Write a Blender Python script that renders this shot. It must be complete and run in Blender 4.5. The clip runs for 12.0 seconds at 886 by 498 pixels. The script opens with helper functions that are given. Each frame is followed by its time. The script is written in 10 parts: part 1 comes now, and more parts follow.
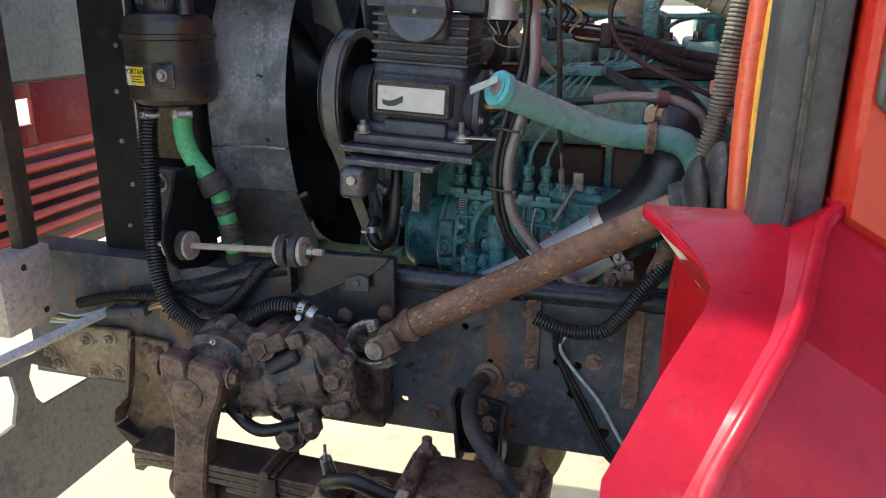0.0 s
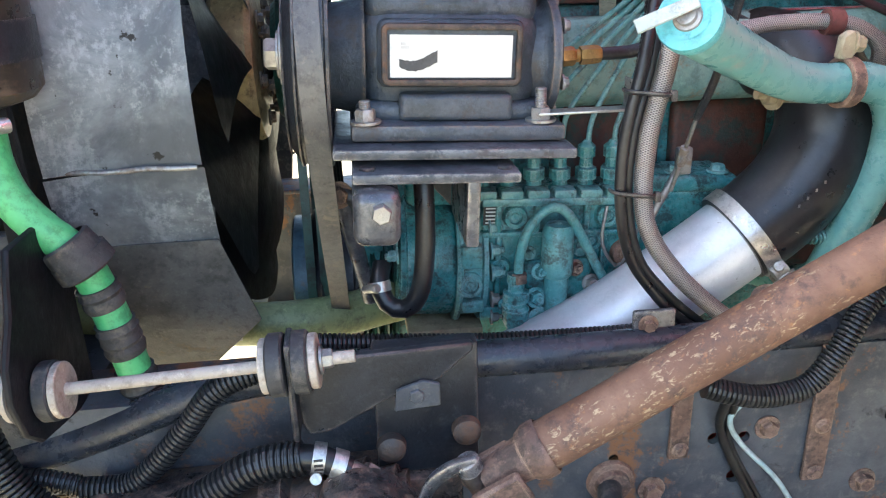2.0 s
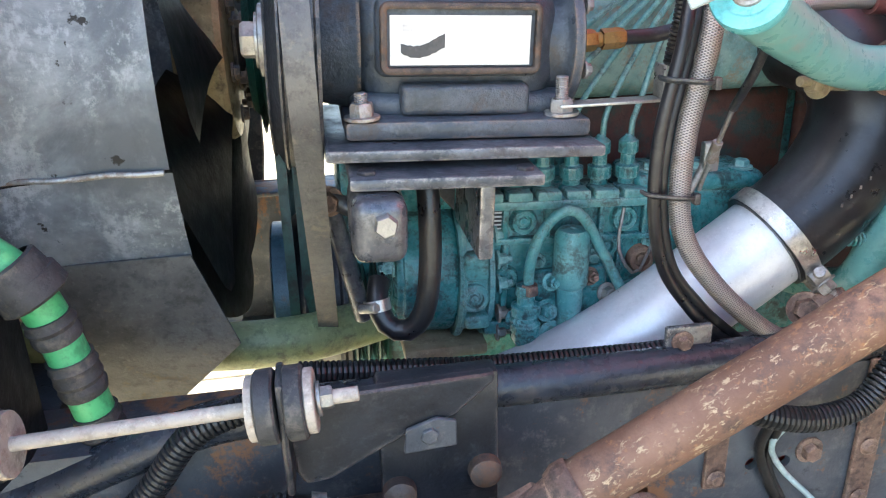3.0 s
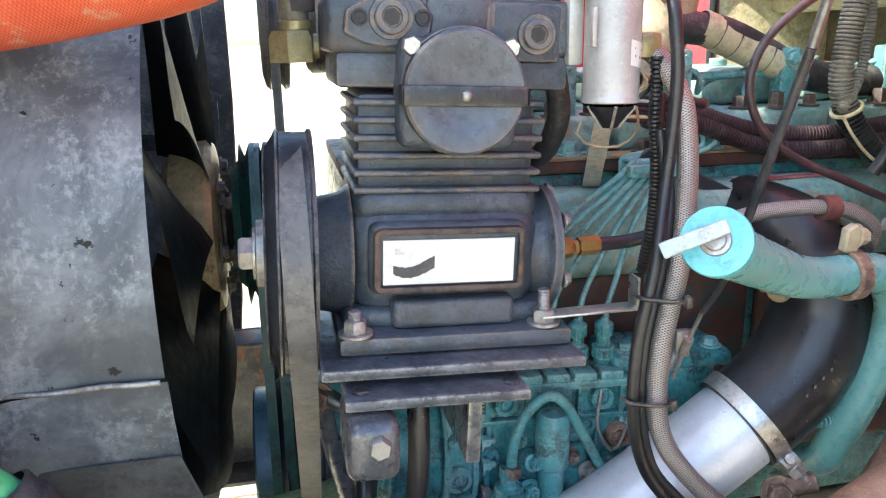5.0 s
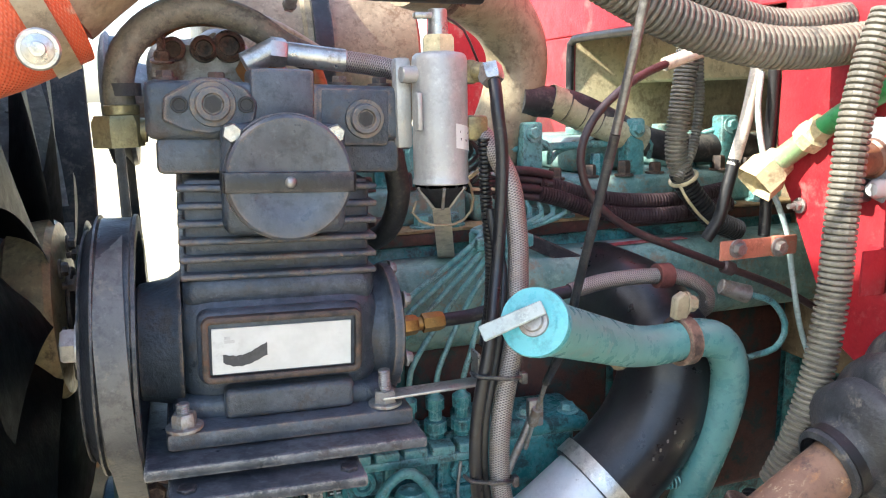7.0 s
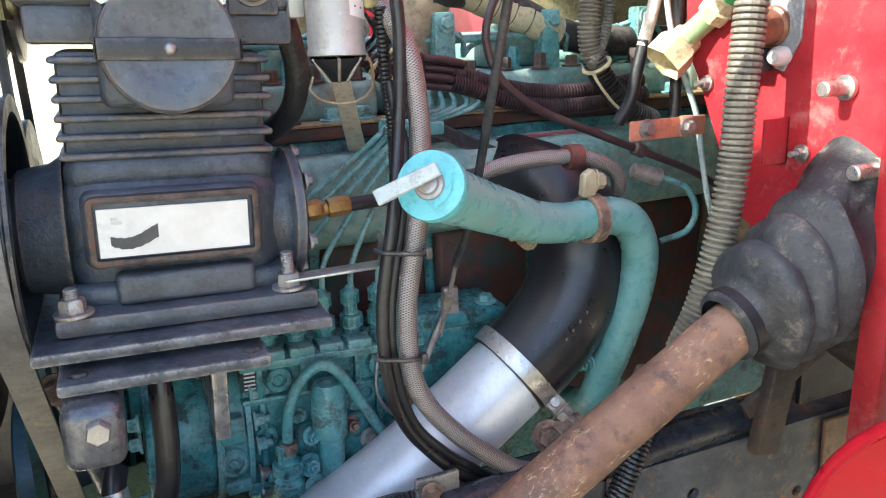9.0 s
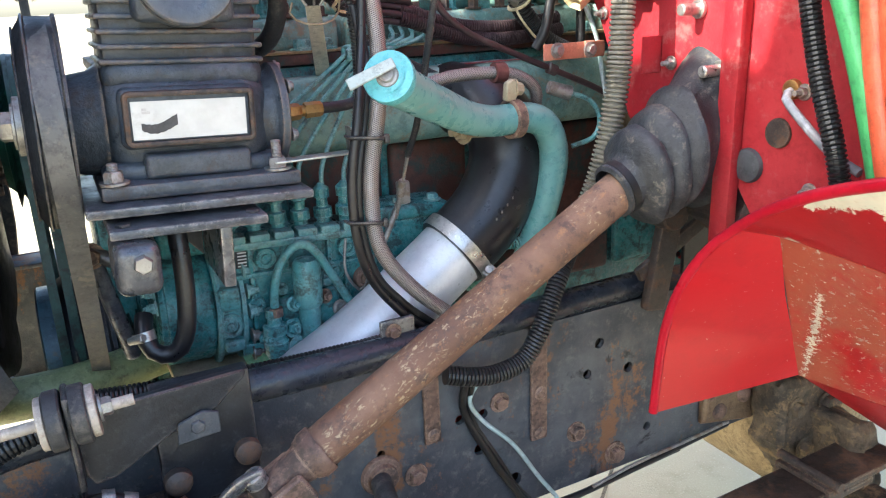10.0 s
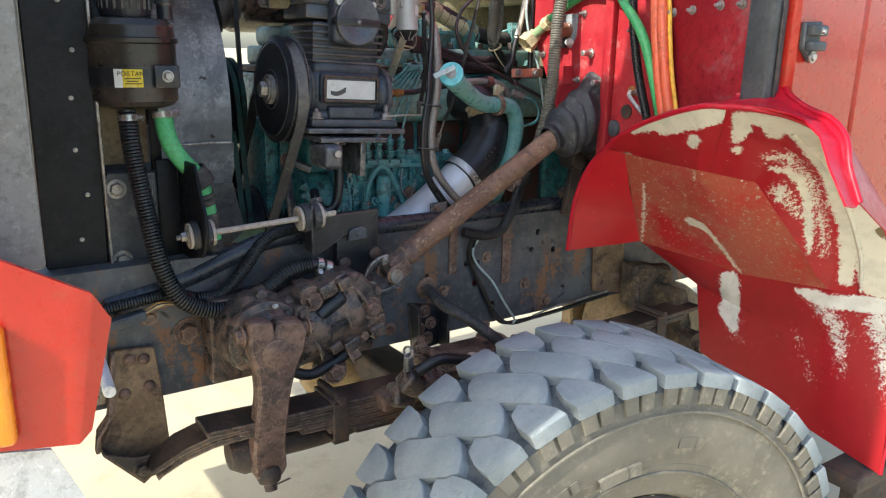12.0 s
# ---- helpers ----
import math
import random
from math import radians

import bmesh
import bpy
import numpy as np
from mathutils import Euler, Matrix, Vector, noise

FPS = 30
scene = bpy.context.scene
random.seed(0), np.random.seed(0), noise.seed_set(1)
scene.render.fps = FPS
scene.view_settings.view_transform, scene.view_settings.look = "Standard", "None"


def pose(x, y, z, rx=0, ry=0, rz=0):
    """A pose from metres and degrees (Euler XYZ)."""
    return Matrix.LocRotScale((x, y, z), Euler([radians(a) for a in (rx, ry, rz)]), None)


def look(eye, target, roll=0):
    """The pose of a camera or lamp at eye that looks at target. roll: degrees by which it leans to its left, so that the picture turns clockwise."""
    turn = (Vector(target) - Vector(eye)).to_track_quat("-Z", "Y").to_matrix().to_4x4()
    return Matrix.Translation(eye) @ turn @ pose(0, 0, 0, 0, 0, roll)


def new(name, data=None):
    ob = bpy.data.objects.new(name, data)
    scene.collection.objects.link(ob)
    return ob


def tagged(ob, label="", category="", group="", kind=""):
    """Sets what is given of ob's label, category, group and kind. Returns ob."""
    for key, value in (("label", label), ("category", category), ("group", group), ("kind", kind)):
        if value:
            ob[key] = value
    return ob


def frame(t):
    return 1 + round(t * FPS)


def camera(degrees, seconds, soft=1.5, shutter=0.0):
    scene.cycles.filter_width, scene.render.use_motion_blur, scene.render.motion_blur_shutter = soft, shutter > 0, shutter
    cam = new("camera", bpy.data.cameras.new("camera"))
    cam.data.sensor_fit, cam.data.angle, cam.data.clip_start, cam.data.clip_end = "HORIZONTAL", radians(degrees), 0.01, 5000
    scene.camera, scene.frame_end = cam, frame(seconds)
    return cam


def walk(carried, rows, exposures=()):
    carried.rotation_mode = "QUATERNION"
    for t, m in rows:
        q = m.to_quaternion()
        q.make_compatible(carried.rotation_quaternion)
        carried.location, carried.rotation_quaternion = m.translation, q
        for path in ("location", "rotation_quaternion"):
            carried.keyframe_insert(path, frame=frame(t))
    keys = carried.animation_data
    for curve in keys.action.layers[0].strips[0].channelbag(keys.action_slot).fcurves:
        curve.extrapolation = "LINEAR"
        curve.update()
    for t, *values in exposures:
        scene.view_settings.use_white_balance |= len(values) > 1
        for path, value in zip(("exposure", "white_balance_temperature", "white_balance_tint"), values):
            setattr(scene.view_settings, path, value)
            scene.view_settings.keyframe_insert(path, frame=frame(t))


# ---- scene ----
cam = camera(60.5, 12.0, soft=1.15)
PATH = [
    (0, (-0.002, 0.019, 1.676), (-0.496, 1.855, 1.058), 0.5),
    (0.5, (-0.206, 0.195, 1.665), (-0.455, 2.079, 1.043), -0.2),
    (1, (-0.378, 0.311, 1.631), (-0.418, 2.202, 0.98), -0.7),
    (1.5, (-0.503, 0.406, 1.619), (-0.403, 2.281, 0.931), -1.4),
    (2, (-0.527, 0.562, 1.609), (-0.327, 2.412, 0.875), -1.7),
    (2.5, (-0.532, 0.653, 1.59), (-0.272, 2.487, 0.835), -1.9),
    (2.7, (-0.544, 0.67, 1.582), (-0.267, 2.501, 0.828), -1.9),
    (4.3, (-0.575, 0.678, 1.673), (-0.238, 2.542, 1.029), -1.2),
    (4.5, (-0.58, 0.68, 1.684), (-0.221, 2.55, 1.072), -1.1),
    (5, (-0.575, 0.682, 1.708), (-0.177, 2.569, 1.179), -1.1),
    (5.5, (-0.563, 0.677, 1.719), (-0.125, 2.572, 1.254), -1.2),
    (6, (-0.545, 0.67, 1.73), (-0.048, 2.56, 1.307), -1.2),
    (6.5, (-0.523, 0.672, 1.737), (0.042, 2.547, 1.334), -1.3),
    (7, (-0.499, 0.67, 1.734), (0.127, 2.527, 1.332), -1.3),
    (7.2, (-0.49, 0.667, 1.725), (0.153, 2.52, 1.334), -1.4),
    (9, (-0.462, 0.659, 1.669), (0.281, 2.429, 1.11), -2.2),
    (9.5, (-0.452, 0.614, 1.642), (0.328, 2.354, 1.039), -2.5),
    (10, (-0.57, 0.441, 1.627), (0.285, 2.136, 0.998), -2.4),
    (10.5, (-0.688, 0.212, 1.63), (0.255, 1.858, 0.996), -1.9),
    (11, (-0.795, -0.019, 1.601), (0.234, 1.579, 0.98), -0.9),
    (11.5, (-0.975, -0.197, 1.613), (0.096, 1.389, 1.031), -0.0),
    (12, (-1.274, -0.294, 1.601), (-0.189, 1.308, 1.095), 1.0),
]
EXPOSURES = [(0.0, 1.4, 6350, 7), (0.5, 1.8, 6350, 7), (1.0, 2.2, 6350, 7), (1.8, 2.65, 6350, 7), (2.7, 2.88, 6350, 7), (4.5, 2.78, 6350, 7), (7.0, 2.32, 6350, 7), (9.5, 2.45, 6350, 7), (10.5, 2.45, 6350, 7), (11.2, 1.95, 6350, 7), (12.0, 1.45, 6350, 7)]
walk(cam, [(t, look(eye, target, roll)) for t, eye, target, roll in PATH], EXPOSURES)

# ---------------------------------------------------------------- light
SUN_FROM = Vector((-0.80, -0.035, 0.59)).normalized()
world = bpy.data.worlds.new("sky")
scene.world = world
world.use_nodes = True
wn = world.node_tree
sky = wn.nodes.new("ShaderNodeTexSky")
sky.sky_type, sky.sun_disc = "NISHITA", False
sky.sun_elevation = math.asin(SUN_FROM.z)
sky.sun_rotation = math.atan2(SUN_FROM.x, SUN_FROM.y)
sky.dust_density = 2.2
wn.links.new(sky.outputs[0], wn.nodes["Background"].inputs[0])
wn.nodes["Background"].inputs[1].default_value = 0.15
sun = new("sun", bpy.data.lights.new("sun", "SUN"))
sun.data.energy, sun.data.angle, sun.data.color = 2.6, radians(0.55), (1.0, 0.93, 0.82)
sun.matrix_world = look((0, 0, 0), -SUN_FROM)

# ---------------------------------------------------------------- materials
class Nodes:
    """A small wrapper to write node trees in a few lines."""

    def __init__(self, name):
        self.m = bpy.data.materials.new(name)
        self.m.use_nodes = True
        self.t = self.m.node_tree
        self.b = self.t.nodes["Principled BSDF"]
        self.co = self.t.nodes.new("ShaderNodeTexCoord").outputs["Object"]

    def put(self, socket, value):
        if isinstance(value, bpy.types.NodeSocket):
            self.t.links.new(value, socket)
        else:
            socket.default_value = value

    def noise(self, scale, detail=6.0, rough=0.6, co=None, distort=0.0):
        n = self.t.nodes.new("ShaderNodeTexNoise")
        self.put(n.inputs["Vector"], co or self.co)
        n.inputs["Scale"].default_value, n.inputs["Detail"].default_value = scale, detail
        n.inputs["Roughness"].default_value, n.inputs["Distortion"].default_value = rough, distort
        return n.outputs["Fac"]

    def stretch(self, sx, sy, sz, co=None):
        n = self.t.nodes.new("ShaderNodeMapping")
        self.put(n.inputs["Vector"], co or self.co)
        n.inputs["Scale"].default_value = (sx, sy, sz)
        return n.outputs[0]

    def ramp(self, fac, lo, hi):
        n = self.t.nodes.new("ShaderNodeMapRange")
        n.interpolation_type = "SMOOTHSTEP"
        self.put(n.inputs["Value"], fac)
        n.inputs["From Min"].default_value, n.inputs["From Max"].default_value = lo, hi
        return n.outputs[0]

    def mix(self, fac, a, b):
        n = self.t.nodes.new("ShaderNodeMix")
        n.data_type = "RGBA"
        self.put(n.inputs["Factor"], fac)
        for i, v in ((6, a), (7, b)):
            self.put(n.inputs[i], v if isinstance(v, bpy.types.NodeSocket) else (*v, 1.0))
        return n.outputs[2]

    def math(self, op, a, b=0.0):
        n = self.t.nodes.new("ShaderNodeMath")
        n.operation = op
        self.put(n.inputs[0], a)
        self.put(n.inputs[1], b)
        return n.outputs[0]

    def edges(self, radius=0.0065):
        """Grows from 0 on flat places to 1 at sharp edges."""
        bev = self.t.nodes.new("ShaderNodeBevel")
        bev.samples = 3
        bev.inputs["Radius"].default_value = radius
        d = self.t.nodes.new("ShaderNodeVectorMath")
        d.operation = "DOT_PRODUCT"
        self.put(d.inputs[0], bev.outputs[0])
        self.put(d.inputs[1], self.t.nodes.new("ShaderNodeNewGeometry").outputs["Normal"])
        return self.math("SUBTRACT", 1.0, d.outputs["Value"])

    def random(self):
        return self.t.nodes.new("ShaderNodeObjectInfo").outputs["Random"]

    def uv(self):
        return self.t.nodes.new("ShaderNodeTexCoord").outputs["UV"]

    def split(self, v):
        n = self.t.nodes.new("ShaderNodeSeparateXYZ")
        self.put(n.inputs[0], v)
        return n.outputs

    def bump(self, height, strength, dist=0.002):
        n = self.t.nodes.new("ShaderNodeBump")
        n.inputs["Strength"].default_value, n.inputs["Distance"].default_value = strength, dist
        self.put(n.inputs["Height"], height)
        self.put(self.b.inputs["Normal"], n.outputs[0])

    def done(self, color, rough, metal=0.0, coat=0.0, spec=0.5):
        self.put(self.b.inputs["Base Color"], color if isinstance(color, bpy.types.NodeSocket) else (*color, 1.0))
        self.put(self.b.inputs["Roughness"], rough)
        self.put(self.b.inputs["Metallic"], metal)
        self.b.inputs["Coat Weight"].default_value = coat
        self.b.inputs["Specular IOR Level"].default_value = spec
        return self.m


def worn(name, a, b, dirt=None, amount=0.5, rough=0.5, metal=0.0, wear=None, big=9.0, fine=70.0, relief=0.25, grain=260.0, coat=0.0, dirt_scale=22.0, dust=0.35, grime=0.6, spec=0.5):
    """Paint, rubber or metal in two shades, with dirt in patches, worn edges and a fine grain."""
    n = Nodes(name)
    c = n.mix(n.ramp(n.noise(big, 8, 0.65), 0.38, 0.62), a, b)
    c = n.mix(n.math("MULTIPLY", n.ramp(n.noise(fine, 9, 0.75), 0.46, 0.66), grime), c, tuple(x * 0.42 for x in a))
    c = n.mix(n.math("MULTIPLY", n.ramp(n.noise(fine * 1.7, 8, 0.75), 0.54, 0.68), dust), c, tuple(x * 1.75 + 0.006 for x in b))
    r = n.math("ADD", n.math("MULTIPLY", n.noise(fine * 0.7, 6, 0.65), 0.5), rough - 0.25)
    if dirt:
        lo = 0.655 - 0.4 * amount
        mask = n.ramp(n.math("ADD", n.math("MULTIPLY", n.noise(dirt_scale, 10, 0.68, distort=0.4), 0.7), n.math("MULTIPLY", n.noise(dirt_scale * 6, 6, 0.7), 0.3)), lo, lo + 0.12)
        c = n.mix(n.math("MULTIPLY", mask, 0.85), c, dirt)
        r = n.math("ADD", r, n.math("MULTIPLY", mask, 0.3))
        if metal:
            metal = n.math("MULTIPLY", n.math("SUBTRACT", 1.0, mask), metal)
    if wear:
        edge = n.math("MULTIPLY", n.ramp(n.edges(), 0.03, 0.14), n.ramp(n.noise(60, 8, 0.75), 0.42, 0.54))
        c = n.mix(edge, c, wear)
    n.bump(n.math("ADD", n.noise(grain, 4), n.math("MULTIPLY", n.noise(grain * 0.12, 7), 2.2)), relief)
    return n.done(c, r, metal, coat, spec)


COMPRESSOR = worn("slate_paint", (0.036, 0.046, 0.059), (0.072, 0.085, 0.105), (0.070, 0.058, 0.052), 0.32, 0.36, big=14, fine=60, dirt_scale=18, wear=(0.25, 0.18, 0.13), relief=0.45, grain=300)
BLACK = worn("black_paint", (0.010, 0.012, 0.016), (0.024, 0.028, 0.035), (0.055, 0.055, 0.056), 0.26, 0.36, wear=(0.13, 0.11, 0.10), dirt_scale=30)
CAST = worn("greasy_cast_iron", (0.020, 0.020, 0.022), (0.080, 0.066, 0.058), (0.205, 0.135, 0.098), 0.46, 0.30, big=16, fine=50, dirt_scale=34, relief=1.0, grain=110, wear=(0.26, 0.17, 0.12), dust=0.6)
RUSTY = worn("rusty_iron", (0.105, 0.062, 0.047), (0.215, 0.132, 0.096), (0.055, 0.042, 0.037), 0.44, 0.56, big=18, dirt_scale=26, relief=0.8, grain=150, wear=(0.36, 0.24, 0.17), dust=0.5)
RUSTDARK = worn("dark_rusty_iron", (0.026, 0.022, 0.021), (0.062, 0.045, 0.037), (0.125, 0.07, 0.042), 0.36, 0.6, big=12, relief=0.6, grain=160, wear=(0.15, 0.10, 0.07))
TEAL = worn("engine_paint", (0.030, 0.165, 0.180), (0.085, 0.300, 0.300), (0.014, 0.028, 0.030), 0.44, 0.28, big=20, fine=110, dirt_scale=38, wear=(0.22, 0.45, 0.44), relief=0.35, grime=0.4, dust=0.25)
TEALPALE = worn("faded_engine_paint", (0.075, 0.265, 0.27), (0.165, 0.375, 0.36), (0.055, 0.075, 0.068), 0.42, 0.34, big=18, dirt_scale=36, wear=(0.30, 0.47, 0.45))
CAPBLUE = worn("bright_blue_paint", (0.09, 0.40, 0.45), (0.13, 0.46, 0.49), (0.18, 0.32, 0.33), 0.2, 0.30, relief=0.12, dust=0.2)
GREENDARK = worn("dark_green_paint", (0.006, 0.044, 0.034), (0.012, 0.070, 0.052), (0.018, 0.018, 0.016), 0.4, 0.40)
MATTBLACK = worn("matt_black_paint", (0.006, 0.0065, 0.008), (0.014, 0.015, 0.018), (0.032, 0.031, 0.031), 0.24, 0.5, dirt_scale=26, dust=0.2, spec=0.25)
RUBBER = worn("black_rubber", (0.008, 0.0085, 0.0095), (0.018, 0.0185, 0.020), (0.070, 0.066, 0.060), 0.26, 0.42, relief=0.15, dirt_scale=34)
RUBBERDUST = worn("dusty_rubber", (0.022, 0.023, 0.026), (0.045, 0.045, 0.047), (0.12, 0.11, 0.095), 0.42, 0.55, big=14, dirt_scale=34, relief=0.3)
BOOT = worn("weathered_rubber_boot", (0.022, 0.024, 0.028), (0.050, 0.051, 0.055), (0.15, 0.135, 0.11), 0.33, 0.5, big=12, dirt_scale=46, relief=0.5)
HOSESHINE = worn("smooth_black_hose", (0.010, 0.010, 0.012), (0.020, 0.020, 0.023), (0.055, 0.05, 0.046), 0.24, 0.34, relief=0.10, dirt_scale=40)
CORRUGATED = worn("corrugated_plastic", (0.010, 0.011, 0.012), (0.018, 0.019, 0.021), (0.055, 0.050, 0.043), 0.10, 0.36, dirt_scale=9, relief=0.05, dust=0.1, grime=0.2)
CORRDUST = worn("dusty_corrugated_plastic", (0.120, 0.112, 0.092), (0.205, 0.190, 0.150), (0.045, 0.044, 0.042), 0.30, 0.5, dirt_scale=20, dust=0.2, grime=0.35)
SILVER = worn("brushed_aluminium", (0.60, 0.63, 0.67), (0.72, 0.74, 0.76), (0.44, 0.42, 0.39), 0.10, 0.36, metal=0.25, big=5, fine=90, dirt_scale=12, relief=0.10, dust=0.12, grime=0.15)
ZINC = worn("zinc_steel", (0.42, 0.41, 0.39), (0.60, 0.58, 0.54), (0.22, 0.17, 0.12), 0.26, 0.34, metal=0.8)
STEEL = worn("dull_steel", (0.28, 0.27, 0.26), (0.40, 0.385, 0.36), (0.19, 0.13, 0.09), 0.4, 0.42, metal=0.7)
MOUNT = worn("scuffed_bracket_paint", (0.085, 0.090, 0.105), (0.20, 0.20, 0.21), (0.06, 0.045, 0.04), 0.34, 0.30, metal=0.55, big=22, wear=(0.50, 0.46, 0.41))
BRASS = worn("brass", (0.42, 0.22, 0.07), (0.52, 0.30, 0.11), (0.22, 0.11, 0.05), 0.35, 0.36, metal=0.85)
CANGREY = worn("matt_aluminium_can", (0.34, 0.335, 0.32), (0.44, 0.43, 0.41), (0.25, 0.225, 0.20), 0.22, 0.42, metal=0.3, dirt_scale=14, dust=0.2, grime=0.3)
GREENHOSE = worn("green_hose", (0.075, 0.40, 0.15), (0.105, 0.47, 0.19), (0.08, 0.26, 0.12), 0.3, 0.42, relief=0.12, dust=0.12)
SLEEVE = worn("torn_black_sleeve", (0.035, 0.034, 0.034), (0.065, 0.06, 0.056), (0.15, 0.13, 0.10), 0.4, 0.75, relief=0.5)
WIREPALEGREEN = worn("dusty_green_rubber", (0.20, 0.32, 0.15), (0.30, 0.40, 0.21), (0.36, 0.34, 0.24), 0.35, 0.5)
RODSTEEL = worn("dull_rod_steel", (0.16, 0.155, 0.15), (0.24, 0.23, 0.215), (0.10, 0.08, 0.07), 0.3, 0.36, metal=0.7)
PALESTRAP = worn("pale_strap_paint", (0.58, 0.53, 0.44), (0.68, 0.63, 0.53), (0.22, 0.17, 0.12), 0.22, 0.45, big=14, dirt_scale=60)
CREAM = worn("cream_plastic", (0.56, 0.47, 0.27), (0.64, 0.55, 0.34), (0.30, 0.22, 0.13), 0.35, 0.55)
BEIGEPIPE = worn("beige_painted_pipe", (0.27, 0.22, 0.14), (0.39, 0.33, 0.22), (0.18, 0.125, 0.075), 0.3, 0.45, big=12)
FOOTPALE = worn("pale_pinkish_paint", (0.50, 0.42, 0.37), (0.60, 0.53, 0.46), (0.30, 0.20, 0.14), 0.3, 0.5, big=12)
# Slat red raised to orange: the sun on the slats is in the colour.
SLATRED = worn("sunlit_red_slat_paint", (0.68, 0.085, 0.055), (0.76, 0.12, 0.075), (0.52, 0.13, 0.10), 0.3, 0.4, dust=0.1, grime=0.15)
ENDTAN = worn("tan_grey_plate_paint", (0.22, 0.175, 0.115), (0.36, 0.30, 0.20), (0.15, 0.075, 0.04), 0.36, 0.5, big=14, dirt_scale=16, relief=0.5, wear=(0.26, 0.13, 0.07))
HANGTAN = worn("rusty_tan_hanger_paint", (0.15, 0.095, 0.055), (0.25, 0.17, 0.10), (0.075, 0.048, 0.036), 0.38, 0.55, big=10, dirt_scale=14, relief=0.5, wear=(0.26, 0.14, 0.08))
PLATEWHITE = worn("pale_plate", (0.54, 0.55, 0.54), (0.60, 0.61, 0.60), (0.46, 0.46, 0.44), 0.3, 0.38, metal=0.15, big=25, dust=0.0, grime=0.05, relief=0.05)
FAINTPRINT = worn("worn_print", (0.46, 0.46, 0.45), (0.52, 0.52, 0.51), None, rough=0.5)
# Dusty hub; the golden light on it is put into this tan.
FANTAN = worn("sunlit_tan_fan_hub", (0.30, 0.215, 0.105), (0.46, 0.345, 0.18), (0.10, 0.075, 0.05), 0.3, 0.45, big=10)
BROWNWIRE = worn("brown_cable", (0.026, 0.015, 0.018), (0.048, 0.027, 0.030), (0.085, 0.065, 0.06), 0.28, 0.40)
WIREWHITE = worn("pale_blue_wire", (0.34, 0.47, 0.47), (0.46, 0.56, 0.55), (0.25, 0.25, 0.22), 0.3, 0.5)
WIREGREEN = worn("green_cable", (0.06, 0.34, 0.11), (0.08, 0.40, 0.14), None, rough=0.4, dust=0.12)
WIREORANGE = worn("orange_red_cable", (0.66, 0.105, 0.045), (0.72, 0.15, 0.07), None, rough=0.38, dust=0.12)
WIREYELLOW = worn("yellow_cable", (0.72, 0.38, 0.04), (0.76, 0.45, 0.06), None, rough=0.38, dust=0.12)
SEAL = worn("grey_black_door_seal", (0.050, 0.056, 0.064), (0.075, 0.082, 0.09), (0.12, 0.115, 0.11), 0.25, 0.5)
YELLOW = worn("yellow_label", (0.72, 0.55, 0.02), (0.76, 0.60, 0.03), (0.66, 0.63, 0.5), 0.33, 0.45, dirt_scale=60, dust=0.12)
WHITELABEL = worn("white_label", (0.64, 0.65, 0.62), (0.72, 0.72, 0.70), None, rough=0.4, big=18, dust=0.0, grime=0.06)
# Black of the print; also painted in for the shade of holes.
INK = worn("ink_and_hole_black", (0.02, 0.02, 0.02), (0.03, 0.03, 0.03), None, rough=0.6, dust=0.12)
SMEAR = worn("scraped_patch", (0.055, 0.055, 0.056), (0.08, 0.08, 0.08), None, rough=0.6)
RED = worn("red_paint", (0.37, 0.004, 0.017), (0.44, 0.008, 0.024), (0.44, 0.05, 0.065), 0.24, rough=0.36, coat=0.08, big=4, relief=0.06, dust=0.15, grime=0.3, spec=0.3, dirt_scale=9)
REDHOLE = worn("red_oxide", (0.36, 0.03, 0.02), (0.44, 0.05, 0.03), (0.16, 0.05, 0.03), 0.4, 0.6)
# Cab red twice: sun patches in this colour, shade in the next.
REDCAB = worn("faded_red_sun_patch_paint", (0.34, 0.016, 0.025), (0.41, 0.036, 0.044), (0.42, 0.13, 0.12), 0.32, 0.45, coat=0.0, big=5, dirt_scale=14, dust=0.15, grime=0.3, spec=0.3)
REDSHADE = worn("shaded_dusty_red_paint", (0.27, 0.010, 0.020), (0.33, 0.024, 0.032), (0.27, 0.085, 0.09), 0.34, 0.45, big=3, dirt_scale=6, coat=0.05, dust=0.12, spec=0.3)
DOOR = worn("orange_red_door_paint", (0.38, 0.015, 0.009), (0.43, 0.026, 0.014), (0.38, 0.05, 0.025), 0.30, 0.30, coat=0.6, big=2, relief=0.03, dust=0.10, grime=0.15, spec=0.35)
INDICATOR = worn("amber_lens", (0.80, 0.23, 0.01), (0.84, 0.28, 0.015), None, rough=0.25, coat=0.4, dust=0.0, grime=0.0)
WHITEPAINT = worn("white_bumper_paint", (0.70, 0.69, 0.66), (0.78, 0.77, 0.74), (0.55, 0.53, 0.48), 0.3, 0.4)
GREYPAINT = worn("grey_primer", (0.17, 0.17, 0.17), (0.21, 0.21, 0.205), (0.12, 0.12, 0.12), 0.34, 0.5, big=3, dirt_scale=7)
DARKPLASTIC = worn("brown_black_plastic", (0.024, 0.021, 0.017), (0.040, 0.034, 0.027), (0.10, 0.078, 0.05), 0.32, 0.32, big=7, relief=0.08, dust=0.15, grime=0.3)
CORE = worn("radiator_core", (0.02, 0.021, 0.022), (0.035, 0.034, 0.033), (0.09, 0.075, 0.055), 0.4, 0.7)
# Tan patches carry dust and painted highlights on the blades.
FANBLADE = worn("dusty_fan_lit_patches", (0.010, 0.010, 0.012), (0.024, 0.023, 0.022), (0.085, 0.062, 0.036), 0.22, 0.4)
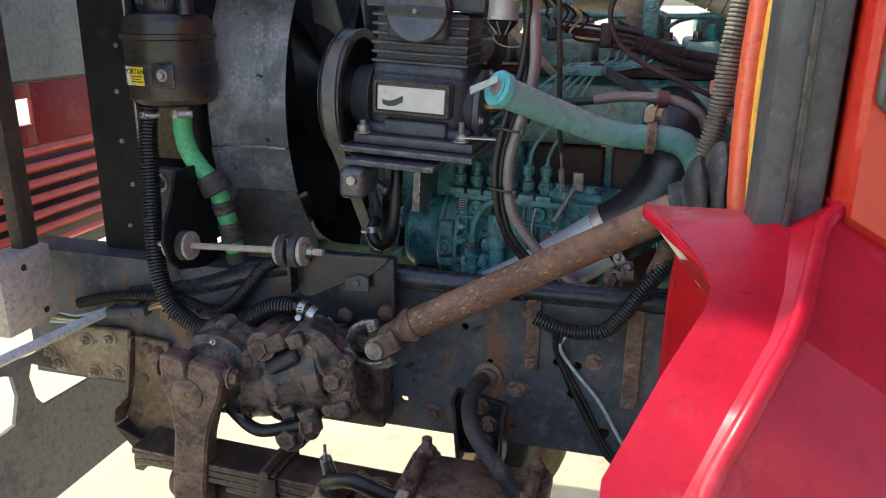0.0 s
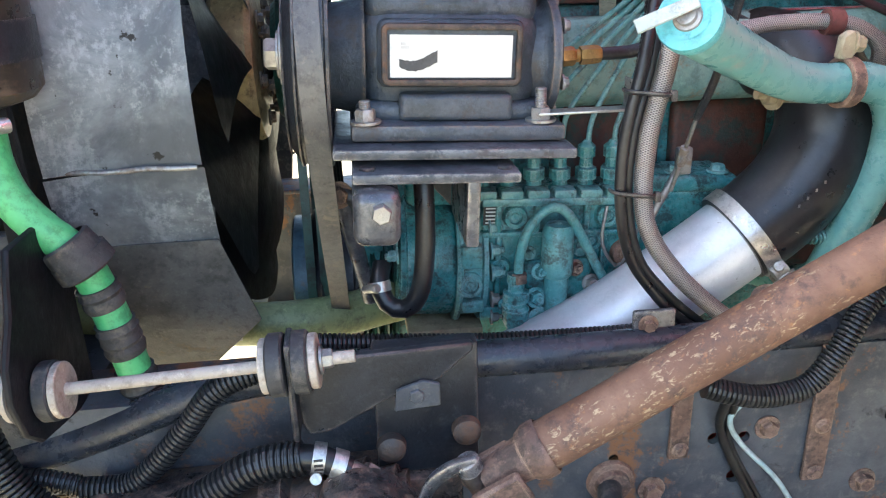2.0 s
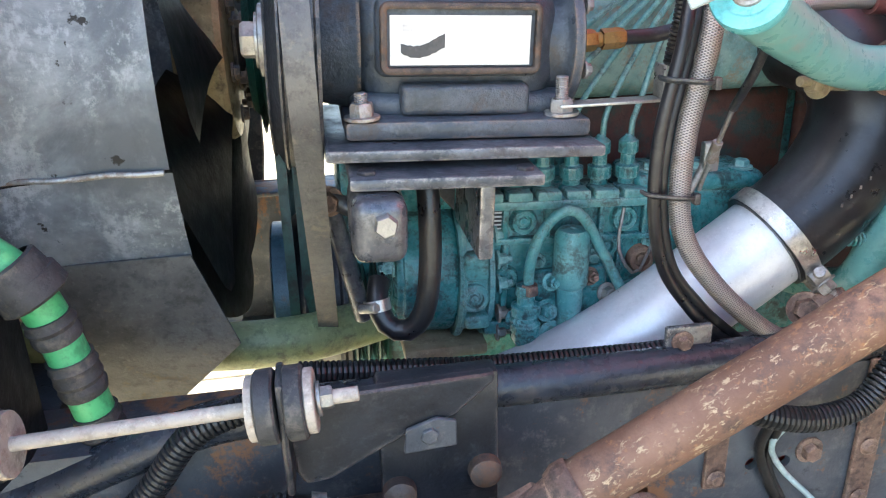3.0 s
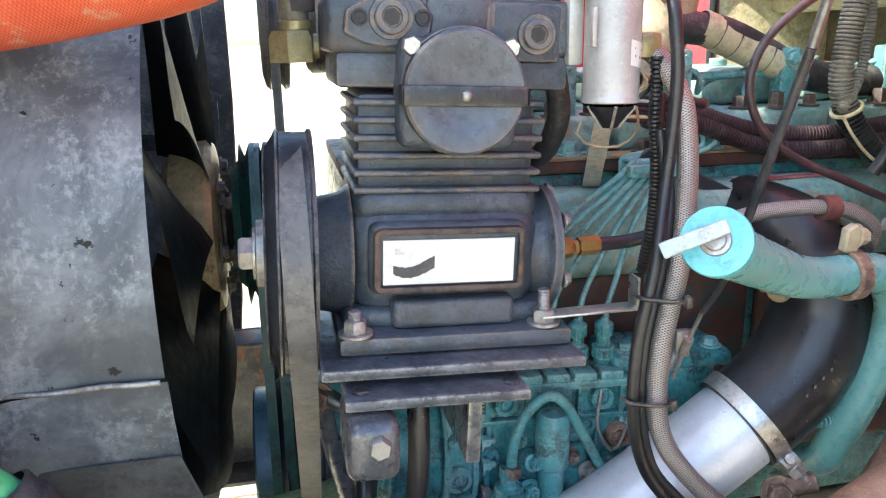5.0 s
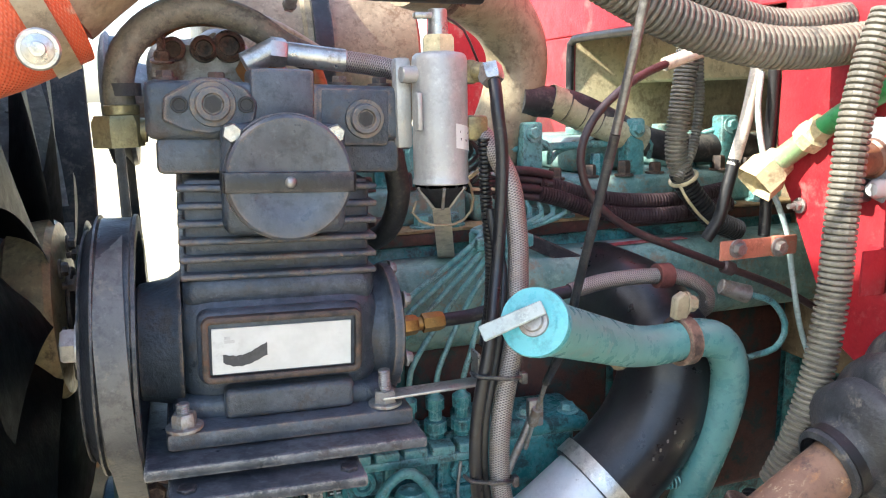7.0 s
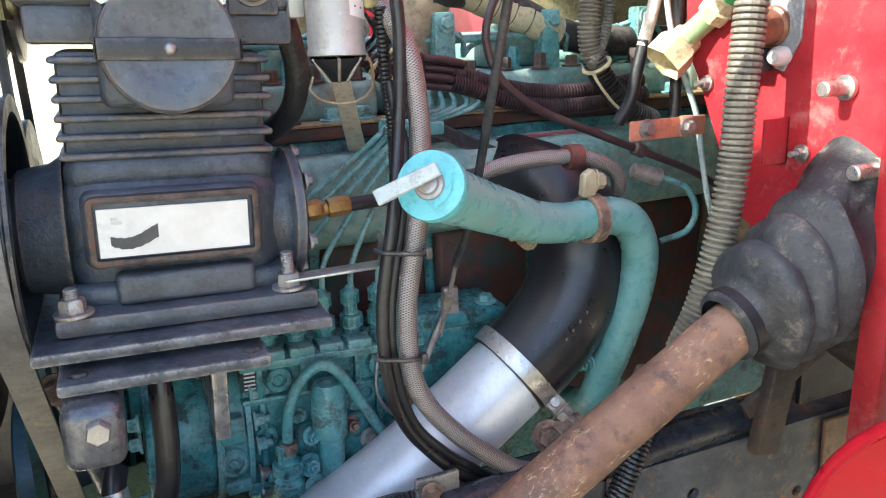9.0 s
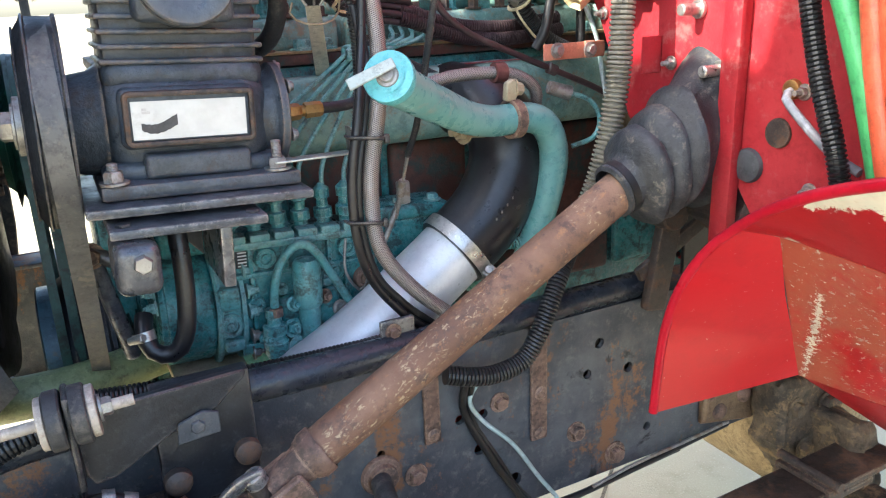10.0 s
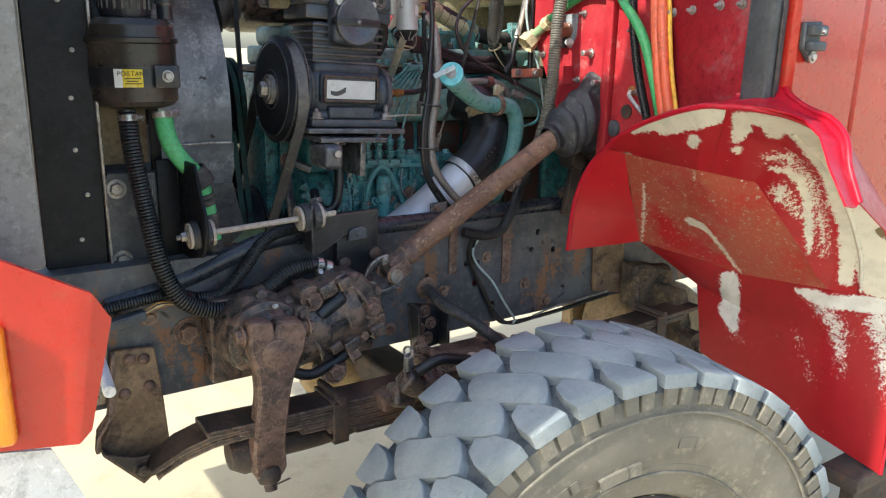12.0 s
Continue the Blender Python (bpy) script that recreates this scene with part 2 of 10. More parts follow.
REDGASKET = worn("dull_red_brown_metal", (0.060, 0.020, 0.016), (0.10, 0.036, 0.026), (0.025, 0.06, 0.058), 0.44, 0.55)
BROWNPANEL = worn("brown_felt_lining", (0.16, 0.125, 0.075), (0.22, 0.175, 0.11), (0.10, 0.08, 0.055), 0.4, 0.8, relief=0.5)


def rusty_tube():
    """Brown surface rust with pale scuffs in streaks along the tube."""
    n = Nodes("rusty_tube")
    u = n.uv()
    c = n.mix(n.ramp(n.noise(9), 0.36, 0.64), (0.135, 0.070, 0.044), (0.235, 0.135, 0.088))
    c = n.mix(n.ramp(n.noise(34, 8, 0.7), 0.48, 0.66), c, (0.085, 0.052, 0.042))
    c = n.mix(n.math("MULTIPLY", n.ramp(n.noise(70, 9, 0.75), 0.55, 0.66), 0.6), c, (0.34, 0.165, 0.070))
    scuff = n.ramp(n.noise(1.0, 9, 0.72, co=n.stretch(30.0, 90.0, 1.0, u), distort=0.5), 0.54, 0.62)
    c = n.mix(n.math("MULTIPLY", scuff, n.ramp(n.noise(14, 5), 0.48, 0.60)), c, (0.42, 0.32, 0.20))
    n.bump(n.math("ADD", n.noise(200, 5), n.noise(50, 6)), 0.4)
    return n.done(c, 0.68)


def braided():
    """Woven steel sheath: two crossing sets of strands."""
    n = Nodes("braided_steel")
    u, v, w = n.split(n.uv())
    waves = []
    for k in (1.0, -1.0):
        s = n.math("SINE", n.math("MULTIPLY", n.math("ADD", n.math("MULTIPLY", u, 12.0 * k), n.math("MULTIPLY", v, 400.0)), 6.2832))
        waves.append(n.math("MULTIPLY", n.math("ADD", s, 1.0), 0.5))
    h = n.math("MAXIMUM", *waves)
    c = n.mix(n.ramp(h, 0.45, 0.95), (0.12, 0.108, 0.104), (0.40, 0.365, 0.34))
    c = n.mix(n.math("MULTIPLY", n.ramp(n.noise(30), 0.5, 0.7), 0.5), c, (0.30, 0.24, 0.19))
    n.bump(h, 0.7, 0.001)
    return n.done(c, 0.38, 0.6)


def chipped(name, red, dusty, primer, bare, specks=(), clean=(), at=(0.0, 0.0, 0.0)):
    """Red paint flaked down to primer. bare, specks, clean: chains of (x, y, z, radius); paint is gone along bare, freckled along specks, free of dust along clean."""
    n = Nodes(name)

    def vec(op, a, b):
        d = n.t.nodes.new("ShaderNodeVectorMath")
        d.operation = op
        n.put(d.inputs[0], a)
        n.put(d.inputs[3 if op == "SCALE" else 1], b)
        return d.outputs["Value" if op in ("LENGTH", "DOT_PRODUCT") else "Vector"]

    def near(chains):
        """Metres outside the chains, negative within."""
        out = None
        for chain in chains:
            row = [(Vector(c[:3]) - Vector(at), c[3]) for c in chain]
            for (a, ra), (b, rb) in zip(row, row[1:] or row):
                pa = vec("SUBTRACT", n.co, a)
                if (b - a).length > 1e-6:
                    h = n.math("MULTIPLY", vec("DOT_PRODUCT", pa, b - a), 1.0 / (b - a).length_squared)
                    h.node.use_clamp = True
                    pa = vec("SUBTRACT", pa, vec("SCALE", b - a, h))
                    d = n.math("SUBTRACT", vec("LENGTH", pa, (0, 0, 0)), n.math("ADD", ra, n.math("MULTIPLY", h, rb - ra)))
                else:
                    d = n.math("SUBTRACT", vec("LENGTH", pa, (0, 0, 0)), ra)
                out = d if out is None else n.math("MINIMUM", out, d)
        return out

    c = n.mix(n.ramp(n.noise(6, 6), 0.35, 0.65), red, tuple(x * 1.12 + 0.002 for x in red))
    c = n.mix(n.math("MULTIPLY", n.ramp(n.noise(24, 8, 0.7), 0.45, 0.75), 0.5), c, tuple(x * 0.62 for x in red))
    if dusty:
        dm = n.ramp(n.math("ADD", n.math("MULTIPLY", n.noise(7, 8, 0.65), 0.7), n.math("MULTIPLY", n.noise(90, 5), 0.3)), 0.30, 0.56)
        if clean:
            dm = n.math("MULTIPLY", dm, n.ramp(n.math("ADD", near(clean), n.math("MULTIPLY", n.math("SUBTRACT", n.noise(26, 8, 0.7), 0.5), 0.09)), -0.012, 0.018))
        c = n.mix(dm, c, dusty)
    jag = n.math("ADD", n.math("MULTIPLY", n.math("SUBTRACT", n.noise(90, 7, 0.75), 0.5), 0.034), n.math("MULTIPLY", n.math("SUBTRACT", n.noise(170, 7, 0.8, distort=0.3), 0.5), 0.040))
    mask = n.ramp(n.math("ADD", near(bare), jag), 0.0057, 0.0043)
    chips = n.math("ADD", n.math("MULTIPLY", n.noise(190, 8, 0.75, distort=0.4), 0.75), n.math("MULTIPLY", n.noise(60, 5, 0.6), 0.25))
    if specks:
        thin = n.math("ADD", chips, n.math("MULTIPLY", near(specks), -4.0))
        mask = n.math("MAXIMUM", mask, n.ramp(thin, 0.545, 0.555))
    mask = n.math("MAXIMUM", mask, n.ramp(chips, 0.63, 0.64))
    pale = n.mix(n.ramp(n.noise(18, 6), 0.4, 0.65), primer, tuple(x * 0.84 for x in primer))
    pale = n.mix(n.math("MULTIPLY", n.ramp(n.noise(70, 7, 0.7), 0.54, 0.72), 0.4), pale, (0.40, 0.30, 0.20))
    if dusty:
        scuff = n.noise(75, 6, 0.7, co=n.stretch(1.5, 1.0, 0.6), distort=0.5)
        c = n.mix(n.math("MULTIPLY", n.ramp(scuff, 0.60, 0.625), 0.7), c, tuple(x * 0.62 for x in primer))
        c = n.mix(n.ramp(n.noise(130, 5, 0.6), 0.65, 0.67), c, tuple(x * 0.8 for x in primer))
    pale = n.mix(n.ramp(n.noise(9, 4, 0.5), 0.66, 0.68), pale, (0.16, 0.115, 0.06))
    c = n.mix(mask, c, pale)
    n.bump(n.math("SUBTRACT", n.math("MULTIPLY", n.noise(160, 5), 0.25), n.math("MULTIPLY", mask, 0.9)), 0.4, 0.0015)
    return n.done(c, n.math("ADD", 0.34, n.math("MULTIPLY", mask, 0.3)), 0.0, 0.05, 0.3)


def rail_mat():
    """Weathered blue-black chassis paint with rust runs, grease and pale dust."""
    n = Nodes("rail_paint")
    c = n.mix(n.ramp(n.noise(6, 8, 0.65), 0.36, 0.64), (0.034, 0.041, 0.053), (0.100, 0.108, 0.118))
    c = n.mix(n.math("MULTIPLY", n.ramp(n.noise(38, 9, 0.75), 0.50, 0.68), 0.7), c, (0.165, 0.165, 0.160))
    run = n.math("ADD", n.math("MULTIPLY", n.noise(7, 6, 0.6, co=n.stretch(1.6, 1.0, 0.55)), 0.6), n.math("MULTIPLY", n.noise(60, 8, 0.75), 0.4))
    c = n.mix(n.ramp(run, 0.535, 0.60), c, (0.20, 0.095, 0.045))
    c = n.mix(n.ramp(n.noise(90, 7, 0.7), 0.62, 0.70), c, (0.10, 0.05, 0.03))
    c = n.mix(n.ramp(n.noise(14, 7, 0.7, distort=0.6), 0.60, 0.68), c, (0.018, 0.019, 0.022))
    n.bump(n.math("ADD", n.noise(220, 5), n.math("MULTIPLY", n.noise(28, 7), 1.6)), 0.4)
    return n.done(c, n.math("ADD", 0.34, n.math("MULTIPLY", n.noise(40), 0.4)))


def galvanised():
    """Old grey sheet: cloudy patches, pale scuffs running down it, dark stains."""
    n = Nodes("galvanised_grey")
    c = n.mix(n.ramp(n.noise(9, 9, 0.7, distort=0.5), 0.38, 0.62), (0.22, 0.24, 0.26), (0.46, 0.49, 0.51))
    scuff = n.math("ADD", n.math("MULTIPLY", n.noise(26, 9, 0.75, co=n.stretch(1.0, 1.0, 0.4)), 0.6), n.math("MULTIPLY", n.noise(130, 6, 0.7), 0.4))
    c = n.mix(n.math("MULTIPLY", n.ramp(scuff, 0.50, 0.60), 0.75), c, (0.66, 0.69, 0.70))
    c = n.mix(n.math("MULTIPLY", n.ramp(n.noise(4.5, 6, 0.6), 0.48, 0.66), 0.75), c, (0.10, 0.108, 0.12))
    c = n.mix(n.ramp(n.noise(48, 5, 0.6), 0.66, 0.70), c, (0.05, 0.045, 0.04))
    n.bump(n.math("ADD", n.noise(200, 5), n.math("MULTIPLY", n.noise(18, 7), 2.0)), 0.25)
    return n.done(c, n.math("ADD", 0.30, n.math("MULTIPLY", n.noise(30, 6), 0.4)), 0.12)


def ground_mat():
    n = Nodes("pale_concrete")
    c = n.mix(n.ramp(n.noise(0.7, 8), 0.35, 0.65), (0.50, 0.43, 0.28), (0.58, 0.505, 0.335))
    c = n.mix(n.ramp(n.noise(6, 10, 0.7), 0.5, 0.72), c, (0.43, 0.36, 0.225))
    c = n.mix(n.ramp(n.noise(140, 5), 0.55, 0.75), c, (0.66, 0.59, 0.42))
    n.bump(n.noise(120, 8), 0.4, 0.004)
    return n.done(c, 0.9)


def orange_fabric():
    n = Nodes("orange_silicone")
    u, v, w = n.split(n.uv())
    weave = n.math("MULTIPLY", n.math("SINE", n.math("MULTIPLY", u, 6.2832 * 70)), n.math("SINE", n.math("MULTIPLY", v, 6.2832 * 330)))
    c = n.mix(n.ramp(n.noise(9), 0.4, 0.62), (0.60, 0.075, 0.028), (0.68, 0.12, 0.05))
    c = n.mix(n.ramp(n.noise(45, 6), 0.56, 0.72), c, (0.62, 0.30, 0.20))
    c = n.mix(n.math("MULTIPLY", n.ramp(weave, 0.1, 0.9), 0.28), c, (0.74, 0.36, 0.24))
    n.bump(weave, 0.5, 0.001)
    return n.done(c, 0.6)


def tyre_mat():
    n = Nodes("dusty_tyre_rubber")
    c = n.mix(n.ramp(n.noise(8), 0.35, 0.65), (0.205, 0.240, 0.255), (0.275, 0.310, 0.320))
    c = n.mix(n.math("MULTIPLY", n.ramp(n.noise(120, 8, 0.75), 0.50, 0.66), 0.6), c, (0.15, 0.17, 0.18))
    c = n.mix(n.math("MULTIPLY", n.ramp(n.noise(60, 9, 0.75), 0.54, 0.68), 0.5), c, (0.40, 0.40, 0.38))
    n.bump(n.math("ADD", n.noise(240, 5), n.noise(40, 6)), 0.5)
    return n.done(c, 0.85)


def sidewall_mat():
    n = Nodes("dusty_sidewall")
    c = n.mix(n.ramp(n.noise(6), 0.35, 0.65), (0.125, 0.118, 0.096), (0.185, 0.172, 0.138))
    c = n.mix(n.ramp(n.noise(40, 8, 0.7), 0.5, 0.72), c, (0.26, 0.235, 0.18))
    n.bump(n.noise(240, 5), 0.3)
    return n.done(c, 0.85)


TUBE, BRAID, ORANGE, GROUND, TYRE, SIDEWALL = rusty_tube(), braided(), orange_fabric(), ground_mat(), tyre_mat(), sidewall_mat()
FRAME, SHROUD = rail_mat(), galvanised()
PRIMER = (0.60, 0.57, 0.47)

GREENPIPE = worn("yellow_green_paint", (0.20, 0.24, 0.10), (0.30, 0.33, 0.15), (0.12, 0.11, 0.07), 0.32, 0.4)
# Its pinkish blotches stand in for reflections on the pipe.
NECKTEAL = worn("clean_faded_teal", (0.115, 0.30, 0.29), (0.17, 0.36, 0.34), (0.36, 0.30, 0.27), 0.18, 0.30, big=7, dirt_scale=10, relief=0.10, dust=0.12, grime=0.25)
TANDUST = worn("tan_dusty_casting", (0.23, 0.165, 0.085), (0.34, 0.25, 0.135), (0.10, 0.075, 0.045), 0.34, 0.75, big=7, dirt_scale=10, relief=0.5, spec=0.3)
HEADTEAL = worn("dusty_head_paint", (0.13, 0.27, 0.25), (0.24, 0.37, 0.33), (0.26, 0.20, 0.14), 0.36, 0.5, big=18, dirt_scale=30, wear=(0.40, 0.48, 0.42))
PLATESTEEL = worn("blue_grey_plate", (0.045, 0.052, 0.064), (0.11, 0.118, 0.135), (0.06, 0.048, 0.042), 0.34, 0.36, big=20, metal=0.2, wear=(0.45, 0.42, 0.38))
DARKSHEET = worn("dark_grey_sheet", (0.045, 0.046, 0.048), (0.10, 0.10, 0.10), (0.16, 0.125, 0.08), 0.26, 0.42, big=8, dirt_scale=12, relief=0.3)
TANHOSE = worn("tan_grey_hose", (0.13, 0.115, 0.085), (0.20, 0.175, 0.125), (0.07, 0.06, 0.05), 0.4, 0.6, big=20, dirt_scale=30, relief=0.4)
SLATELIGHT = worn("lighter_slate_paint", (0.052, 0.064, 0.084), (0.078, 0.092, 0.114), (0.05, 0.047, 0.05), 0.3, 0.34, big=14, wear=(0.22, 0.16, 0.11), relief=0.2)
OLIVEBRASS = worn("olive_brass", (0.24, 0.20, 0.10), (0.34, 0.29, 0.15), (0.16, 0.11, 0.06), 0.4, 0.4, metal=0.5)

# ---------------------------------------------------------------- mesh tools
import mathutils.kdtree

import mathutils.noise

BASE = {}


def thing(name, at, label, category, group="", kind=""):
    """A thing: an empty at its base, which parents its parts."""
    ob = new(name)
    ob.empty_display_size = 0.05
    ob.location = at
    BASE[ob] = Vector(at)
    return tagged(ob, label, category, group, kind)


def link(name, me, material, parent, label="", sharp=38.0):
    me.materials.append(material)
    me.transform(Matrix.Translation(-BASE[parent]))
    me.shade_smooth()
    me.set_sharp_from_angle(angle=radians(sharp))
    ob = new(name, me)
    ob.parent = parent
    BASE[ob] = BASE[parent]
    return tagged(ob, label)


def part(name, bm, material, parent, label="", sharp=38.0):
    """Links a bmesh as one mesh object under a thing or under a part."""
    bmesh.ops.recalc_face_normals(bm, faces=bm.faces)
    me = bpy.data.meshes.new(name)
    bm.to_mesh(me)
    bm.free()
    return link(name, me, material, parent, label, sharp)


def turn_to(axis):
    return Vector(axis).to_track_quat("Z", "Y").to_matrix().to_4x4()


def add_box(bm, lo, hi, bevel=0.003, m=None, seg=2):
    """A box between two corners, with bevelled edges."""
    lo, hi = Vector(lo), Vector(hi)
    made = bmesh.ops.create_cube(bm, size=1.0)
    vs = made["verts"]
    for v in vs:
        v.co = Vector([(lo[i] + hi[i]) / 2 + v.co[i] * (hi[i] - lo[i]) for i in range(3)])
    if m is not None:
        bmesh.ops.transform(bm, matrix=m, verts=vs)
    if bevel:
        es = {e for v in vs for e in v.link_edges}
        bmesh.ops.bevel(bm, geom=list(es), offset=bevel, segments=seg, affect="EDGES", profile=0.5)
    return bm


def add_lathe(bm, at, axis, profile, n=28):
    """A turned body: profile is a list of (height along the axis, radius)."""
    m = Matrix.Translation(at) @ turn_to(axis)
    rings = []
    for h, r in profile:
        if r < 1e-5:
            rings.append([bm.verts.new(m @ Vector((0, 0, h)))])
        else:
            rings.append([bm.verts.new(m @ Vector((r * math.cos(a), r * math.sin(a), h))) for a in (2 * math.pi * k / n for k in range(n))])
    for a, b in zip(rings, rings[1:]):
        for k in range(n):
            q = [a[k % len(a)], a[(k + 1) % len(a)], b[(k + 1) % len(b)], b[k % len(b)]]
            q = list(dict.fromkeys(q))
            if len(q) > 2:
                bm.faces.new(q)
    return bm


def add_rod(bm, p, q, r, r2=None, n=20, round_off=0.1):
    """A closed cylinder or cone between two points, its rims slightly rounded."""
    p, q = Vector(p), Vector(q)
    l, r2 = (q - p).length, r if r2 is None else r2
    c = min(r, r2, l) * round_off
    return add_lathe(bm, p, q - p, [(0, 0), (0, r - c), (c, r), (l - c, r2), (l, r2 - c), (l, 0)], n)


def add_bolt(bm, at, axis, r=0.011, h=0.009, washer=True, stub=0.0, turn=0.3):
    """A hexagon head with a chamfer, on a washer, with the end of its thread if stub is given."""
    at, axis = Vector(at), Vector(axis).normalized()
    if washer:
        add_rod(bm, at, at + axis * 0.003, r * 1.45, n=18)
    m = Matrix.Translation(at + axis * (0.003 if washer else 0)) @ turn_to(axis) @ Matrix.Rotation(turn, 4, "Z")
    rings = []
    for z, k in ((0, 1.0), (h * 0.78, 1.0), (h, 0.86)):
        rings.append([bm.verts.new(m @ Vector((r * k * math.cos(a), r * k * math.sin(a), z))) for a in (math.pi * i / 3 for i in range(6))])
    for a, b in zip(rings, rings[1:]):
        for k in range(6):
            bm.faces.new((a[k], a[(k + 1) % 6], b[(k + 1) % 6], b[k]))
    bm.faces.new(rings[-1])
    if stub:
        s = at + axis * (h + 0.002)
        prof = [(0, r * 0.55)]
        for i in range(int(stub / 0.002)):
            prof += [(0.002 * i + 0.0007, r * 0.55), (0.002 * i + 0.0014, r * 0.49)]
        add_lathe(bm, s, axis, prof + [(stub, r * 0.45), (stub, 0)], 12)
    return bm


def add_prism(bm, pts, vec, bevel=0.002):
    """A flat outline, drawn out along a vector."""
    bottom = [bm.verts.new(Vector(p)) for p in pts]
    face = bm.faces.new(bottom)
    made = bmesh.ops.extrude_face_region(bm, geom=[face])["geom"]
    vs = [g for g in made if isinstance(g, bmesh.types.BMVert)]
    bmesh.ops.translate(bm, verts=vs, vec=Vector(vec))
    if bevel:
        es = {e for v in bottom + vs for e in v.link_edges}
        bmesh.ops.bevel(bm, geom=list(es), offset=bevel, segments=1, affect="EDGES")
    return bm


def rough_up(bm, amount, scale, cuts=1):
    """An uneven, crusty surface: finer faces, pushed in and out by noise."""
    if cuts:
        bmesh.ops.subdivide_edges(bm, edges=bm.edges[:], cuts=cuts, use_grid_fill=True)
    bmesh.ops.recalc_face_normals(bm, faces=bm.faces)
    bm.normal_update()
    for v in bm.verts:
        v.co += v.normal * amount * (mathutils.noise.noise(v.co * scale) + 0.5 * mathutils.noise.noise(v.co * scale * 3.1))
    return bm


def add_ring(bm, at, axis, r, t, n=32, k=8):
    """A torus."""
    return add_lathe(bm, at, axis, [(t * math.sin(a), r + t * math.cos(a)) for a in (2 * math.pi * i / k for i in range(k + 1))], n)


def smooth_path(points, step):
    """A curve through the points (Catmull-Rom), in even steps."""
    p = [Vector(q) for q in points]
    p = [p[0] * 2 - p[1]] + p + [p[-1] * 2 - p[-2]]
    fine = []
    for a, b, c, d in zip(p, p[1:], p[2:], p[3:]):
        for i in range(24):
            t = i / 24
            fine.append(0.5 * ((2 * b) + (c - a) * t + (2 * a - 5 * b + 4 * c - d) * t * t + (3 * b - a - 3 * c + d) * t ** 3))
    fine.append(p[-2])
    dist = [0.0]
    for a, b in zip(fine, fine[1:]):
        dist.append(dist[-1] + (b - a).length)
    count = max(2, int(dist[-1] / step))
    out, j = [], 0
    for i in range(count + 1):
        s = dist[-1] * i / count
        while j < len(dist) - 2 and dist[j + 1] < s:
            j += 1
        w = (s - dist[j]) / max(1e-9, dist[j + 1] - dist[j])
        out.append(fine[j].lerp(fine[j + 1], min(1.0, w)))
    return out, dist[-1]


def swept(points, radius, n=14, step=0.012, shape=None, squash=1.0):
    """A mesh swept along a curve, with its ends closed. radius: a number, or a function of the metres along it."""
    path, length = smooth_path(points, step)
    f = radius if callable(radius) else (lambda s: radius)
    verts, faces, uvs = [], [], []
    t = (path[1] - path[0]).normalized()
    side = t.orthogonal().normalized()
    for i, p in enumerate(path):
        nt = (path[min(i + 1, len(path) - 1)] - path[max(i - 1, 0)]).normalized()
        side = (side - nt * side.dot(nt)).normalized()
        up = nt.cross(side)
        s = length * i / (len(path) - 1)
        r = f(s)
        for k in range(n):
            a = 2 * math.pi * k / n
            verts.append(p + side * (r * math.cos(a)) + up * (r * squash * math.sin(a)))
    for i in range(len(path) - 1):
        for k in range(n):
            a, b = i * n + k, i * n + (k + 1) % n
            faces.append((a, b, b + n, a + n))
            s0, s1 = length * i / (len(path) - 1), length * (i + 1) / (len(path) - 1)
            uvs += [(k / n, s0), ((k + 1) / n, s0), ((k + 1) / n, s1), (k / n, s1)]
    last = (len(path) - 1) * n
    faces += [tuple(range(n - 1, -1, -1)), tuple(range(last, last + n))]
    uvs += [(0, 0)] * (2 * n)
    me = bpy.data.meshes.new("sweep")
    me.from_pydata(verts, [], faces)
    layer = me.uv_layers.new(name="UVMap")
    layer.data.foreach_set("uv", [c for p in uvs for c in p])
    return me


def hose(name, points, radius, material, parent, label="", n=14, step=0.012, sharp=50.0):
    return link(name, swept(points, radius, n, step), material, parent, label, sharp)


def ribbed(points, r, pitch, depth, n=14):
    """A corrugated hose: square-shouldered ribs at the given pitch."""
    def f(s):
        w = (s / pitch) % 1.0
        return r - depth * (1.0 if w > 0.7 else 0.0) - depth * 0.12 * (1.0 if w < 0.1 or 0.5 < w <= 0.7 else 0.0)
    return swept(points, f, n, pitch / 5.0)


def spline_thing(name, mesh, material, label, category, at, group="", sharp=50.0):
    """A thing that is one mesh."""
    me = mesh
    me.materials.append(material)
    me.transform(Matrix.Translation(-Vector(at)))
    me.shade_smooth()
    me.set_sharp_from_angle(angle=radians(sharp))
    ob = new(name, me)
    ob.location = at
    BASE[ob] = Vector(at)
    return tagged(ob, label, category, group)


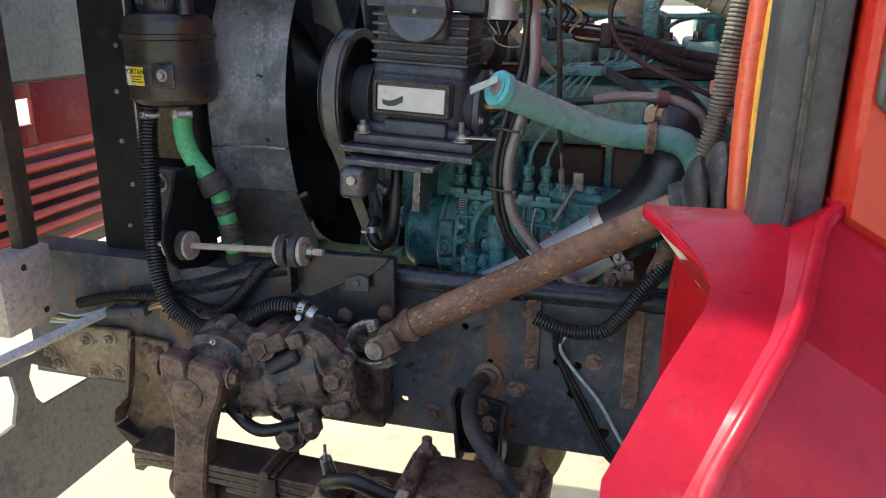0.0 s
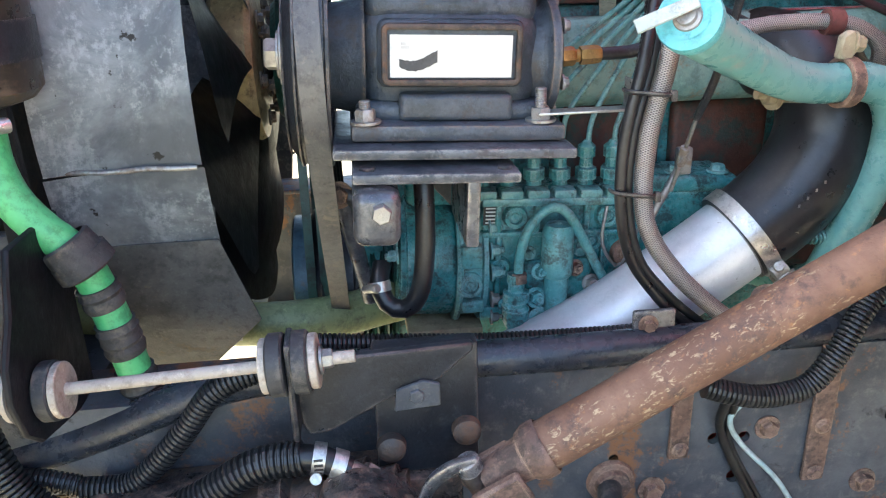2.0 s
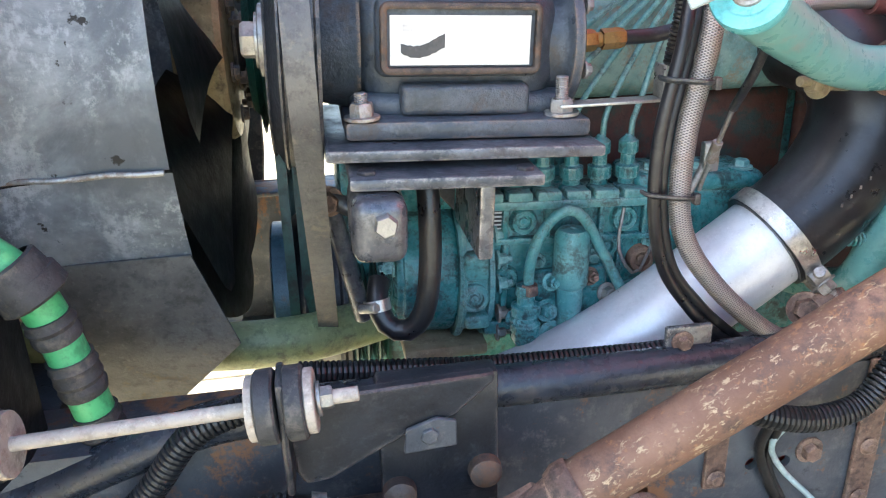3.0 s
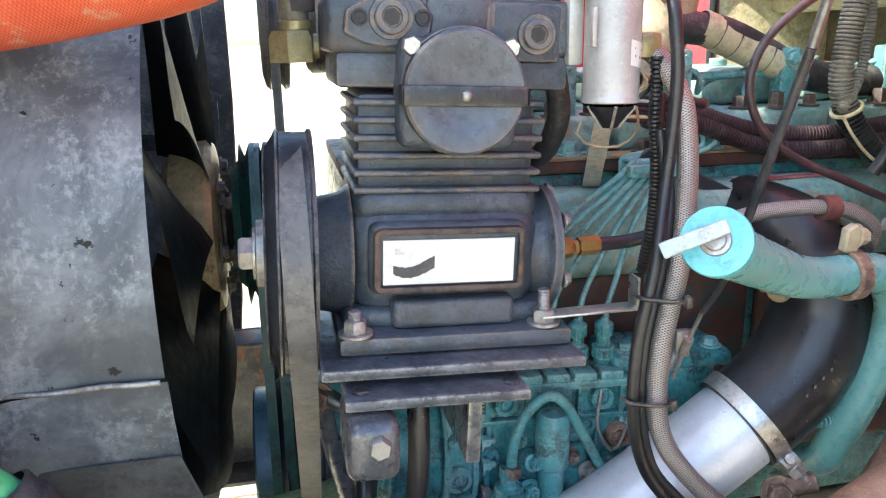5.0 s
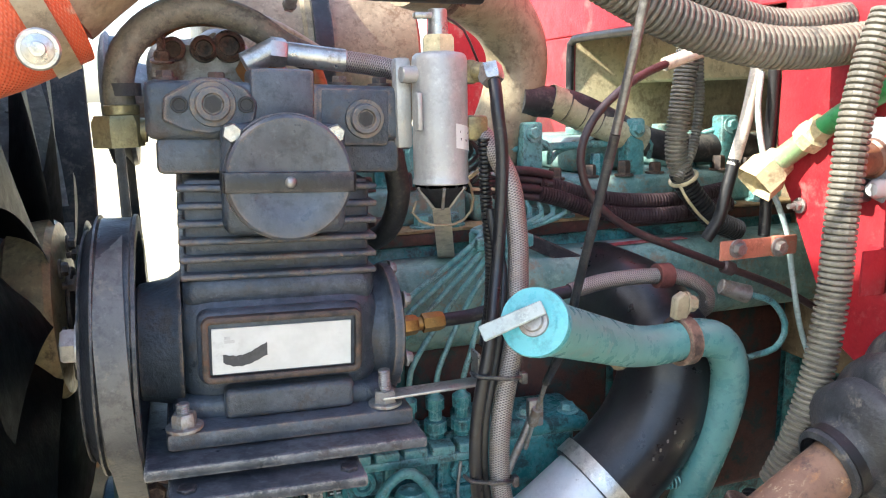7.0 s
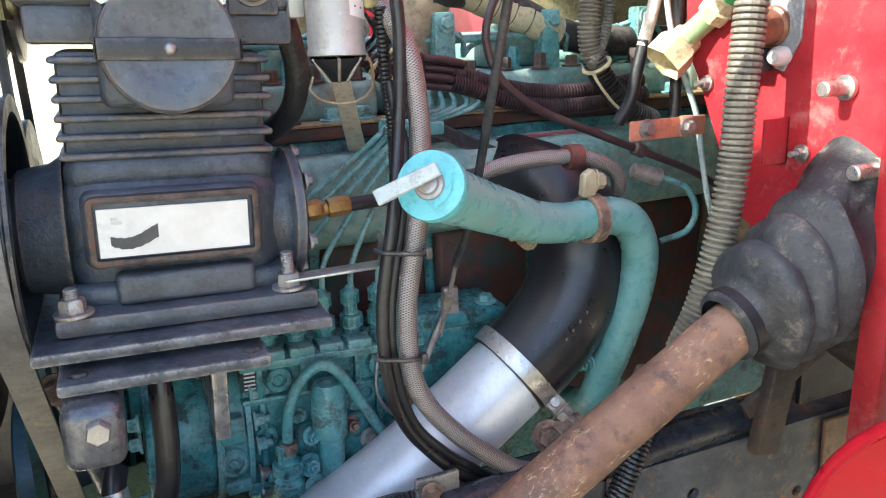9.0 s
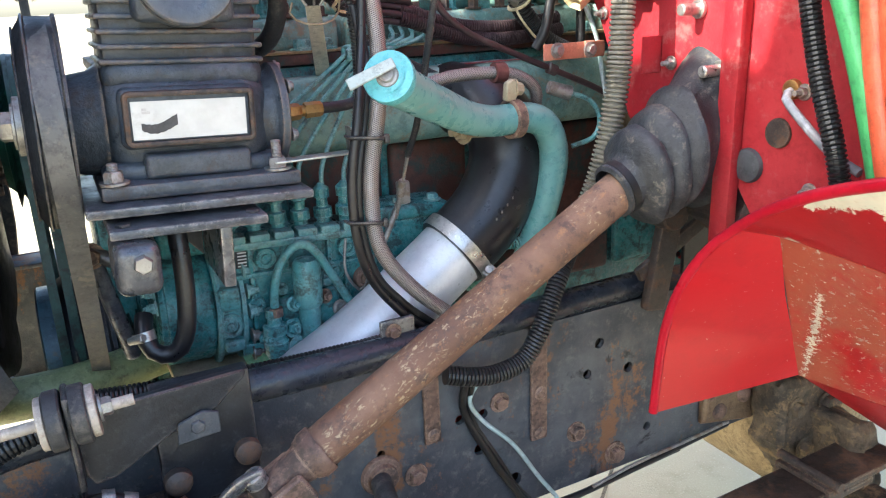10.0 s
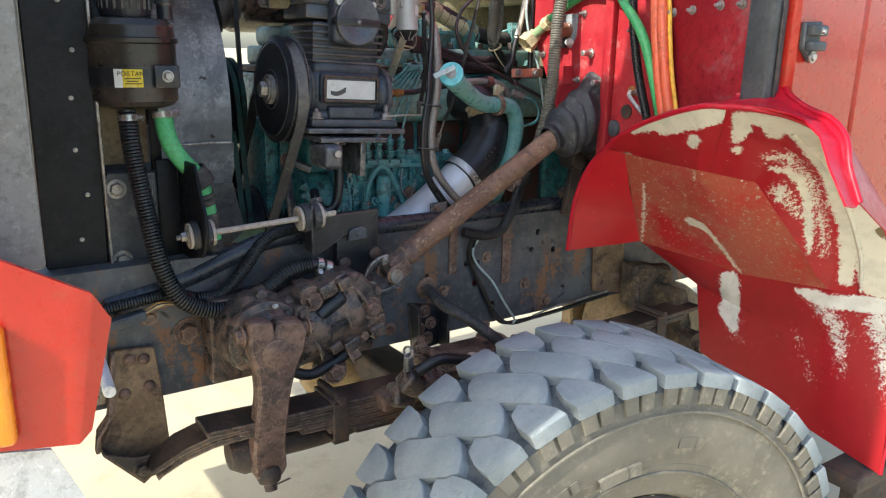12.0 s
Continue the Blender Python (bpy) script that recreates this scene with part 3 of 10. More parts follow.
def patch(name, rows, material, parent, label="", across=6, along=6, thick=0.0025, sharp=25.0):
    """A sheet through rows of corner points, subdivided evenly and given thickness."""
    grid = []
    for a, b in zip(rows, rows[1:]):
        for i in range(along):
            t = i / along
            grid.append([Vector(p).lerp(Vector(q), t) for p, q in zip(a, b)])
    grid.append([Vector(p) for p in rows[-1]])
    fine = []
    for row in grid:
        line = []
        for p, q in zip(row, row[1:]):
            line += [p.lerp(q, j / across) for j in range(across)]
        fine.append(line + [row[-1]])
    bm = bmesh.new()
    vs = [[bm.verts.new(p) for p in line] for line in fine]
    for a, b in zip(vs, vs[1:]):
        for k in range(len(a) - 1):
            if (a[k].co - a[k + 1].co).length > 1e-6 or (b[k].co - b[k + 1].co).length > 1e-6:
                bm.faces.new((a[k], a[k + 1], b[k + 1], b[k]))
    tree = mathutils.kdtree.KDTree(len(fine) * len(fine[0]))
    for i, line in enumerate(fine):
        for j, p in enumerate(line):
            tree.insert(p, i * len(line) + j)
    tree.balance()
    bmesh.ops.remove_doubles(bm, verts=bm.verts, dist=1e-5)
    bmesh.ops.recalc_face_normals(bm, faces=bm.faces)
    bmesh.ops.solidify(bm, geom=bm.faces[:], thickness=thick)
    uv, wide = bm.loops.layers.uv.new("UVMap"), len(fine[0])
    for f in bm.faces:
        for l in f.loops:
            k = tree.find(l.vert.co)[1]
            l[uv].uv = ((k % wide) / (wide - 1), (k // wide) / (len(fine) - 1))
    return part(name, bm, material, parent, label, sharp)


def clamp(name, at, axis, r, parent, label="steel hose clamp", width=0.012, screw=(0, -1, 0), material=None, size=1.0):
    """A band clamp with its screw housing."""
    at, axis, screw = Vector(at), Vector(axis).normalized(), Vector(screw)
    screw = (screw - axis * screw.dot(axis)).normalized()
    bm = bmesh.new()
    add_lathe(bm, at - axis * width / 2, axis, [(0, r), (0, r + 0.0018), (width, r + 0.0018), (width, r)], 36)
    ob = part(name, bm, material or ZINC, parent, label)
    side = axis.cross(screw).normalized()
    c = at + screw * (r + 0.005 * size)
    bm = bmesh.new()
    add_rod(bm, c - side * 0.011 * size, c + side * 0.011 * size, 0.0062 * size, n=14)
    add_bolt(bm, c + side * 0.011 * size, side, 0.0072 * size, 0.007 * size, washer=False)
    part("clamp_screw", bm, material or ZINC, ob)
    return ob

# ---------------------------------------------------------------- ground
bm = bmesh.new()
bmesh.ops.create_grid(bm, x_segments=2, y_segments=2, size=900.0)
me = bpy.data.meshes.new("ground")
bm.to_mesh(me)
bm.free()
me.materials.append(GROUND)
ground = tagged(new("ground", me), "sunlit pale beige concrete yard with fine joints", "ground", kind="structure")

bm = bmesh.new()
for p, q in (((0.40, 1.77), (3.2, 4.10)), ((-4.2, 3.4), (3.4, 3.42))):
    d = Vector((q[0] - p[0], q[1] - p[1], 0)).normalized()
    s = Vector((-d.y, d.x, 0)) * 0.006
    a, b = Vector((*p, 0.004)), Vector((*q, 0.004))
    bm.faces.new([bm.verts.new(v) for v in (a - s, b - s, b + s, a + s)])
me = bpy.data.meshes.new("paving_joint")
bm.to_mesh(me)
bm.free()
me.materials.append(BROWNPANEL)
joint = new("paving_joint", me)
joint.parent = ground

# ---------------------------------------------------------------- frame rails
RAIL_Y, RAIL_LO, RAIL_HI = 1.29, 0.868, 1.165


def web_plate(bm, x0, x1, z0, z1, y, thick, holes):
    """An upright plate with real round holes."""
    loops = [[(x0, z0), (x1, z0), (x1, z1), (x0, z1)]]
    for hx, hz, hr in holes:
        loops.append([(hx + hr * math.cos(a), hz + hr * math.sin(a)) for a in (2 * math.pi * k / 14 for k in range(14))])
    es = []
    for l in loops:
        vs = [bm.verts.new((px, y, pz)) for px, pz in l]
        es += [bm.edges.new((vs[i], vs[(i + 1) % len(vs)])) for i in range(len(vs))]
    fs = [g for g in bmesh.ops.triangle_fill(bm, edges=es, use_beauty=True)["geom"] if isinstance(g, bmesh.types.BMFace)]
    made = bmesh.ops.extrude_face_region(bm, geom=fs)["geom"]
    bmesh.ops.translate(bm, verts=[g for g in made if isinstance(g, bmesh.types.BMVert)], vec=(0, thick, 0))


HOLES = [(-0.094, 0.991, 0.010), (-0.034, 0.917, 0.012), (-0.126, 1.050, 0.008), (-0.088, 1.048, 0.008), (0.123, 1.108, 0.009), (0.101, 1.060, 0.008),
         (0.183, 1.050, 0.009), (0.229, 0.928, 0.008), (-0.30, 1.10, 0.007), (-0.25, 1.035, 0.006), (0.30, 1.06, 0.008), (-0.42, 0.93, 0.008)]
rail = thing("frame_rail", (0, RAIL_Y, RAIL_LO), "black painted steel chassis rail with rust and bolt holes", "chassis")
bm = bmesh.new()
web_plate(bm, -1.30, 3.2, RAIL_LO, RAIL_HI, RAIL_Y, 0.009, HOLES)
part("web", bm, FRAME, rail, sharp=30)
for z0, nm in ((RAIL_LO, "bottom_flange"), (RAIL_HI - 0.009, "top_flange")):
    bm = bmesh.new()
    add_box(bm, (-1.30, RAIL_Y + 0.009, z0), (3.2, RAIL_Y + 0.088, z0 + 0.009), 0.002)
    part(nm, bm, FRAME, rail)
for p, r in (((-0.864, 1.005), 0.021), ((-0.36, 0.91), 0.012), ((-0.18, 1.145), 0.010), ((0.16, 0.90), 0.014), ((-0.06, 1.06), 0.011), ((0.36, 0.95), 0.013), ((0.08, 0.965), 0.012),
             ((-0.94, 1.05), 0.012), ((-1.0, 1.06), 0.012), ((-1.06, 1.05), 0.012), ((-0.20, 0.985), 0.012)):
    bm = bmesh.new()
    add_bolt(bm, (p[0], RAIL_Y, p[1]), (0, -1, 0), r, r * 0.8, turn=p[0] * 9)
    part("bolt", bm, RUSTY, rail, "rusty hexagon bolt")
for x0, x1, z0, z1, bolts in ((-0.008, 0.021, 0.978, 1.17, (1.06, 0.992)), (-0.185, -0.16, 1.03, 1.17, (1.045,))):
    bm = bmesh.new()
    add_box(bm, (x0, RAIL_Y - 0.008, z0), (x1, RAIL_Y - 0.001, z1), 0.003)
    strap = part("strap", bm, RUSTY, rail, "rusty flat steel strap")
    for z in bolts:
        bm = bmesh.new()
        add_rod(bm, ((x0 + x1) / 2, RAIL_Y - 0.008, z), ((x0 + x1) / 2, RAIL_Y - 0.014, z), 0.011, 0.008, round_off=0.4)
        part("rivet", bm, RUSTY, strap)
bm = bmesh.new()
add_box(bm, (-0.14, RAIL_Y + 0.05, 0.895), (0.02, RAIL_Y + 0.06, 1.03), 0.002)
part("inner_plate", bm, REDHOLE, rail, "red painted plate behind the rail")
# Added black sheets, so that no bright ground shows through the bolt holes.
for x0, x1, z0 in ((0.05, 0.45, 0.90), (-0.46, -0.145, 0.90)):
    bm = add_box(bmesh.new(), (x0, RAIL_Y + 0.06, z0), (x1, RAIL_Y + 0.068, 1.13), 0.002)
    part("inner_plate", bm, BLACK, rail, "black sheet added inside the rail to darken its holes")
far_rail = thing("frame_rail", (0, 2.15, RAIL_LO), "black painted steel chassis rail on the far side", "chassis")
bm = bmesh.new()
add_box(bm, (-1.30, 2.14, RAIL_LO), (3.2, 2.15, RAIL_HI), 0.002)
part("web", bm, FRAME, far_rail)
for z0, nm in ((RAIL_LO, "bottom_flange"), (RAIL_HI - 0.009, "top_flange")):
    bm = add_box(bmesh.new(), (-1.30, 2.06, z0), (3.2, 2.139, z0 + 0.009), 0.002)
    part(nm, bm, FRAME, far_rail)

# ---------------------------------------------------------------- cab
cab = thing("truck_cab", (0.19, 1.7, 1.0), "red painted truck cab with its open firewall", "truck cab")


def yz_prism(name, pts, x, thick, material, parent, label="", bevel=0.002):
    bm = bmesh.new()
    add_prism(bm, [(x, p, q) for p, q in pts], (thick, 0, 0), bevel)
    return part(name, bm, material, parent, label)


fw = yz_prism("firewall", [(0.935, 1.34), (1.02, 1.345), (1.077, 1.346), (1.12, 1.404), (1.25, 1.415), (1.315, 1.449), (1.39, 1.594), (1.42, 1.64), (1.42, 1.83), (2.3, 1.83), (2.3, 2.3), (0.935, 2.3)], 0.185, 0.012, REDCAB, cab, "faded red firewall with sun patches put into the paint")
yz_prism("firewall_side", [(1.947, 1.2), (2.3, 1.2), (2.3, 1.829), (1.947, 1.829)], 0.185, 0.012, REDCAB, cab)
bm = bmesh.new()
add_prism(bm, [(0.19, 0.935, 1.42), (0.19, 0.92, 1.42), (0.122, 0.90, 1.42), (0.100, 0.662, 1.47), (0.112, 0.662, 1.47), (0.134, 0.895, 1.42)], (0, 0, 0.88), 0.002)
part("cowl_panel", bm, REDSHADE, cab, "dull red cowl side panel, shade put into its colour")
bm = bmesh.new()
add_box(bm, (0.165, 1.10, 1.24), (0.184, 1.13, 2.3), 0.005)
part("flange", bm, REDCAB, fw, "upright folded seam")
bm = add_box(bmesh.new(), (0.1975, 1.948, 1.30), (0.42, 1.956, 1.829), 0.001)
part("opening_reveal", bm, CREAM, fw, "cream inner side of the opening")
hose("opening_seal", [(0.182, 1.428, 1.55), (0.182, 1.428, 1.79), (0.182, 1.438, 1.812), (0.182, 1.46, 1.822), (0.182, 1.70, 1.823), (0.182, 1.91, 1.824), (0.182, 1.933, 1.816), (0.182, 1.942, 1.79), (0.182, 1.942, 1.55)], 0.0075, RUBBER, fw, "black rubber edge of the opening", n=10)
bm = bmesh.new()
add_box(bm, (0.42, 1.30, 1.30), (0.44, 2.3, 2.0), 0.002)
part("lining", bm, BROWNPANEL, cab, "brown lining behind the opening")
bm = bmesh.new()
add_box(bm, (0.30, 1.40, 1.745), (0.36, 1.99, 1.84), 0.012)
part("ledge", bm, CREAM, cab, "pale ledge inside the opening")
bm = bmesh.new()
add_box(bm, (0.078, 0.602, 1.50), (0.126, 0.660, 2.3), 0.008)
part("pillar_seal", bm, SEAL, cab, "grey-black rubber pillar strip")
bm = bmesh.new()
add_box(bm, (0.098, 0.596, 1.52), (0.104, 0.601, 2.3), 0.002)
part("seal_lip", bm, BLACK, cab)
bm = bmesh.new()
add_prism(bm, [(0.129, 0.585, 1.53), (0.25, 0.585, 1.46), (0.372, 0.585, 1.37), (0.372, 0.585, 2.3), (0.129, 0.585, 2.3)], (0, 0.066, 0), 0.010)
post = part("hinge_post", bm, DOOR, cab, "orange-red hinge post")
bm = bmesh.new()
add_prism(bm, [(0.140, 0.585, 1.665), (0.198, 0.585, 1.668), (0.195, 0.585, 1.612), (0.172, 0.585, 1.588), (0.140, 0.585, 1.615)], (0, -0.012, 0), 0.003)
add_box(bm, (0.146, 0.558, 1.64), (0.196, 0.574, 1.66), 0.004)
add_box(bm, (0.146, 0.558, 1.612), (0.196, 0.574, 1.63), 0.004)
part("hinge", bm, SEAL, post, "dark grey door hinge")
for z, r in ((1.600, 0.008), (1.648, 0.005)):
    bm = bmesh.new()
    add_bolt(bm, (0.172, 0.573 if z < 1.61 else 0.559, z), (0, -1, 0), r, 0.005)
    part("hinge_bolt", bm, ZINC, post)
bm = bmesh.new()
add_prism(bm, [(0.378, 0.588, 1.36), (0.62, 0.588, 1.10), (1.50, 0.588, 1.0), (1.50, 0.588, 2.3), (0.378, 0.588, 2.3)], (0, 0.05, 0), 0.010)
part("door", bm, DOOR, cab, "closed orange-red cab door")
# Unseen shell panels, added to keep the cab's inside dark.
for nm, lo, hi in (("unseen_rear_wall", (1.52, 0.66, 0.95), (1.56, 2.79, 2.3)), ("unseen_roof", (0.19, 0.60, 2.301), (1.56, 2.85, 2.34)), ("unseen_far_side", (0.20, 2.80, 0.95), (1.56, 2.85, 2.3)), ("unseen_cab_floor", (0.62, 0.66, 1.05), (1.51, 2.79, 1.07)), ("dark_tunnel_panel", (0.30, 1.30, 1.18), (1.5, 1.31, 1.62))):
    bm = bmesh.new()
    add_box(bm, lo, hi, 0.004)
    part(nm, bm, BLACK if nm == "dark_tunnel_panel" else REDCAB, cab)
for y, z in ((1.05, 1.655), (1.02, 1.51), (1.00, 1.40), (1.23, 1.531), (1.22, 1.70), (1.30, 1.66), (1.374, 1.595)):
    bm = bmesh.new()
    add_bolt(bm, (0.184, y, z), (-1, 0, 0), 0.0065, 0.006, stub=0.010, turn=y * 7)
    part("stud", bm, STEEL, fw, "steel stud")
for y, z in ((0.875, 1.69), (0.82, 1.693), (0.745, 1.70), (0.69, 1.70)):
    bm = bmesh.new()
    add_bolt(bm, (0.100 + (y - 0.662) * 0.092, y, z), (-1, 0.09, 0), 0.007, 0.006, stub=0.010, turn=y * 7)
    part("stud", bm, STEEL, cab, "steel stud")
bm = bmesh.new()
add_lathe(bm, (0.184, 1.089, 1.415), (-1, 0, 0), [(0, 0.022), (0.005, 0.020), (0.008, 0.012), (0.009, 0)], 20)
part("grommet", bm, SEAL, fw, "grey rubber grommet")
for y, z in ((1.185, 1.600), (1.143, 1.527)):
    bm = bmesh.new()
    add_rod(bm, (0.184, y, z), (0.15, y, z), 0.0075, round_off=0.2)
    add_rod(bm, (0.184, y, z), (0.178, y, z), 0.012)
    part("pin", bm, ZINC, fw, "thick steel pin")
bm = bmesh.new()
add_lathe(bm, (0.184, 1.05, 1.46), (-1, 0, 0), [(0, 0.018), (0.003, 0.017), (0.004, 0.0)], 20)
part("plug", bm, RUSTDARK, fw, "rusty blanking plug")

# ---------------------------------------------------------------- rear half of the wheel arch
ARCH = (0.30, 0.78, 1.20)
TOP_CHIPS = [[(0.036, 0.890, 1.430, 0.003), (0.026, 0.82, 1.456, 0.012), (0.015, 0.76, 1.474, 0.014), (0.008, 0.69, 1.492, 0.014)], [(0.037, 0.811, 1.443, 0.010), (0.027, 0.753, 1.462, 0.016), (0.020, 0.698, 1.477, 0.020), (0.020, 0.656, 1.490, 0.014)], [(0.052, 0.735, 1.432, 0.007), (0.060, 0.744, 1.420, 0.008)], [(0.093, 0.950, 1.374, 0.005)]]
TIP_CHIPS = [[(0.05, 1.02, 1.27, -0.003)]]
SLOPE_CHIPS = [[(0.255, 0.874, 1.204, 0.012), (0.264, 0.856, 1.198, 0.009), (0.289, 0.845, 1.177, 0.002), (0.340, 0.838, 1.131, 0.001), (0.425, 0.835, 1.058, -0.001)], [(0.247, 0.868, 1.178, 0.005)],
               [(0.159, 0.953, 1.293, -0.004), (0.211, 0.991, 1.223, -0.001), (0.235, 1.01, 1.19, -0.002), (0.287, 1.053, 1.112, -0.004)], [(0.108, 0.768, 1.355, -0.0035), (0.128, 0.784, 1.335, -0.0035)]]
CLEAN = [[(0.20, 0.96, 1.22, 0.010), (0.30, 0.95, 1.13, 0.040), (0.36, 0.88, 1.095, 0.030), (0.41, 0.845, 1.06, 0.012)]]
WALL_CHIPS = [[(0.044, 0.622, 1.485, 0.014), (0.080, 0.643, 1.454, 0.014), (0.092, 0.661, 1.435, 0.006)], [(0.059, 0.600, 1.483, 0.022), (0.078, 0.579, 1.478, 0.024), (0.112, 0.547, 1.467, 0.032)], [(0.078, 0.579, 1.478, 0.022), (0.125, 0.60, 1.445, 0.010)],
              [(0.112, 0.545, 1.467, 0.030), (0.152, 0.542, 1.443, 0.028), (0.204, 0.548, 1.407, 0.020), (0.27, 0.545, 1.35, 0.020), (0.325, 0.555, 1.295, 0.020), (0.376, 0.556, 1.237, 0.018), (0.42, 0.568, 1.165, 0.016), (0.448, 0.580, 1.095, 0.014)],
              [(0.345, 0.50, 1.325, 0.040), (0.425, 0.52, 1.20, 0.042), (0.49, 0.52, 1.10, 0.040)]]
STROKE = [[(0.193, 0.642, 1.371, 0.001), (0.214, 0.619, 1.369, 0.003), (0.251, 0.608, 1.346, 0.005), (0.290, 0.609, 1.300, 0.005), (0.319, 0.617, 1.253, 0.005), (0.349, 0.625, 1.195, 0.003), (0.359, 0.629, 1.170, 0.0)], [(0.237, 0.641, 1.322, 0.004), (0.248, 0.650, 1.298, 0.003)], [(0.111, 0.671, 1.413, 0.005)]]
WALL_SPECKS = [[(0.166, 0.640, 1.395, 0.012), (0.194, 0.609, 1.398, 0.020), (0.260, 0.596, 1.354, 0.018), (0.326, 0.599, 1.277, 0.018), (0.391, 0.609, 1.169, 0.012)], [(0.237, 0.641, 1.322, 0.022), (0.30, 0.63, 1.26, 0.012)]]
LOW_CHIPS = [[(0.420, 0.865, 1.035, 0.020), (0.466, 0.888, 0.931, 0.024), (0.471, 0.874, 0.890, 0.010)], [(0.454, 0.690, 1.045, 0.006), (0.458, 0.649, 1.04, 0.018), (0.475, 0.600, 1.036, 0.016), (0.52, 0.53, 1.05, 0.026)]]
LOW_SPECKS = [[(0.471, 0.874, 0.90, 0.016), (0.475, 0.86, 0.86, 0.008)], [(0.458, 0.649, 1.03, 0.020), (0.495, 0.608, 0.967, 0.026), (0.516, 0.606, 0.909, 0.018), (0.53, 0.60, 0.84, 0.002)], [(0.53, 0.53, 1.0, 0.036), (0.56, 0.51, 0.90, 0.028), (0.57, 0.50, 0.80, 0.008)], [(0.50, 0.72, 0.95, 0.002), (0.52, 0.66, 0.80, 0.004)]]
CHIP_A = chipped("red_tip_paint", (0.41, 0.007, 0.014), None, PRIMER, TIP_CHIPS, at=ARCH)
CHIP_B = chipped("red_band_paint", (0.30, 0.006, 0.011), None, PRIMER, TOP_CHIPS, at=ARCH)
CHIP_C = chipped("dusty_red_paint_panel", (0.42, 0.012, 0.016), (0.37, 0.088, 0.052), PRIMER, SLOPE_CHIPS, clean=CLEAN, at=ARCH)
CHIP_D = chipped("flaked_outer_paint", (0.30, 0.006, 0.011), None, PRIMER, WALL_CHIPS + STROKE, WALL_SPECKS, at=ARCH)
CHIP_E = chipped("flaked_lower_paint", (0.27, 0.007, 0.012), None, (0.62, 0.61, 0.57), LOW_CHIPS, LOW_SPECKS, at=ARCH)
arch = thing("fender", (0.30, 0.78, 1.20), "red wheel arch panel with flaking paint and pale primer", "fender")
LIP = [(0.05, 1.09, 1.11), (0.05, 1.077, 1.23), (0.05, 1.042, 1.318), (0.05, 0.982, 1.384), (0.035, 0.893, 1.438), (0.015, 0.78, 1.479), (0.005, 0.685, 1.503),
       (0.018, 0.64, 1.504), (0.035, 0.59, 1.503), (0.09, 0.53, 1.485), (0.20, 0.505, 1.432), (0.345, 0.5, 1.325), (0.47, 0.5, 1.173), (0.53, 0.5, 1.06)]
CREASE = [(0.287, 1.062, 1.112), (0.23, 1.035, 1.19), (0.16, 1.0, 1.28), (0.10, 0.968, 1.372)]
patch("tip_panel", [LIP[:4], CREASE], CHIP_A, arch, "plain red front panel")
patch("upper_band", [LIP[3:8], [(0.10, 0.968, 1.372), (0.105, 0.88, 1.366), (0.105, 0.80, 1.362), (0.105, 0.76, 1.36), (0.130, 0.74, 1.354)]], CHIP_B, arch, "deep red band with pale chips")
patch("sloping_panel", [[(0.10, 0.968, 1.372), (0.105, 0.86, 1.364), (0.105, 0.76, 1.36), (0.204, 0.68, 1.336)], [(0.287, 1.062, 1.112), (0.36, 0.95, 1.085), (0.43, 0.83, 1.055), (0.45, 0.62, 1.07)]],
      CHIP_C, arch, "dusty brownish-red sloping panel", along=10)
WALL = [(0.074, 0.69, 1.429), (0.10, 0.64, 1.45), (0.17, 0.60, 1.43), (0.26, 0.595, 1.36), (0.36, 0.597, 1.25), (0.43, 0.60, 1.14), (0.45, 0.62, 1.07)]
patch("outer_wall", [LIP[7:], WALL, [(0.130, 0.74, 1.354), (0.165, 0.705, 1.346), (0.204, 0.68, 1.336), (0.27, 0.66, 1.26), (0.34, 0.64, 1.18), (0.40, 0.63, 1.11), (0.45, 0.62, 1.07)]],
      CHIP_D, arch, "outer wall flaked down to pale primer", sharp=40)
patch("lower_panel", [[(0.29, 1.062, 1.112), (0.43, 0.83, 1.055), (0.45, 0.62, 1.07), (0.53, 0.5, 1.06)], [(0.45, 0.985, 0.985), (0.485, 0.80, 0.93), (0.51, 0.62, 0.92), (0.575, 0.5, 0.95)],
                      [(0.46, 0.958, 0.79), (0.50, 0.78, 0.71), (0.54, 0.62, 0.65), (0.58, 0.49, 0.60)]], CHIP_E, arch, "lower red panel with white scraped patches")
hose("lip", LIP + [(0.575, 0.5, 0.95), (0.60, 0.5, 0.75), (0.58, 0.49, 0.60)], 0.006, RED, arch, "rolled red edge", n=10)
FLARE = [(0.0, 0.70, 1.506), (0.02, 0.62, 1.512), (0.036, 0.57, 1.508), (0.048, 0.525, 1.500), (0.043, 0.495, 1.493), (0.019, 0.445, 1.468), (-0.010, 0.402, 1.418), (-0.012, 0.365, 1.36)]
RIDGE = [(0.10, 0.68, 1.522), (0.134, 0.603, 1.541), (0.122, 0.580, 1.529), (0.107, 0.525, 1.506), (0.092, 0.47, 1.492), (0.068, 0.425, 1.463), (0.046, 0.40, 1.416), (0.035, 0.368, 1.36)]
VALLEY = [tuple(Vector(r).lerp(Vector(f), 0.24) - Vector((0, 0, 0.007))) for r, f in zip(RIDGE, FLARE)]
SKIN = [(0.235, 0.66, 1.520), (0.255, 0.63, 1.505), (0.255, 0.60, 1.475), (0.25, 0.55, 1.435), (0.245, 0.50, 1.39), (0.225, 0.43, 1.345), (0.215, 0.39, 1.305), (0.21, 0.37, 1.26)]
patch("flare", [FLARE, VALLEY], RED, arch, "glossy red flared edge", thick=0.004, sharp=60)
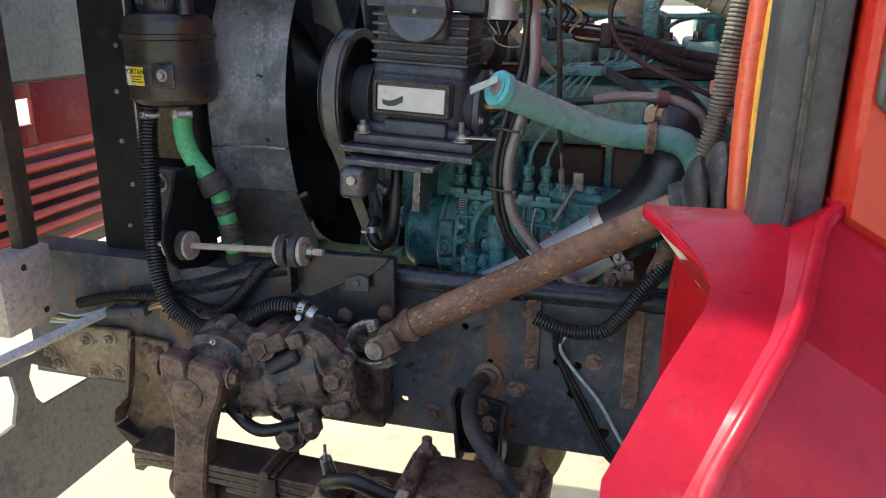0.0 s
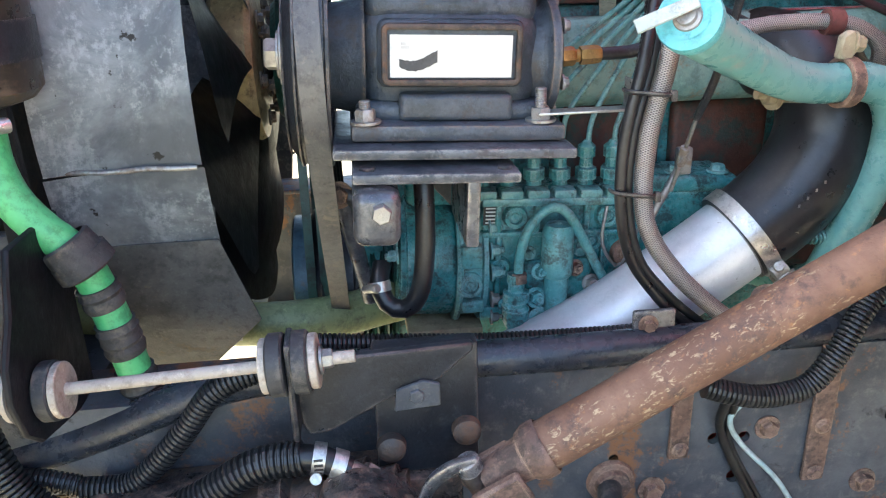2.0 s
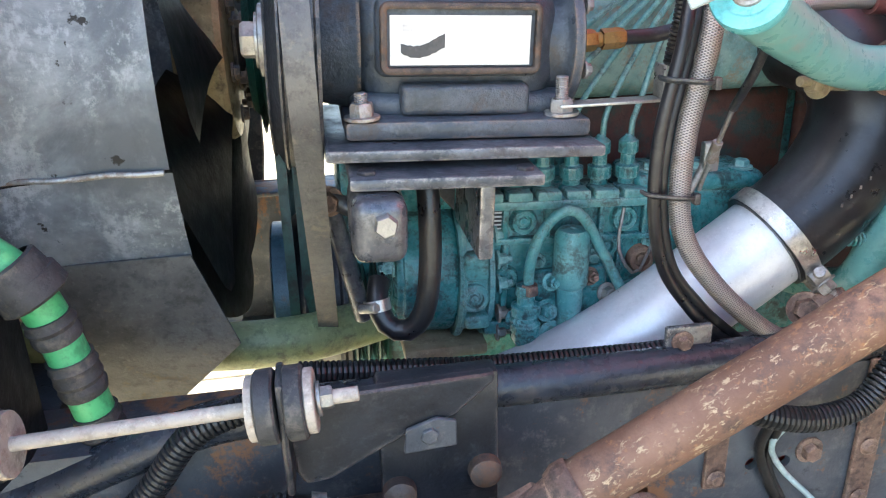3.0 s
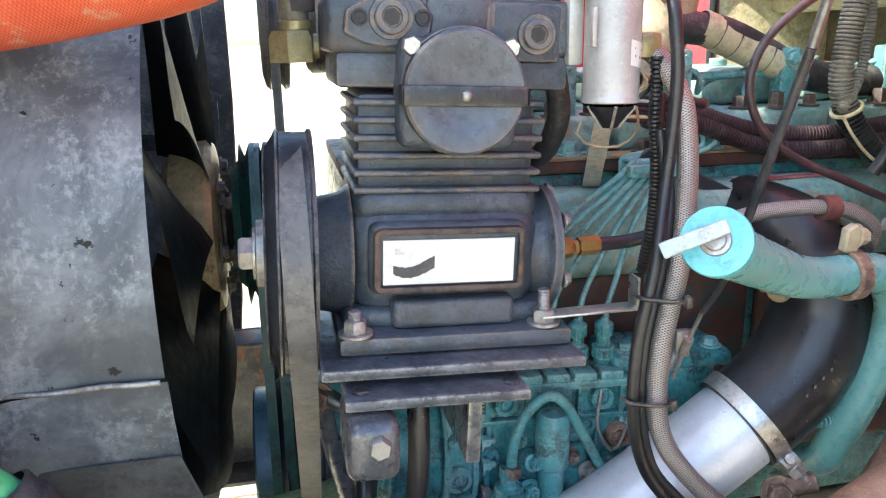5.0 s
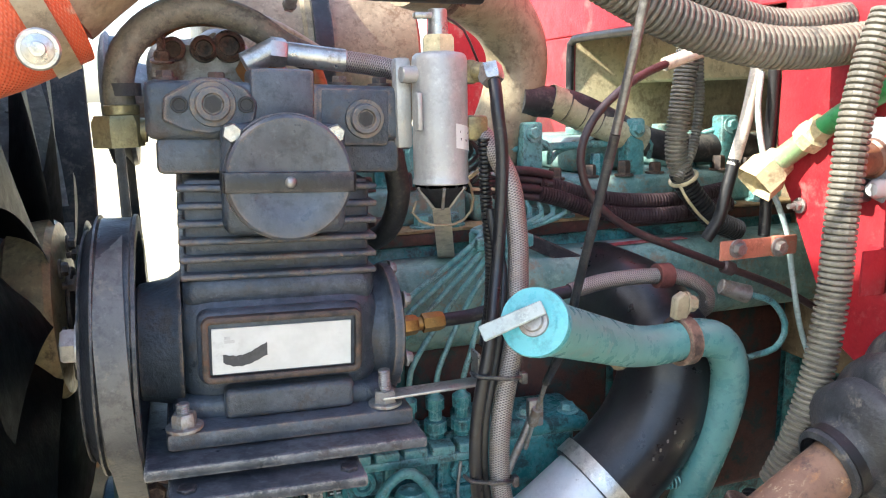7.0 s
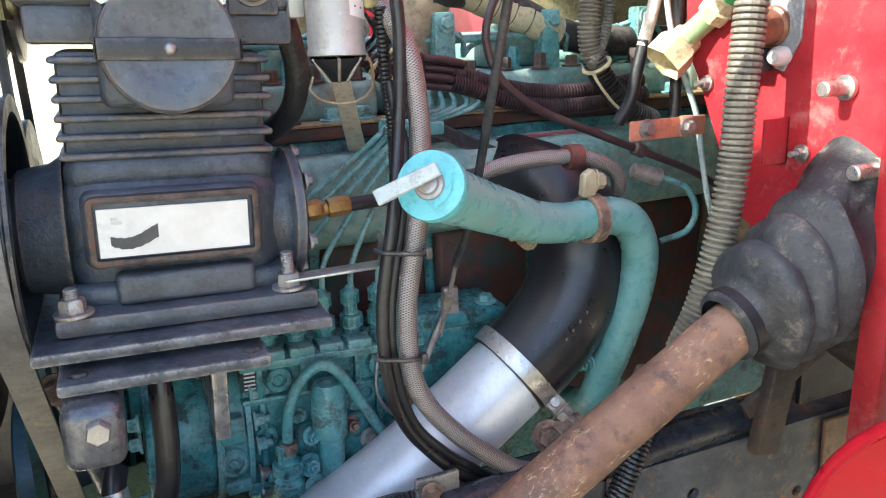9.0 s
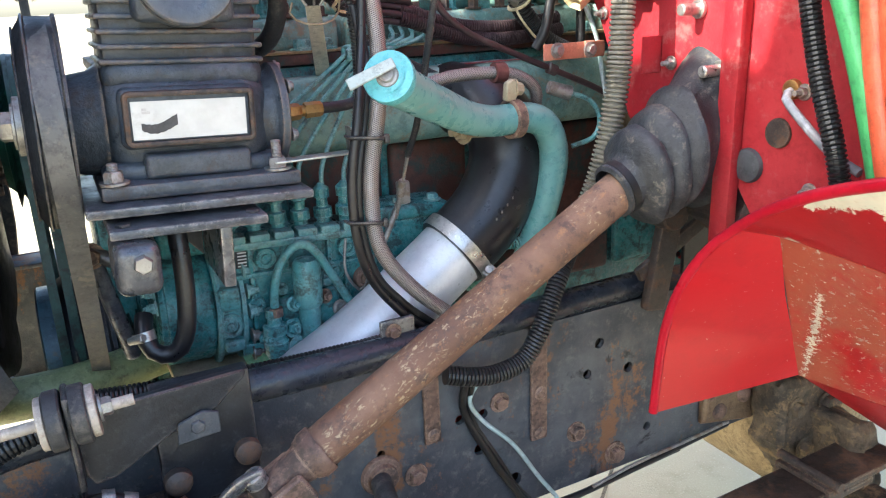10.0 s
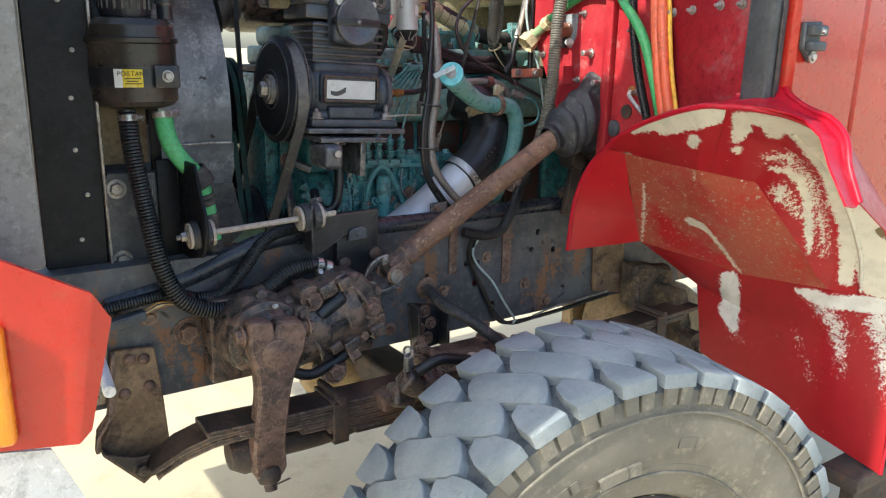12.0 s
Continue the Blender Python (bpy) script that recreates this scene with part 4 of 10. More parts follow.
patch("ridge", [VALLEY, RIDGE], RED, arch, "raised red ridge", thick=0.004, sharp=60)
patch("upper_skin", [RIDGE[:5], SKIN[:5]], RED, arch, "glossy red upper skin", sharp=60)
patch("outer_skin", [RIDGE[4:], SKIN[4:]], RED, arch, "glossy red outer skin", sharp=60)
BEAD = [tuple(Vector(p).lerp(Vector(q), 0.55) - Vector((0.004, 0.004, 0))) for p, q in zip(LIP[9:], WALL[2:])]
hose("pressed_bead", BEAD, 0.005, CHIP_D, arch, n=8)
hose("ridge_bead", RIDGE, 0.006, RED, arch, n=10)
bm = bmesh.new()
add_box(bm, (0.50, 0.50, 0.56), (1.2, 0.60, 0.60), 0.006)
add_box(bm, (0.62, 0.56, 0.15), (1.2, 0.60, 0.555), 0.006)
part("step_edge", bm, RUSTDARK, arch, "rusty step behind the arch")
for p in ((0.25, 0.603, 1.40), (0.405, 0.607, 1.20)):
    bm = bmesh.new()
    add_rod(bm, p, (p[0] - 0.003, p[1] - 0.006, p[2] + 0.002), 0.013, n=18)
    part("rubber_stop", bm, RUSTDARK, arch)

# ---------------------------------------------------------------- front wheel
wheel = thing("truck_wheel", (-0.27, 0.64, 0.0), "dusty off-road truck tyre turned slightly outward", "wheel")
TC, TPSI, TR = Vector((-0.27, 0.64, 0.533)), 0.15, 0.538
TM = Matrix.Translation(TC) @ Matrix.Rotation(-TPSI, 4, "Z") @ Matrix.Rotation(radians(-90), 4, "X")
bm = bmesh.new()
prof = [(-0.10, 0.27), (-0.118, 0.285), (-0.128, 0.32), (-0.142, 0.37), (-0.148, 0.41), (-0.147, 0.445), (-0.143, 0.47), (-0.138, 0.497), (-0.130, 0.513), (-0.06, 0.518), (0.06, 0.518), (0.130, 0.513), (0.138, 0.497), (0.148, 0.42), (0.142, 0.37), (0.12, 0.285), (0.10, 0.27)]
AX = TM.to_3x3() @ Vector((0, 0, 1))
add_lathe(bm, TC, AX, prof[7:13], 96)
# Tread rubber in a darker copy: the grooves' shade is in the colour.
tyre = part("tyre", bm, worn("shaded_dusty_groove_rubber", (0.085, 0.100, 0.110), (0.125, 0.140, 0.148), (0.06, 0.066, 0.07), 0.3, 0.85, spec=0.3), wheel, "worn tyre with dusty tread", sharp=30)
for nm, pr in (("sidewall", prof[:8]), ("inner_sidewall", prof[12:])):
    bm = add_lathe(bmesh.new(), TC, AX, pr, 96)
    part(nm, bm, SIDEWALL, tyre, "dusty grey sidewall", sharp=30)
bm = bmesh.new()
add_lathe(bm, TC, AX, [(-0.105, 0.272), (-0.112, 0.262), (-0.10, 0.25), (-0.02, 0.235), (0.0, 0.16), (-0.03, 0.12), (-0.06, 0.11), (-0.062, 0.0)], 48)
part("rim", bm, RUSTDARK, wheel, "dirty steel rim")
for r, h in ((0.335, 0.0035), (0.352, 0.003), (0.46, 0.003)):
    bm = bmesh.new()
    add_ring(bm, TC + AX * (-0.131 - (r - 0.32) * 0.14), AX, r, h, 96, 6)
    part("sidewall_rib", bm, SIDEWALL, tyre)


def rounded(pts, k=0.06):
    out = []
    for p, q in zip(pts, pts[1:] + pts[:1]):
        out += [tuple(a + (b - a) * k for a, b in zip(p, q)), tuple(a + (b - a) * (1 - k) for a, b in zip(p, q))]
    return out


def tread_block(name, outline, side=0):
    """A worn block of the tread: rounded outline, steep flanks, soft shoulder."""
    line = rounded(outline)
    am, wm = sum(p[0] for p in line) / len(line), sum(p[1] for p in line) / len(line)
    bm = bmesh.new()
    rings = []
    for drop, k in ((0.026, 1.05), (0.004, 1.012), (0.001, 1.0), (0.0, 0.982)):
        ring = []
        for a, w in line:
            r = TR - 0.0035 * (abs(w) / 0.14) ** 2 - drop
            aa, ww = am + (a - am) * k, wm + (w - wm) * k
            ring.append(bm.verts.new(TM @ Vector((r * math.cos(aa), r * math.sin(aa), ww))))
        rings.append(ring)
    for a, b in zip(rings, rings[1:]):
        for k in range(len(a)):
            bm.faces.new((a[k], a[(k + 1) % len(a)], b[(k + 1) % len(b)], b[k]))
    bm.faces.new(rings[-1])
    return part(name, bm, TYRE, tyre, sharp=50)


COUNT = 36
for i in range(COUNT):
    a = 2 * math.pi * i / COUNT
    d = 2 * math.pi / COUNT
    j = 0.004 * math.sin(i * 2.3)
    for line in ([(0.03, 0.012), (0.06, 0.034), (0.22, 0.060), (0.42, 0.077 + j), (0.62, 0.062), (0.86, 0.030), (1.10, 0.004), (1.29, -0.020), (1.26, -0.042), (1.10, -0.068), (0.90, -0.085 + j), (0.70, -0.070), (0.46, -0.038), (0.22, -0.012)],
                 [(0.25, -0.147), (0.97, -0.147), (0.94, -0.122), (0.80, -0.090), (0.66, -0.082), (0.54, -0.066), (0.30, -0.078), (0.22, -0.108)],
                 [(1.07, 0.145), (0.35, 0.145), (0.38, 0.114), (0.52, 0.082), (0.66, 0.074), (0.78, 0.058), (1.02, 0.070), (1.10, 0.100)]):
        qm, wm = sum(q for q, w in line) / len(line), sum(w for q, w in line) / len(line)
        tread_block("tread_block", [(a + d * (qm + (q - qm) * 1.07), max(-0.147, min(0.147, wm + (w - wm) * 1.10))) for q, w in line])
    bm = bmesh.new()
    for s in (-1,):
        pts = []
        for k in (0.26, 0.57, 0.66, 0.96):
            pts.append(a + d * k)
        for a0, a1 in ((pts[0], pts[1]), (pts[2], pts[3])):
            vs = []
            for r, w in ((0.530, 0.1405), (0.472, 0.1425), (0.476, 0.1495), (0.529, 0.1475)):
                for aa in (a0, a1):
                    vs.append(bm.verts.new(TM @ Vector((r * math.cos(aa), r * math.sin(aa), s * w))))
            for q in ((0, 1, 3, 2), (2, 3, 5, 4), (4, 5, 7, 6), (6, 7, 1, 0), (0, 2, 4, 6), (1, 3, 5, 7)):
                bm.faces.new([vs[k] for k in q])
    part("shoulder_lug", bm, SIDEWALL, tyre, sharp=20)

for a0, wide, r0 in ((4.06, 0.020, 0.392), (4.11, 0.014, 0.392), (4.15, 0.022, 0.392), (4.20, 0.012, 0.392), (4.24, 0.020, 0.392), (4.30, 0.016, 0.392), (4.46, 0.030, 0.362), (4.54, 0.034, 0.362), (4.63, 0.028, 0.362), (4.90, 0.018, 0.400), (4.95, 0.020, 0.400), (5.0, 0.016, 0.400)):
    bm = bmesh.new()
    rings = []
    for k in range(5):
        aa = a0 + wide / r0 * (k / 4 - 0.5)
        rings.append([bm.verts.new(TM @ Vector((r * math.cos(aa), r * math.sin(aa), -w))) for r, w in ((r0 - 0.012, 0.140), (r0 - 0.011, 0.1478), (r0 + 0.011, 0.1488), (r0 + 0.012, 0.140))])
    for p, q in zip(rings, rings[1:]):
        for k in range(3):
            bm.faces.new((p[k], p[k + 1], q[k + 1], q[k]))
    part("raised_bar", bm, SIDEWALL, tyre, sharp=20)

# ---------------------------------------------------------------- tilted hood at the front
hood = thing("tilted_hood", (-1.7, 1.7, 0.85), "red truck hood tilted forward with grille slats and indicator", "hood")
# Unseen height, steps and notch are set to shape the sun's shadow.
bm = bmesh.new()
add_prism(bm, [(-1.74, y, z) for y, z in ((0.41, 1.97), (0.484, 1.97), (0.484, 1.45), (2.95, 1.45), (2.95, 2.93), (1.00, 2.93), (0.97, 3.10), (0.41, 3.10))], (0.04, 0, 0), 0.01)
part("inner_shade_panel", bm, GREYPAINT, hood, "dark dusty underside, unseen outline shaped to block the sun")
bm = bmesh.new()
add_box(bm, (-1.72, 0.47, 1.275), (-1.70, 1.757, 1.449), 0.004)
add_box(bm, (-1.72, 1.820, 1.275), (-1.70, 2.9, 1.449), 0.004)
add_box(bm, (-1.72, 1.757, 1.275), (-1.70, 1.820, 1.335), 0.003)
add_box(bm, (-1.72, 1.757, 1.408), (-1.70, 1.820, 1.449), 0.003)
part("nose_panel", bm, REDSHADE, hood, "dusty red nose panel with a small window")
for i in range(7):
    z = 1.255 - i * 0.046
    bm = bmesh.new()
    add_box(bm, (-0.02, -0.75, -0.010), (0.02, 0.36, 0.010), 0.004, Matrix.Translation((-1.71, 2.0, z)) @ Matrix.Rotation(radians(-30), 4, "Y"))
    part("slat", bm, SLATRED, hood, "red grille slat")
# Added black sheet that stands in for the shade between the slats.
bm = bmesh.new()
add_box(bm, (-1.775, 1.17, 0.90), (-1.765, 2.36, 1.272), 0.003)
part("slat_gap_sheet", bm, BLACK, hood, "black sheet added to darken the gaps between the slats")
patch("fender_side", [[(-1.75, 0.61, 1.50), (-1.242, 0.478, 1.416), (-1.166, 0.46, 1.374), (-1.151, 0.462, 1.345)], [(-1.75, 0.61, 1.20), (-1.262, 0.484, 1.225), (-1.19, 0.462, 1.223), (-1.178, 0.462, 1.235)]], DOOR, hood, "glossy red corner panel", thick=0.006)
patch("fender_return", [[(-1.75, 0.61, 1.50), (-1.242, 0.478, 1.416), (-1.166, 0.46, 1.374), (-1.151, 0.462, 1.345)], [(-1.75, 0.66, 1.50), (-1.26, 0.63, 1.40), (-1.19, 0.62, 1.34), (-1.17, 0.60, 1.30)]], DOOR, hood, "", thick=0.006)
bm = bmesh.new()
add_box(bm, (-0.185, -0.022, 1.235), (0.0, -0.002, 1.352), 0.006, Matrix.Translation((-1.238, 0.477, 0)) @ Matrix.Rotation(-0.25, 4, "Z"), seg=3)
part("indicator", bm, INDICATOR, hood, "amber indicator lamp")
bm = bmesh.new()
add_box(bm, (-1.69, 0.612, 1.36), (-1.185, 0.640, 2.45), 0.006)
part("inner_side", bm, GREYPAINT, hood, "grey inner side wall")

bumper = thing("bumper", (-1.35, 0.9, 0.55), "white and grey steel bumper end with cut-outs", "bumper")
patch("bumper_corner", [[(-1.75, 0.60, 1.22), (-1.261, 0.50, 1.215), (-1.212, 0.50, 1.205)], [(-1.75, 0.56, 0.60), (-1.18, 0.47, 0.85), (-1.09, 0.50, 0.90)]], WHITEPAINT, bumper, "white painted bumper corner", thick=0.006)
bm = bmesh.new()
loops = [[(1.02, 0.62), (1.02, 0.96), (1.149, 0.95), (1.232, 0.938), (1.40, 0.93), (1.577, 0.837), (1.551, 0.696), (1.514, 0.575), (1.233, 0.576)], [(1.226, 0.922), (1.313, 0.86), (1.402, 0.804), (1.243, 0.812), (1.223, 0.841), (1.214, 0.896)], [(1.06, 0.925), (1.146, 0.93), (1.171, 0.918), (1.177, 0.866), (1.157, 0.809), (1.06, 0.80)]]
es = []
for l in loops:
    vs = [bm.verts.new((-1.25, y, z)) for y, z in l]
    es += [bm.edges.new((vs[i], vs[(i + 1) % len(vs)])) for i in range(len(vs))]
fs = [g for g in bmesh.ops.triangle_fill(bm, edges=es, use_beauty=True)["geom"] if isinstance(g, bmesh.types.BMFace)]
made = bmesh.ops.extrude_face_region(bm, geom=fs)["geom"]
bmesh.ops.translate(bm, verts=[g for g in made if isinstance(g, bmesh.types.BMVert)], vec=(-0.010, 0, 0))
part("bumper_plate", bm, GREYPAINT, bumper, "grey bumper support plate")
end_plate = thing("rail_end_plate", (-1.14, 1.265, 0.885), "cream painted bolted plate on the rail end", "plate")
bm = add_prism(bmesh.new(), [(-1.26, 1.270, 0.945), (-1.133, 1.270, 1.004), (-1.028, 1.270, 1.008), (-1.042, 1.270, 0.887), (-1.12, 1.270, 0.884), (-1.229, 1.270, 0.885)], (0, 0.014, 0), 0.003)
part("plate", bm, ENDTAN, end_plate)
for x, z in ((-1.235, 0.935), (-1.215, 0.91), (-1.135, 0.975), (-1.125, 0.90), (-1.075, 0.985), (-1.065, 0.905)):
    bm = add_bolt(bmesh.new(), (x, 1.270, z), (0, -1, 0), 0.011, 0.010, stub=0.008, turn=x * 30)
    part("plate_bolt", bm, BEIGEPIPE, end_plate)
stay = thing("hood_stay", (-1.15, 1.06, 1.02), "pale steel stay rod of the hood", "rod")
bm = bmesh.new()
add_rod(bm, (-1.06, 1.25, 1.056), (-1.086, 0.93, 1.061), 0.010)
part("rod", bm, WHITEPAINT, stay)
post_bar = thing("upright_bar", (-1.2, 1.22, 1.03), "weathered grey upright bar in a pale foot", "bar")
bm = bmesh.new()
add_box(bm, (-1.215, 1.19, 1.19), (-1.185, 1.235, 2.2), 0.005)
part("bar", bm, RUSTDARK, post_bar)
bm = bmesh.new()
add_box(bm, (-1.23, 1.11, 1.04), (-1.17, 1.245, 1.20), 0.006)
foot = part("foot", bm, FOOTPALE, post_bar, "pale painted foot with holes")
# Black discs stand in for the shade inside the foot's holes.
for y, z in ((1.17, 1.17), (1.21, 1.065)):
    bm = bmesh.new()
    add_rod(bm, (-1.169, y, z), (-1.172, y, z), 0.007)
    part("hole_disc", bm, INK, foot)

DAMPERBLUE = worn("damper_blue_paint", (0.030, 0.080, 0.105), (0.055, 0.125, 0.155), (0.10, 0.085, 0.06), 0.3, 0.36)
TAN_METAL = worn("orange_brown_metal", (0.26, 0.12, 0.04), (0.36, 0.18, 0.07), (0.12, 0.07, 0.04), 0.35, 0.4, metal=0.3)
# ---------------------------------------------------------------- air compressor
def tilt_y(x, z, deg):
    """A small tilt about the crosswise axis through (x, z)."""
    return Matrix.Translation((x, 0, z)) @ Matrix.Rotation(radians(deg), 4, "Y") @ Matrix.Translation((-x, 0, -z))


comp = thing("compressor", (-0.43, 1.44, 1.39), "dark slate reciprocating air compressor with a blank white plate", "compressor")
TLT = tilt_y(-0.43, 1.50, 2.6)


def cbox(lo, hi, bevel=0.004, bm=None, seg=2):
    return add_box(bm or bmesh.new(), lo, hi, bevel, TLT, seg)


def cpt(x, y, z):
    return TLT @ Vector((x, y, z))


bm = cbox((-0.524, 1.378, 1.438), (-0.324, 1.525, 1.558), 0.036, seg=7)
crank = part("crankcase", bm, COMPRESSOR, comp, "cast crankcase")
bm = add_lathe(bmesh.new(), cpt(-0.557, 1.440, 1.496), cpt(1, 0, 0) - cpt(0, 0, 0), [(0, 0), (0, 0.052), (0.004, 0.057), (0.030, 0.062), (0.042, 0.070), (0.046, 0)], 36)
part("shaft_nose", bm, COMPRESSOR, crank)
bm = cbox((-0.526, 1.374, 1.432), (-0.314, 1.53, 1.456), 0.010, seg=4)
part("crankcase_skirt", bm, COMPRESSOR, crank)
bm = cbox((-0.532, 1.345, 1.419), (-0.302, 1.535, 1.437), 0.005)
part("foot_flange", bm, COMPRESSOR, comp)
bm = add_lathe(bmesh.new(), cpt(-0.338, 1.440, 1.496), cpt(1, 0, 0) - cpt(0, 0, 0), [(0, 0.050), (0.016, 0.054), (0.022, 0.058), (0.025, 0.066), (0.034, 0.066), (0.036, 0.063), (0.038, 0.030), (0.038, 0)], 44)
cover = part("end_cover", bm, COMPRESSOR, comp, "round flanged end cover")
for k in range(6):
    a = k * math.pi / 3 + 0.35
    bm = bmesh.new()
    add_bolt(bm, cpt(-0.301, 1.440 + 0.060 * math.cos(a), 1.496 + 0.060 * math.sin(a)), (1, 0, 0), 0.006, 0.005)
    part("cover_bolt", bm, STEEL, cover)


# raised frame and its plate
def round_rect(x0, x1, z0, z1, r, n=5):
    out = []
    for cx, cz, a0 in ((x1 - r, z1 - r, 0.0), (x0 + r, z1 - r, 0.5), (x0 + r, z0 + r, 1.0), (x1 - r, z0 + r, 1.5)):
        for k in range(n + 1):
            a = math.pi * (a0 + 0.5 * k / n)
            out.append((cx + r * math.cos(a), cz + r * math.sin(a)))
    return out


bm = cbox((-0.5025, 1.361, 1.4725), (-0.3485, 1.385, 1.5425), 0.010, seg=4)
part("plate_boss", bm, COMPRESSOR, comp)
bm = bmesh.new()
rings = []
for y, g in ((1.362, 0.0), (1.3555, 0.0007), (1.3545, 0.0020), (1.3545, 0.0052), (1.3552, 0.0062), (1.362, 0.0066)):
    rings.append([bm.verts.new(cpt(x, y, z)) for x, z in round_rect(-0.4990 + g, -0.3520 - g, 1.4760 + g, 1.5390 - g, 0.0085 - g)])
for a, b in zip(rings, rings[1:]):
    for k in range(len(a)):
        bm.faces.new((a[k], a[(k + 1) % len(a)], b[(k + 1) % len(b)], b[k]))
part("plate_frame", bm, RUSTDARK, comp, "rust-edged raised rim")
bm = cbox((-0.4900, 1.3585, 1.4845), (-0.3625, 1.3605, 1.5275), 0.0)
plate = part("name_plate", bm, PLATEWHITE, comp, "blank whitish metal plate")
bm = bmesh.new()
edge = []
for k in range(15):
    t = k / 14
    edge.append((-0.4805 + 0.0395 * t, 1.5034 - 0.0026 * math.sin(math.pi * min(1, t * 1.25)) + 0.0090 * t ** 2.6 + 0.0004 * math.sin(k * 2.7), 1.4958 - 0.0055 * math.sin(math.pi * t ** 0.8) + 0.0046 * t * t + 0.0005 * math.sin(k * 3.9)))
vs = [bm.verts.new(cpt(x, 1.3578, z)) for x, z, q in edge] + [bm.verts.new(cpt(x, 1.3578, q)) for x, z, q in reversed(edge)]
bm.faces.new(vs)
part("scraped_mark", bm, SMEAR, plate, "dark scraped smear")
for x0, x1, z in ((-0.479, -0.470, 1.5150), (-0.479, -0.474, 1.5185)):
    bm = cbox((x0, 1.3579, z - 0.0014), (x1, 1.3582, z + 0.0014), 0.0)
    part("print_bar", bm, FAINTPRINT, plate)
bm = cbox((-0.480, 1.362, 1.4375), (-0.358, 1.385, 1.4665), 0.006, seg=3)
part("lower_boss", bm, COMPRESSOR, comp)
# fins
bm = cbox((-0.514, 1.386, 1.535), (-0.330, 1.525, 1.572), 0.016, seg=4)
part("shoulder", bm, COMPRESSOR, comp)
bm = cbox((-0.5105, 1.399, 1.552), (-0.3345, 1.520, 1.660), 0.008)
part("cylinder_block", bm, COMPRESSOR, comp)
for k in range(6):
    z = 1.566 + 0.0165 * k
    bm = cbox((-0.515, 1.386, z), (-0.330, 1.528, z + 0.0062), 0.0028, seg=3)
    part("fin", bm, COMPRESSOR, comp)
bm = cbox((-0.426, 1.388, 1.538), (-0.410, 1.41, 1.556), 0.003)
part("lug", bm, COMPRESSOR, comp)
# head
bm = cbox((-0.530, 1.392, 1.664), (-0.306, 1.53, 1.697), 0.006)
part("head_base", bm, COMPRESSOR, comp)
bm = cbox((-0.538, 1.388, 1.695), (-0.306, 1.525, 1.747), 0.008, seg=3)
add_box(bm, (-0.448, 1.384, 1.70), (-0.390, 1.45, 1.760), 0.005, TLT)
add_box(bm, (-0.385, 1.386, 1.69), (-0.318, 1.45, 1.744), 0.005, TLT)
head = part("head", bm, COMPRESSOR, comp)
bm = bmesh.new()
add_prism(bm, [cpt(x, 1.388, z) for x, z in ((-0.522, 1.733), (-0.506, 1.742), (-0.492, 1.750), (-0.470, 1.750), (-0.452, 1.742), (-0.442, 1.728), (-0.445, 1.712), (-0.47, 1.703), (-0.485, 1.700), (-0.505, 1.703), (-0.524, 1.712))], (0, -0.007, 0), 0.002)
part("port_flange", bm, COMPRESSOR, head)
for (x, z), r, nm in (((-0.481, 1.727), 0.0155, 1), ((-0.343, 1.716), 0.0145, 1)):
    bm = bmesh.new()
    at = cpt(x, 1.386 if x > -0.4 else 1.381, z)
    add_lathe(bm, at, (0, -1, 0), [(0, r * 1.3), (0.003, r * 1.25), (0.003, r), (0.008, r * 0.97), (0.009, r * 0.9), (0.009, r * 0.62), (0.006, r * 0.55), (0.006, 0)], 28)
    plug = part("socket_plug", bm, SLATELIGHT, head, "steel socket plug")
    # A black hexagon stands in for the shade inside the socket.
    bm = add_bolt(bmesh.new(), at + Vector((0, -0.0062, 0)), (0, -1, 0), r * 0.52, 0.0005, washer=False)
    part("dark_hex", bm, INK, plug)
# Threaded holes, with their inner shade painted black.
for x, z in ((-0.509, 1.726), (-0.452, 1.727)):
    bm = bmesh.new()
    add_lathe(bm, cpt(x, 1.3805, z), (0, -1, 0), [(0.0, 0.0075), (0.002, 0.007), (0.002, 0.0055), (0.0005, 0.005), (0.0005, 0)], 18)
    part("threaded_hole", bm, INK, head)
# round service valve cover
bm = cbox((-0.476, 1.357, 1.612), (-0.366, 1.395, 1.711), 0.010, seg=3)
add_lathe(bm, cpt(-0.420, 1.390, 1.663), (0, -1, 0), [(0.0, 0.057), (0.024, 0.057), (0.028, 0.054)], 48)
part("cover_body", bm, COMPRESSOR, comp)
bm = bmesh.new()
add_lathe(bm, cpt(-0.419, 1.362, 1.664), (0, -1, 0), [(0.0, 0.0555), (0.016, 0.0555), (0.0185, 0.053), (0.0185, 0.035), (0.0175, 0.0335), (0.0175, 0.0)], 56)
disc = part("round_cover", bm, SLATELIGHT, comp, "round cover with raised rim")
bm = bmesh.new()
add_lathe(bm, cpt(-0.419, 1.362, 1.664), (0, -1, 0), [(0.004, 0.0562), (0.0062, 0.0572), (0.0085, 0.0562)], 56)
part("seal_ring", bm, STEEL, disc, "thin pale sealing ring")
bm = cbox((-0.4775, 1.3405, 1.652), (-0.3605, 1.3445, 1.670), 0.0015)
add_box(bm, (-0.4775, 1.3405, 1.652), (-0.4735, 1.372, 1.670), 0.0015, TLT)
add_box(bm, (-0.3645, 1.3405, 1.652), (-0.3605, 1.372, 1.670), 0.0015, TLT)
strap = part("strap", bm, BLACK, comp, "dark flat strap across the cover")
bm = bmesh.new()
add_lathe(bm, cpt(-0.419, 1.341, 1.661), (0, -1, 0), [(0, 0.0055), (0.002, 0.005), (0.004, 0.003), (0.0045, 0)], 16)
part("rivet", bm, STEEL, strap)
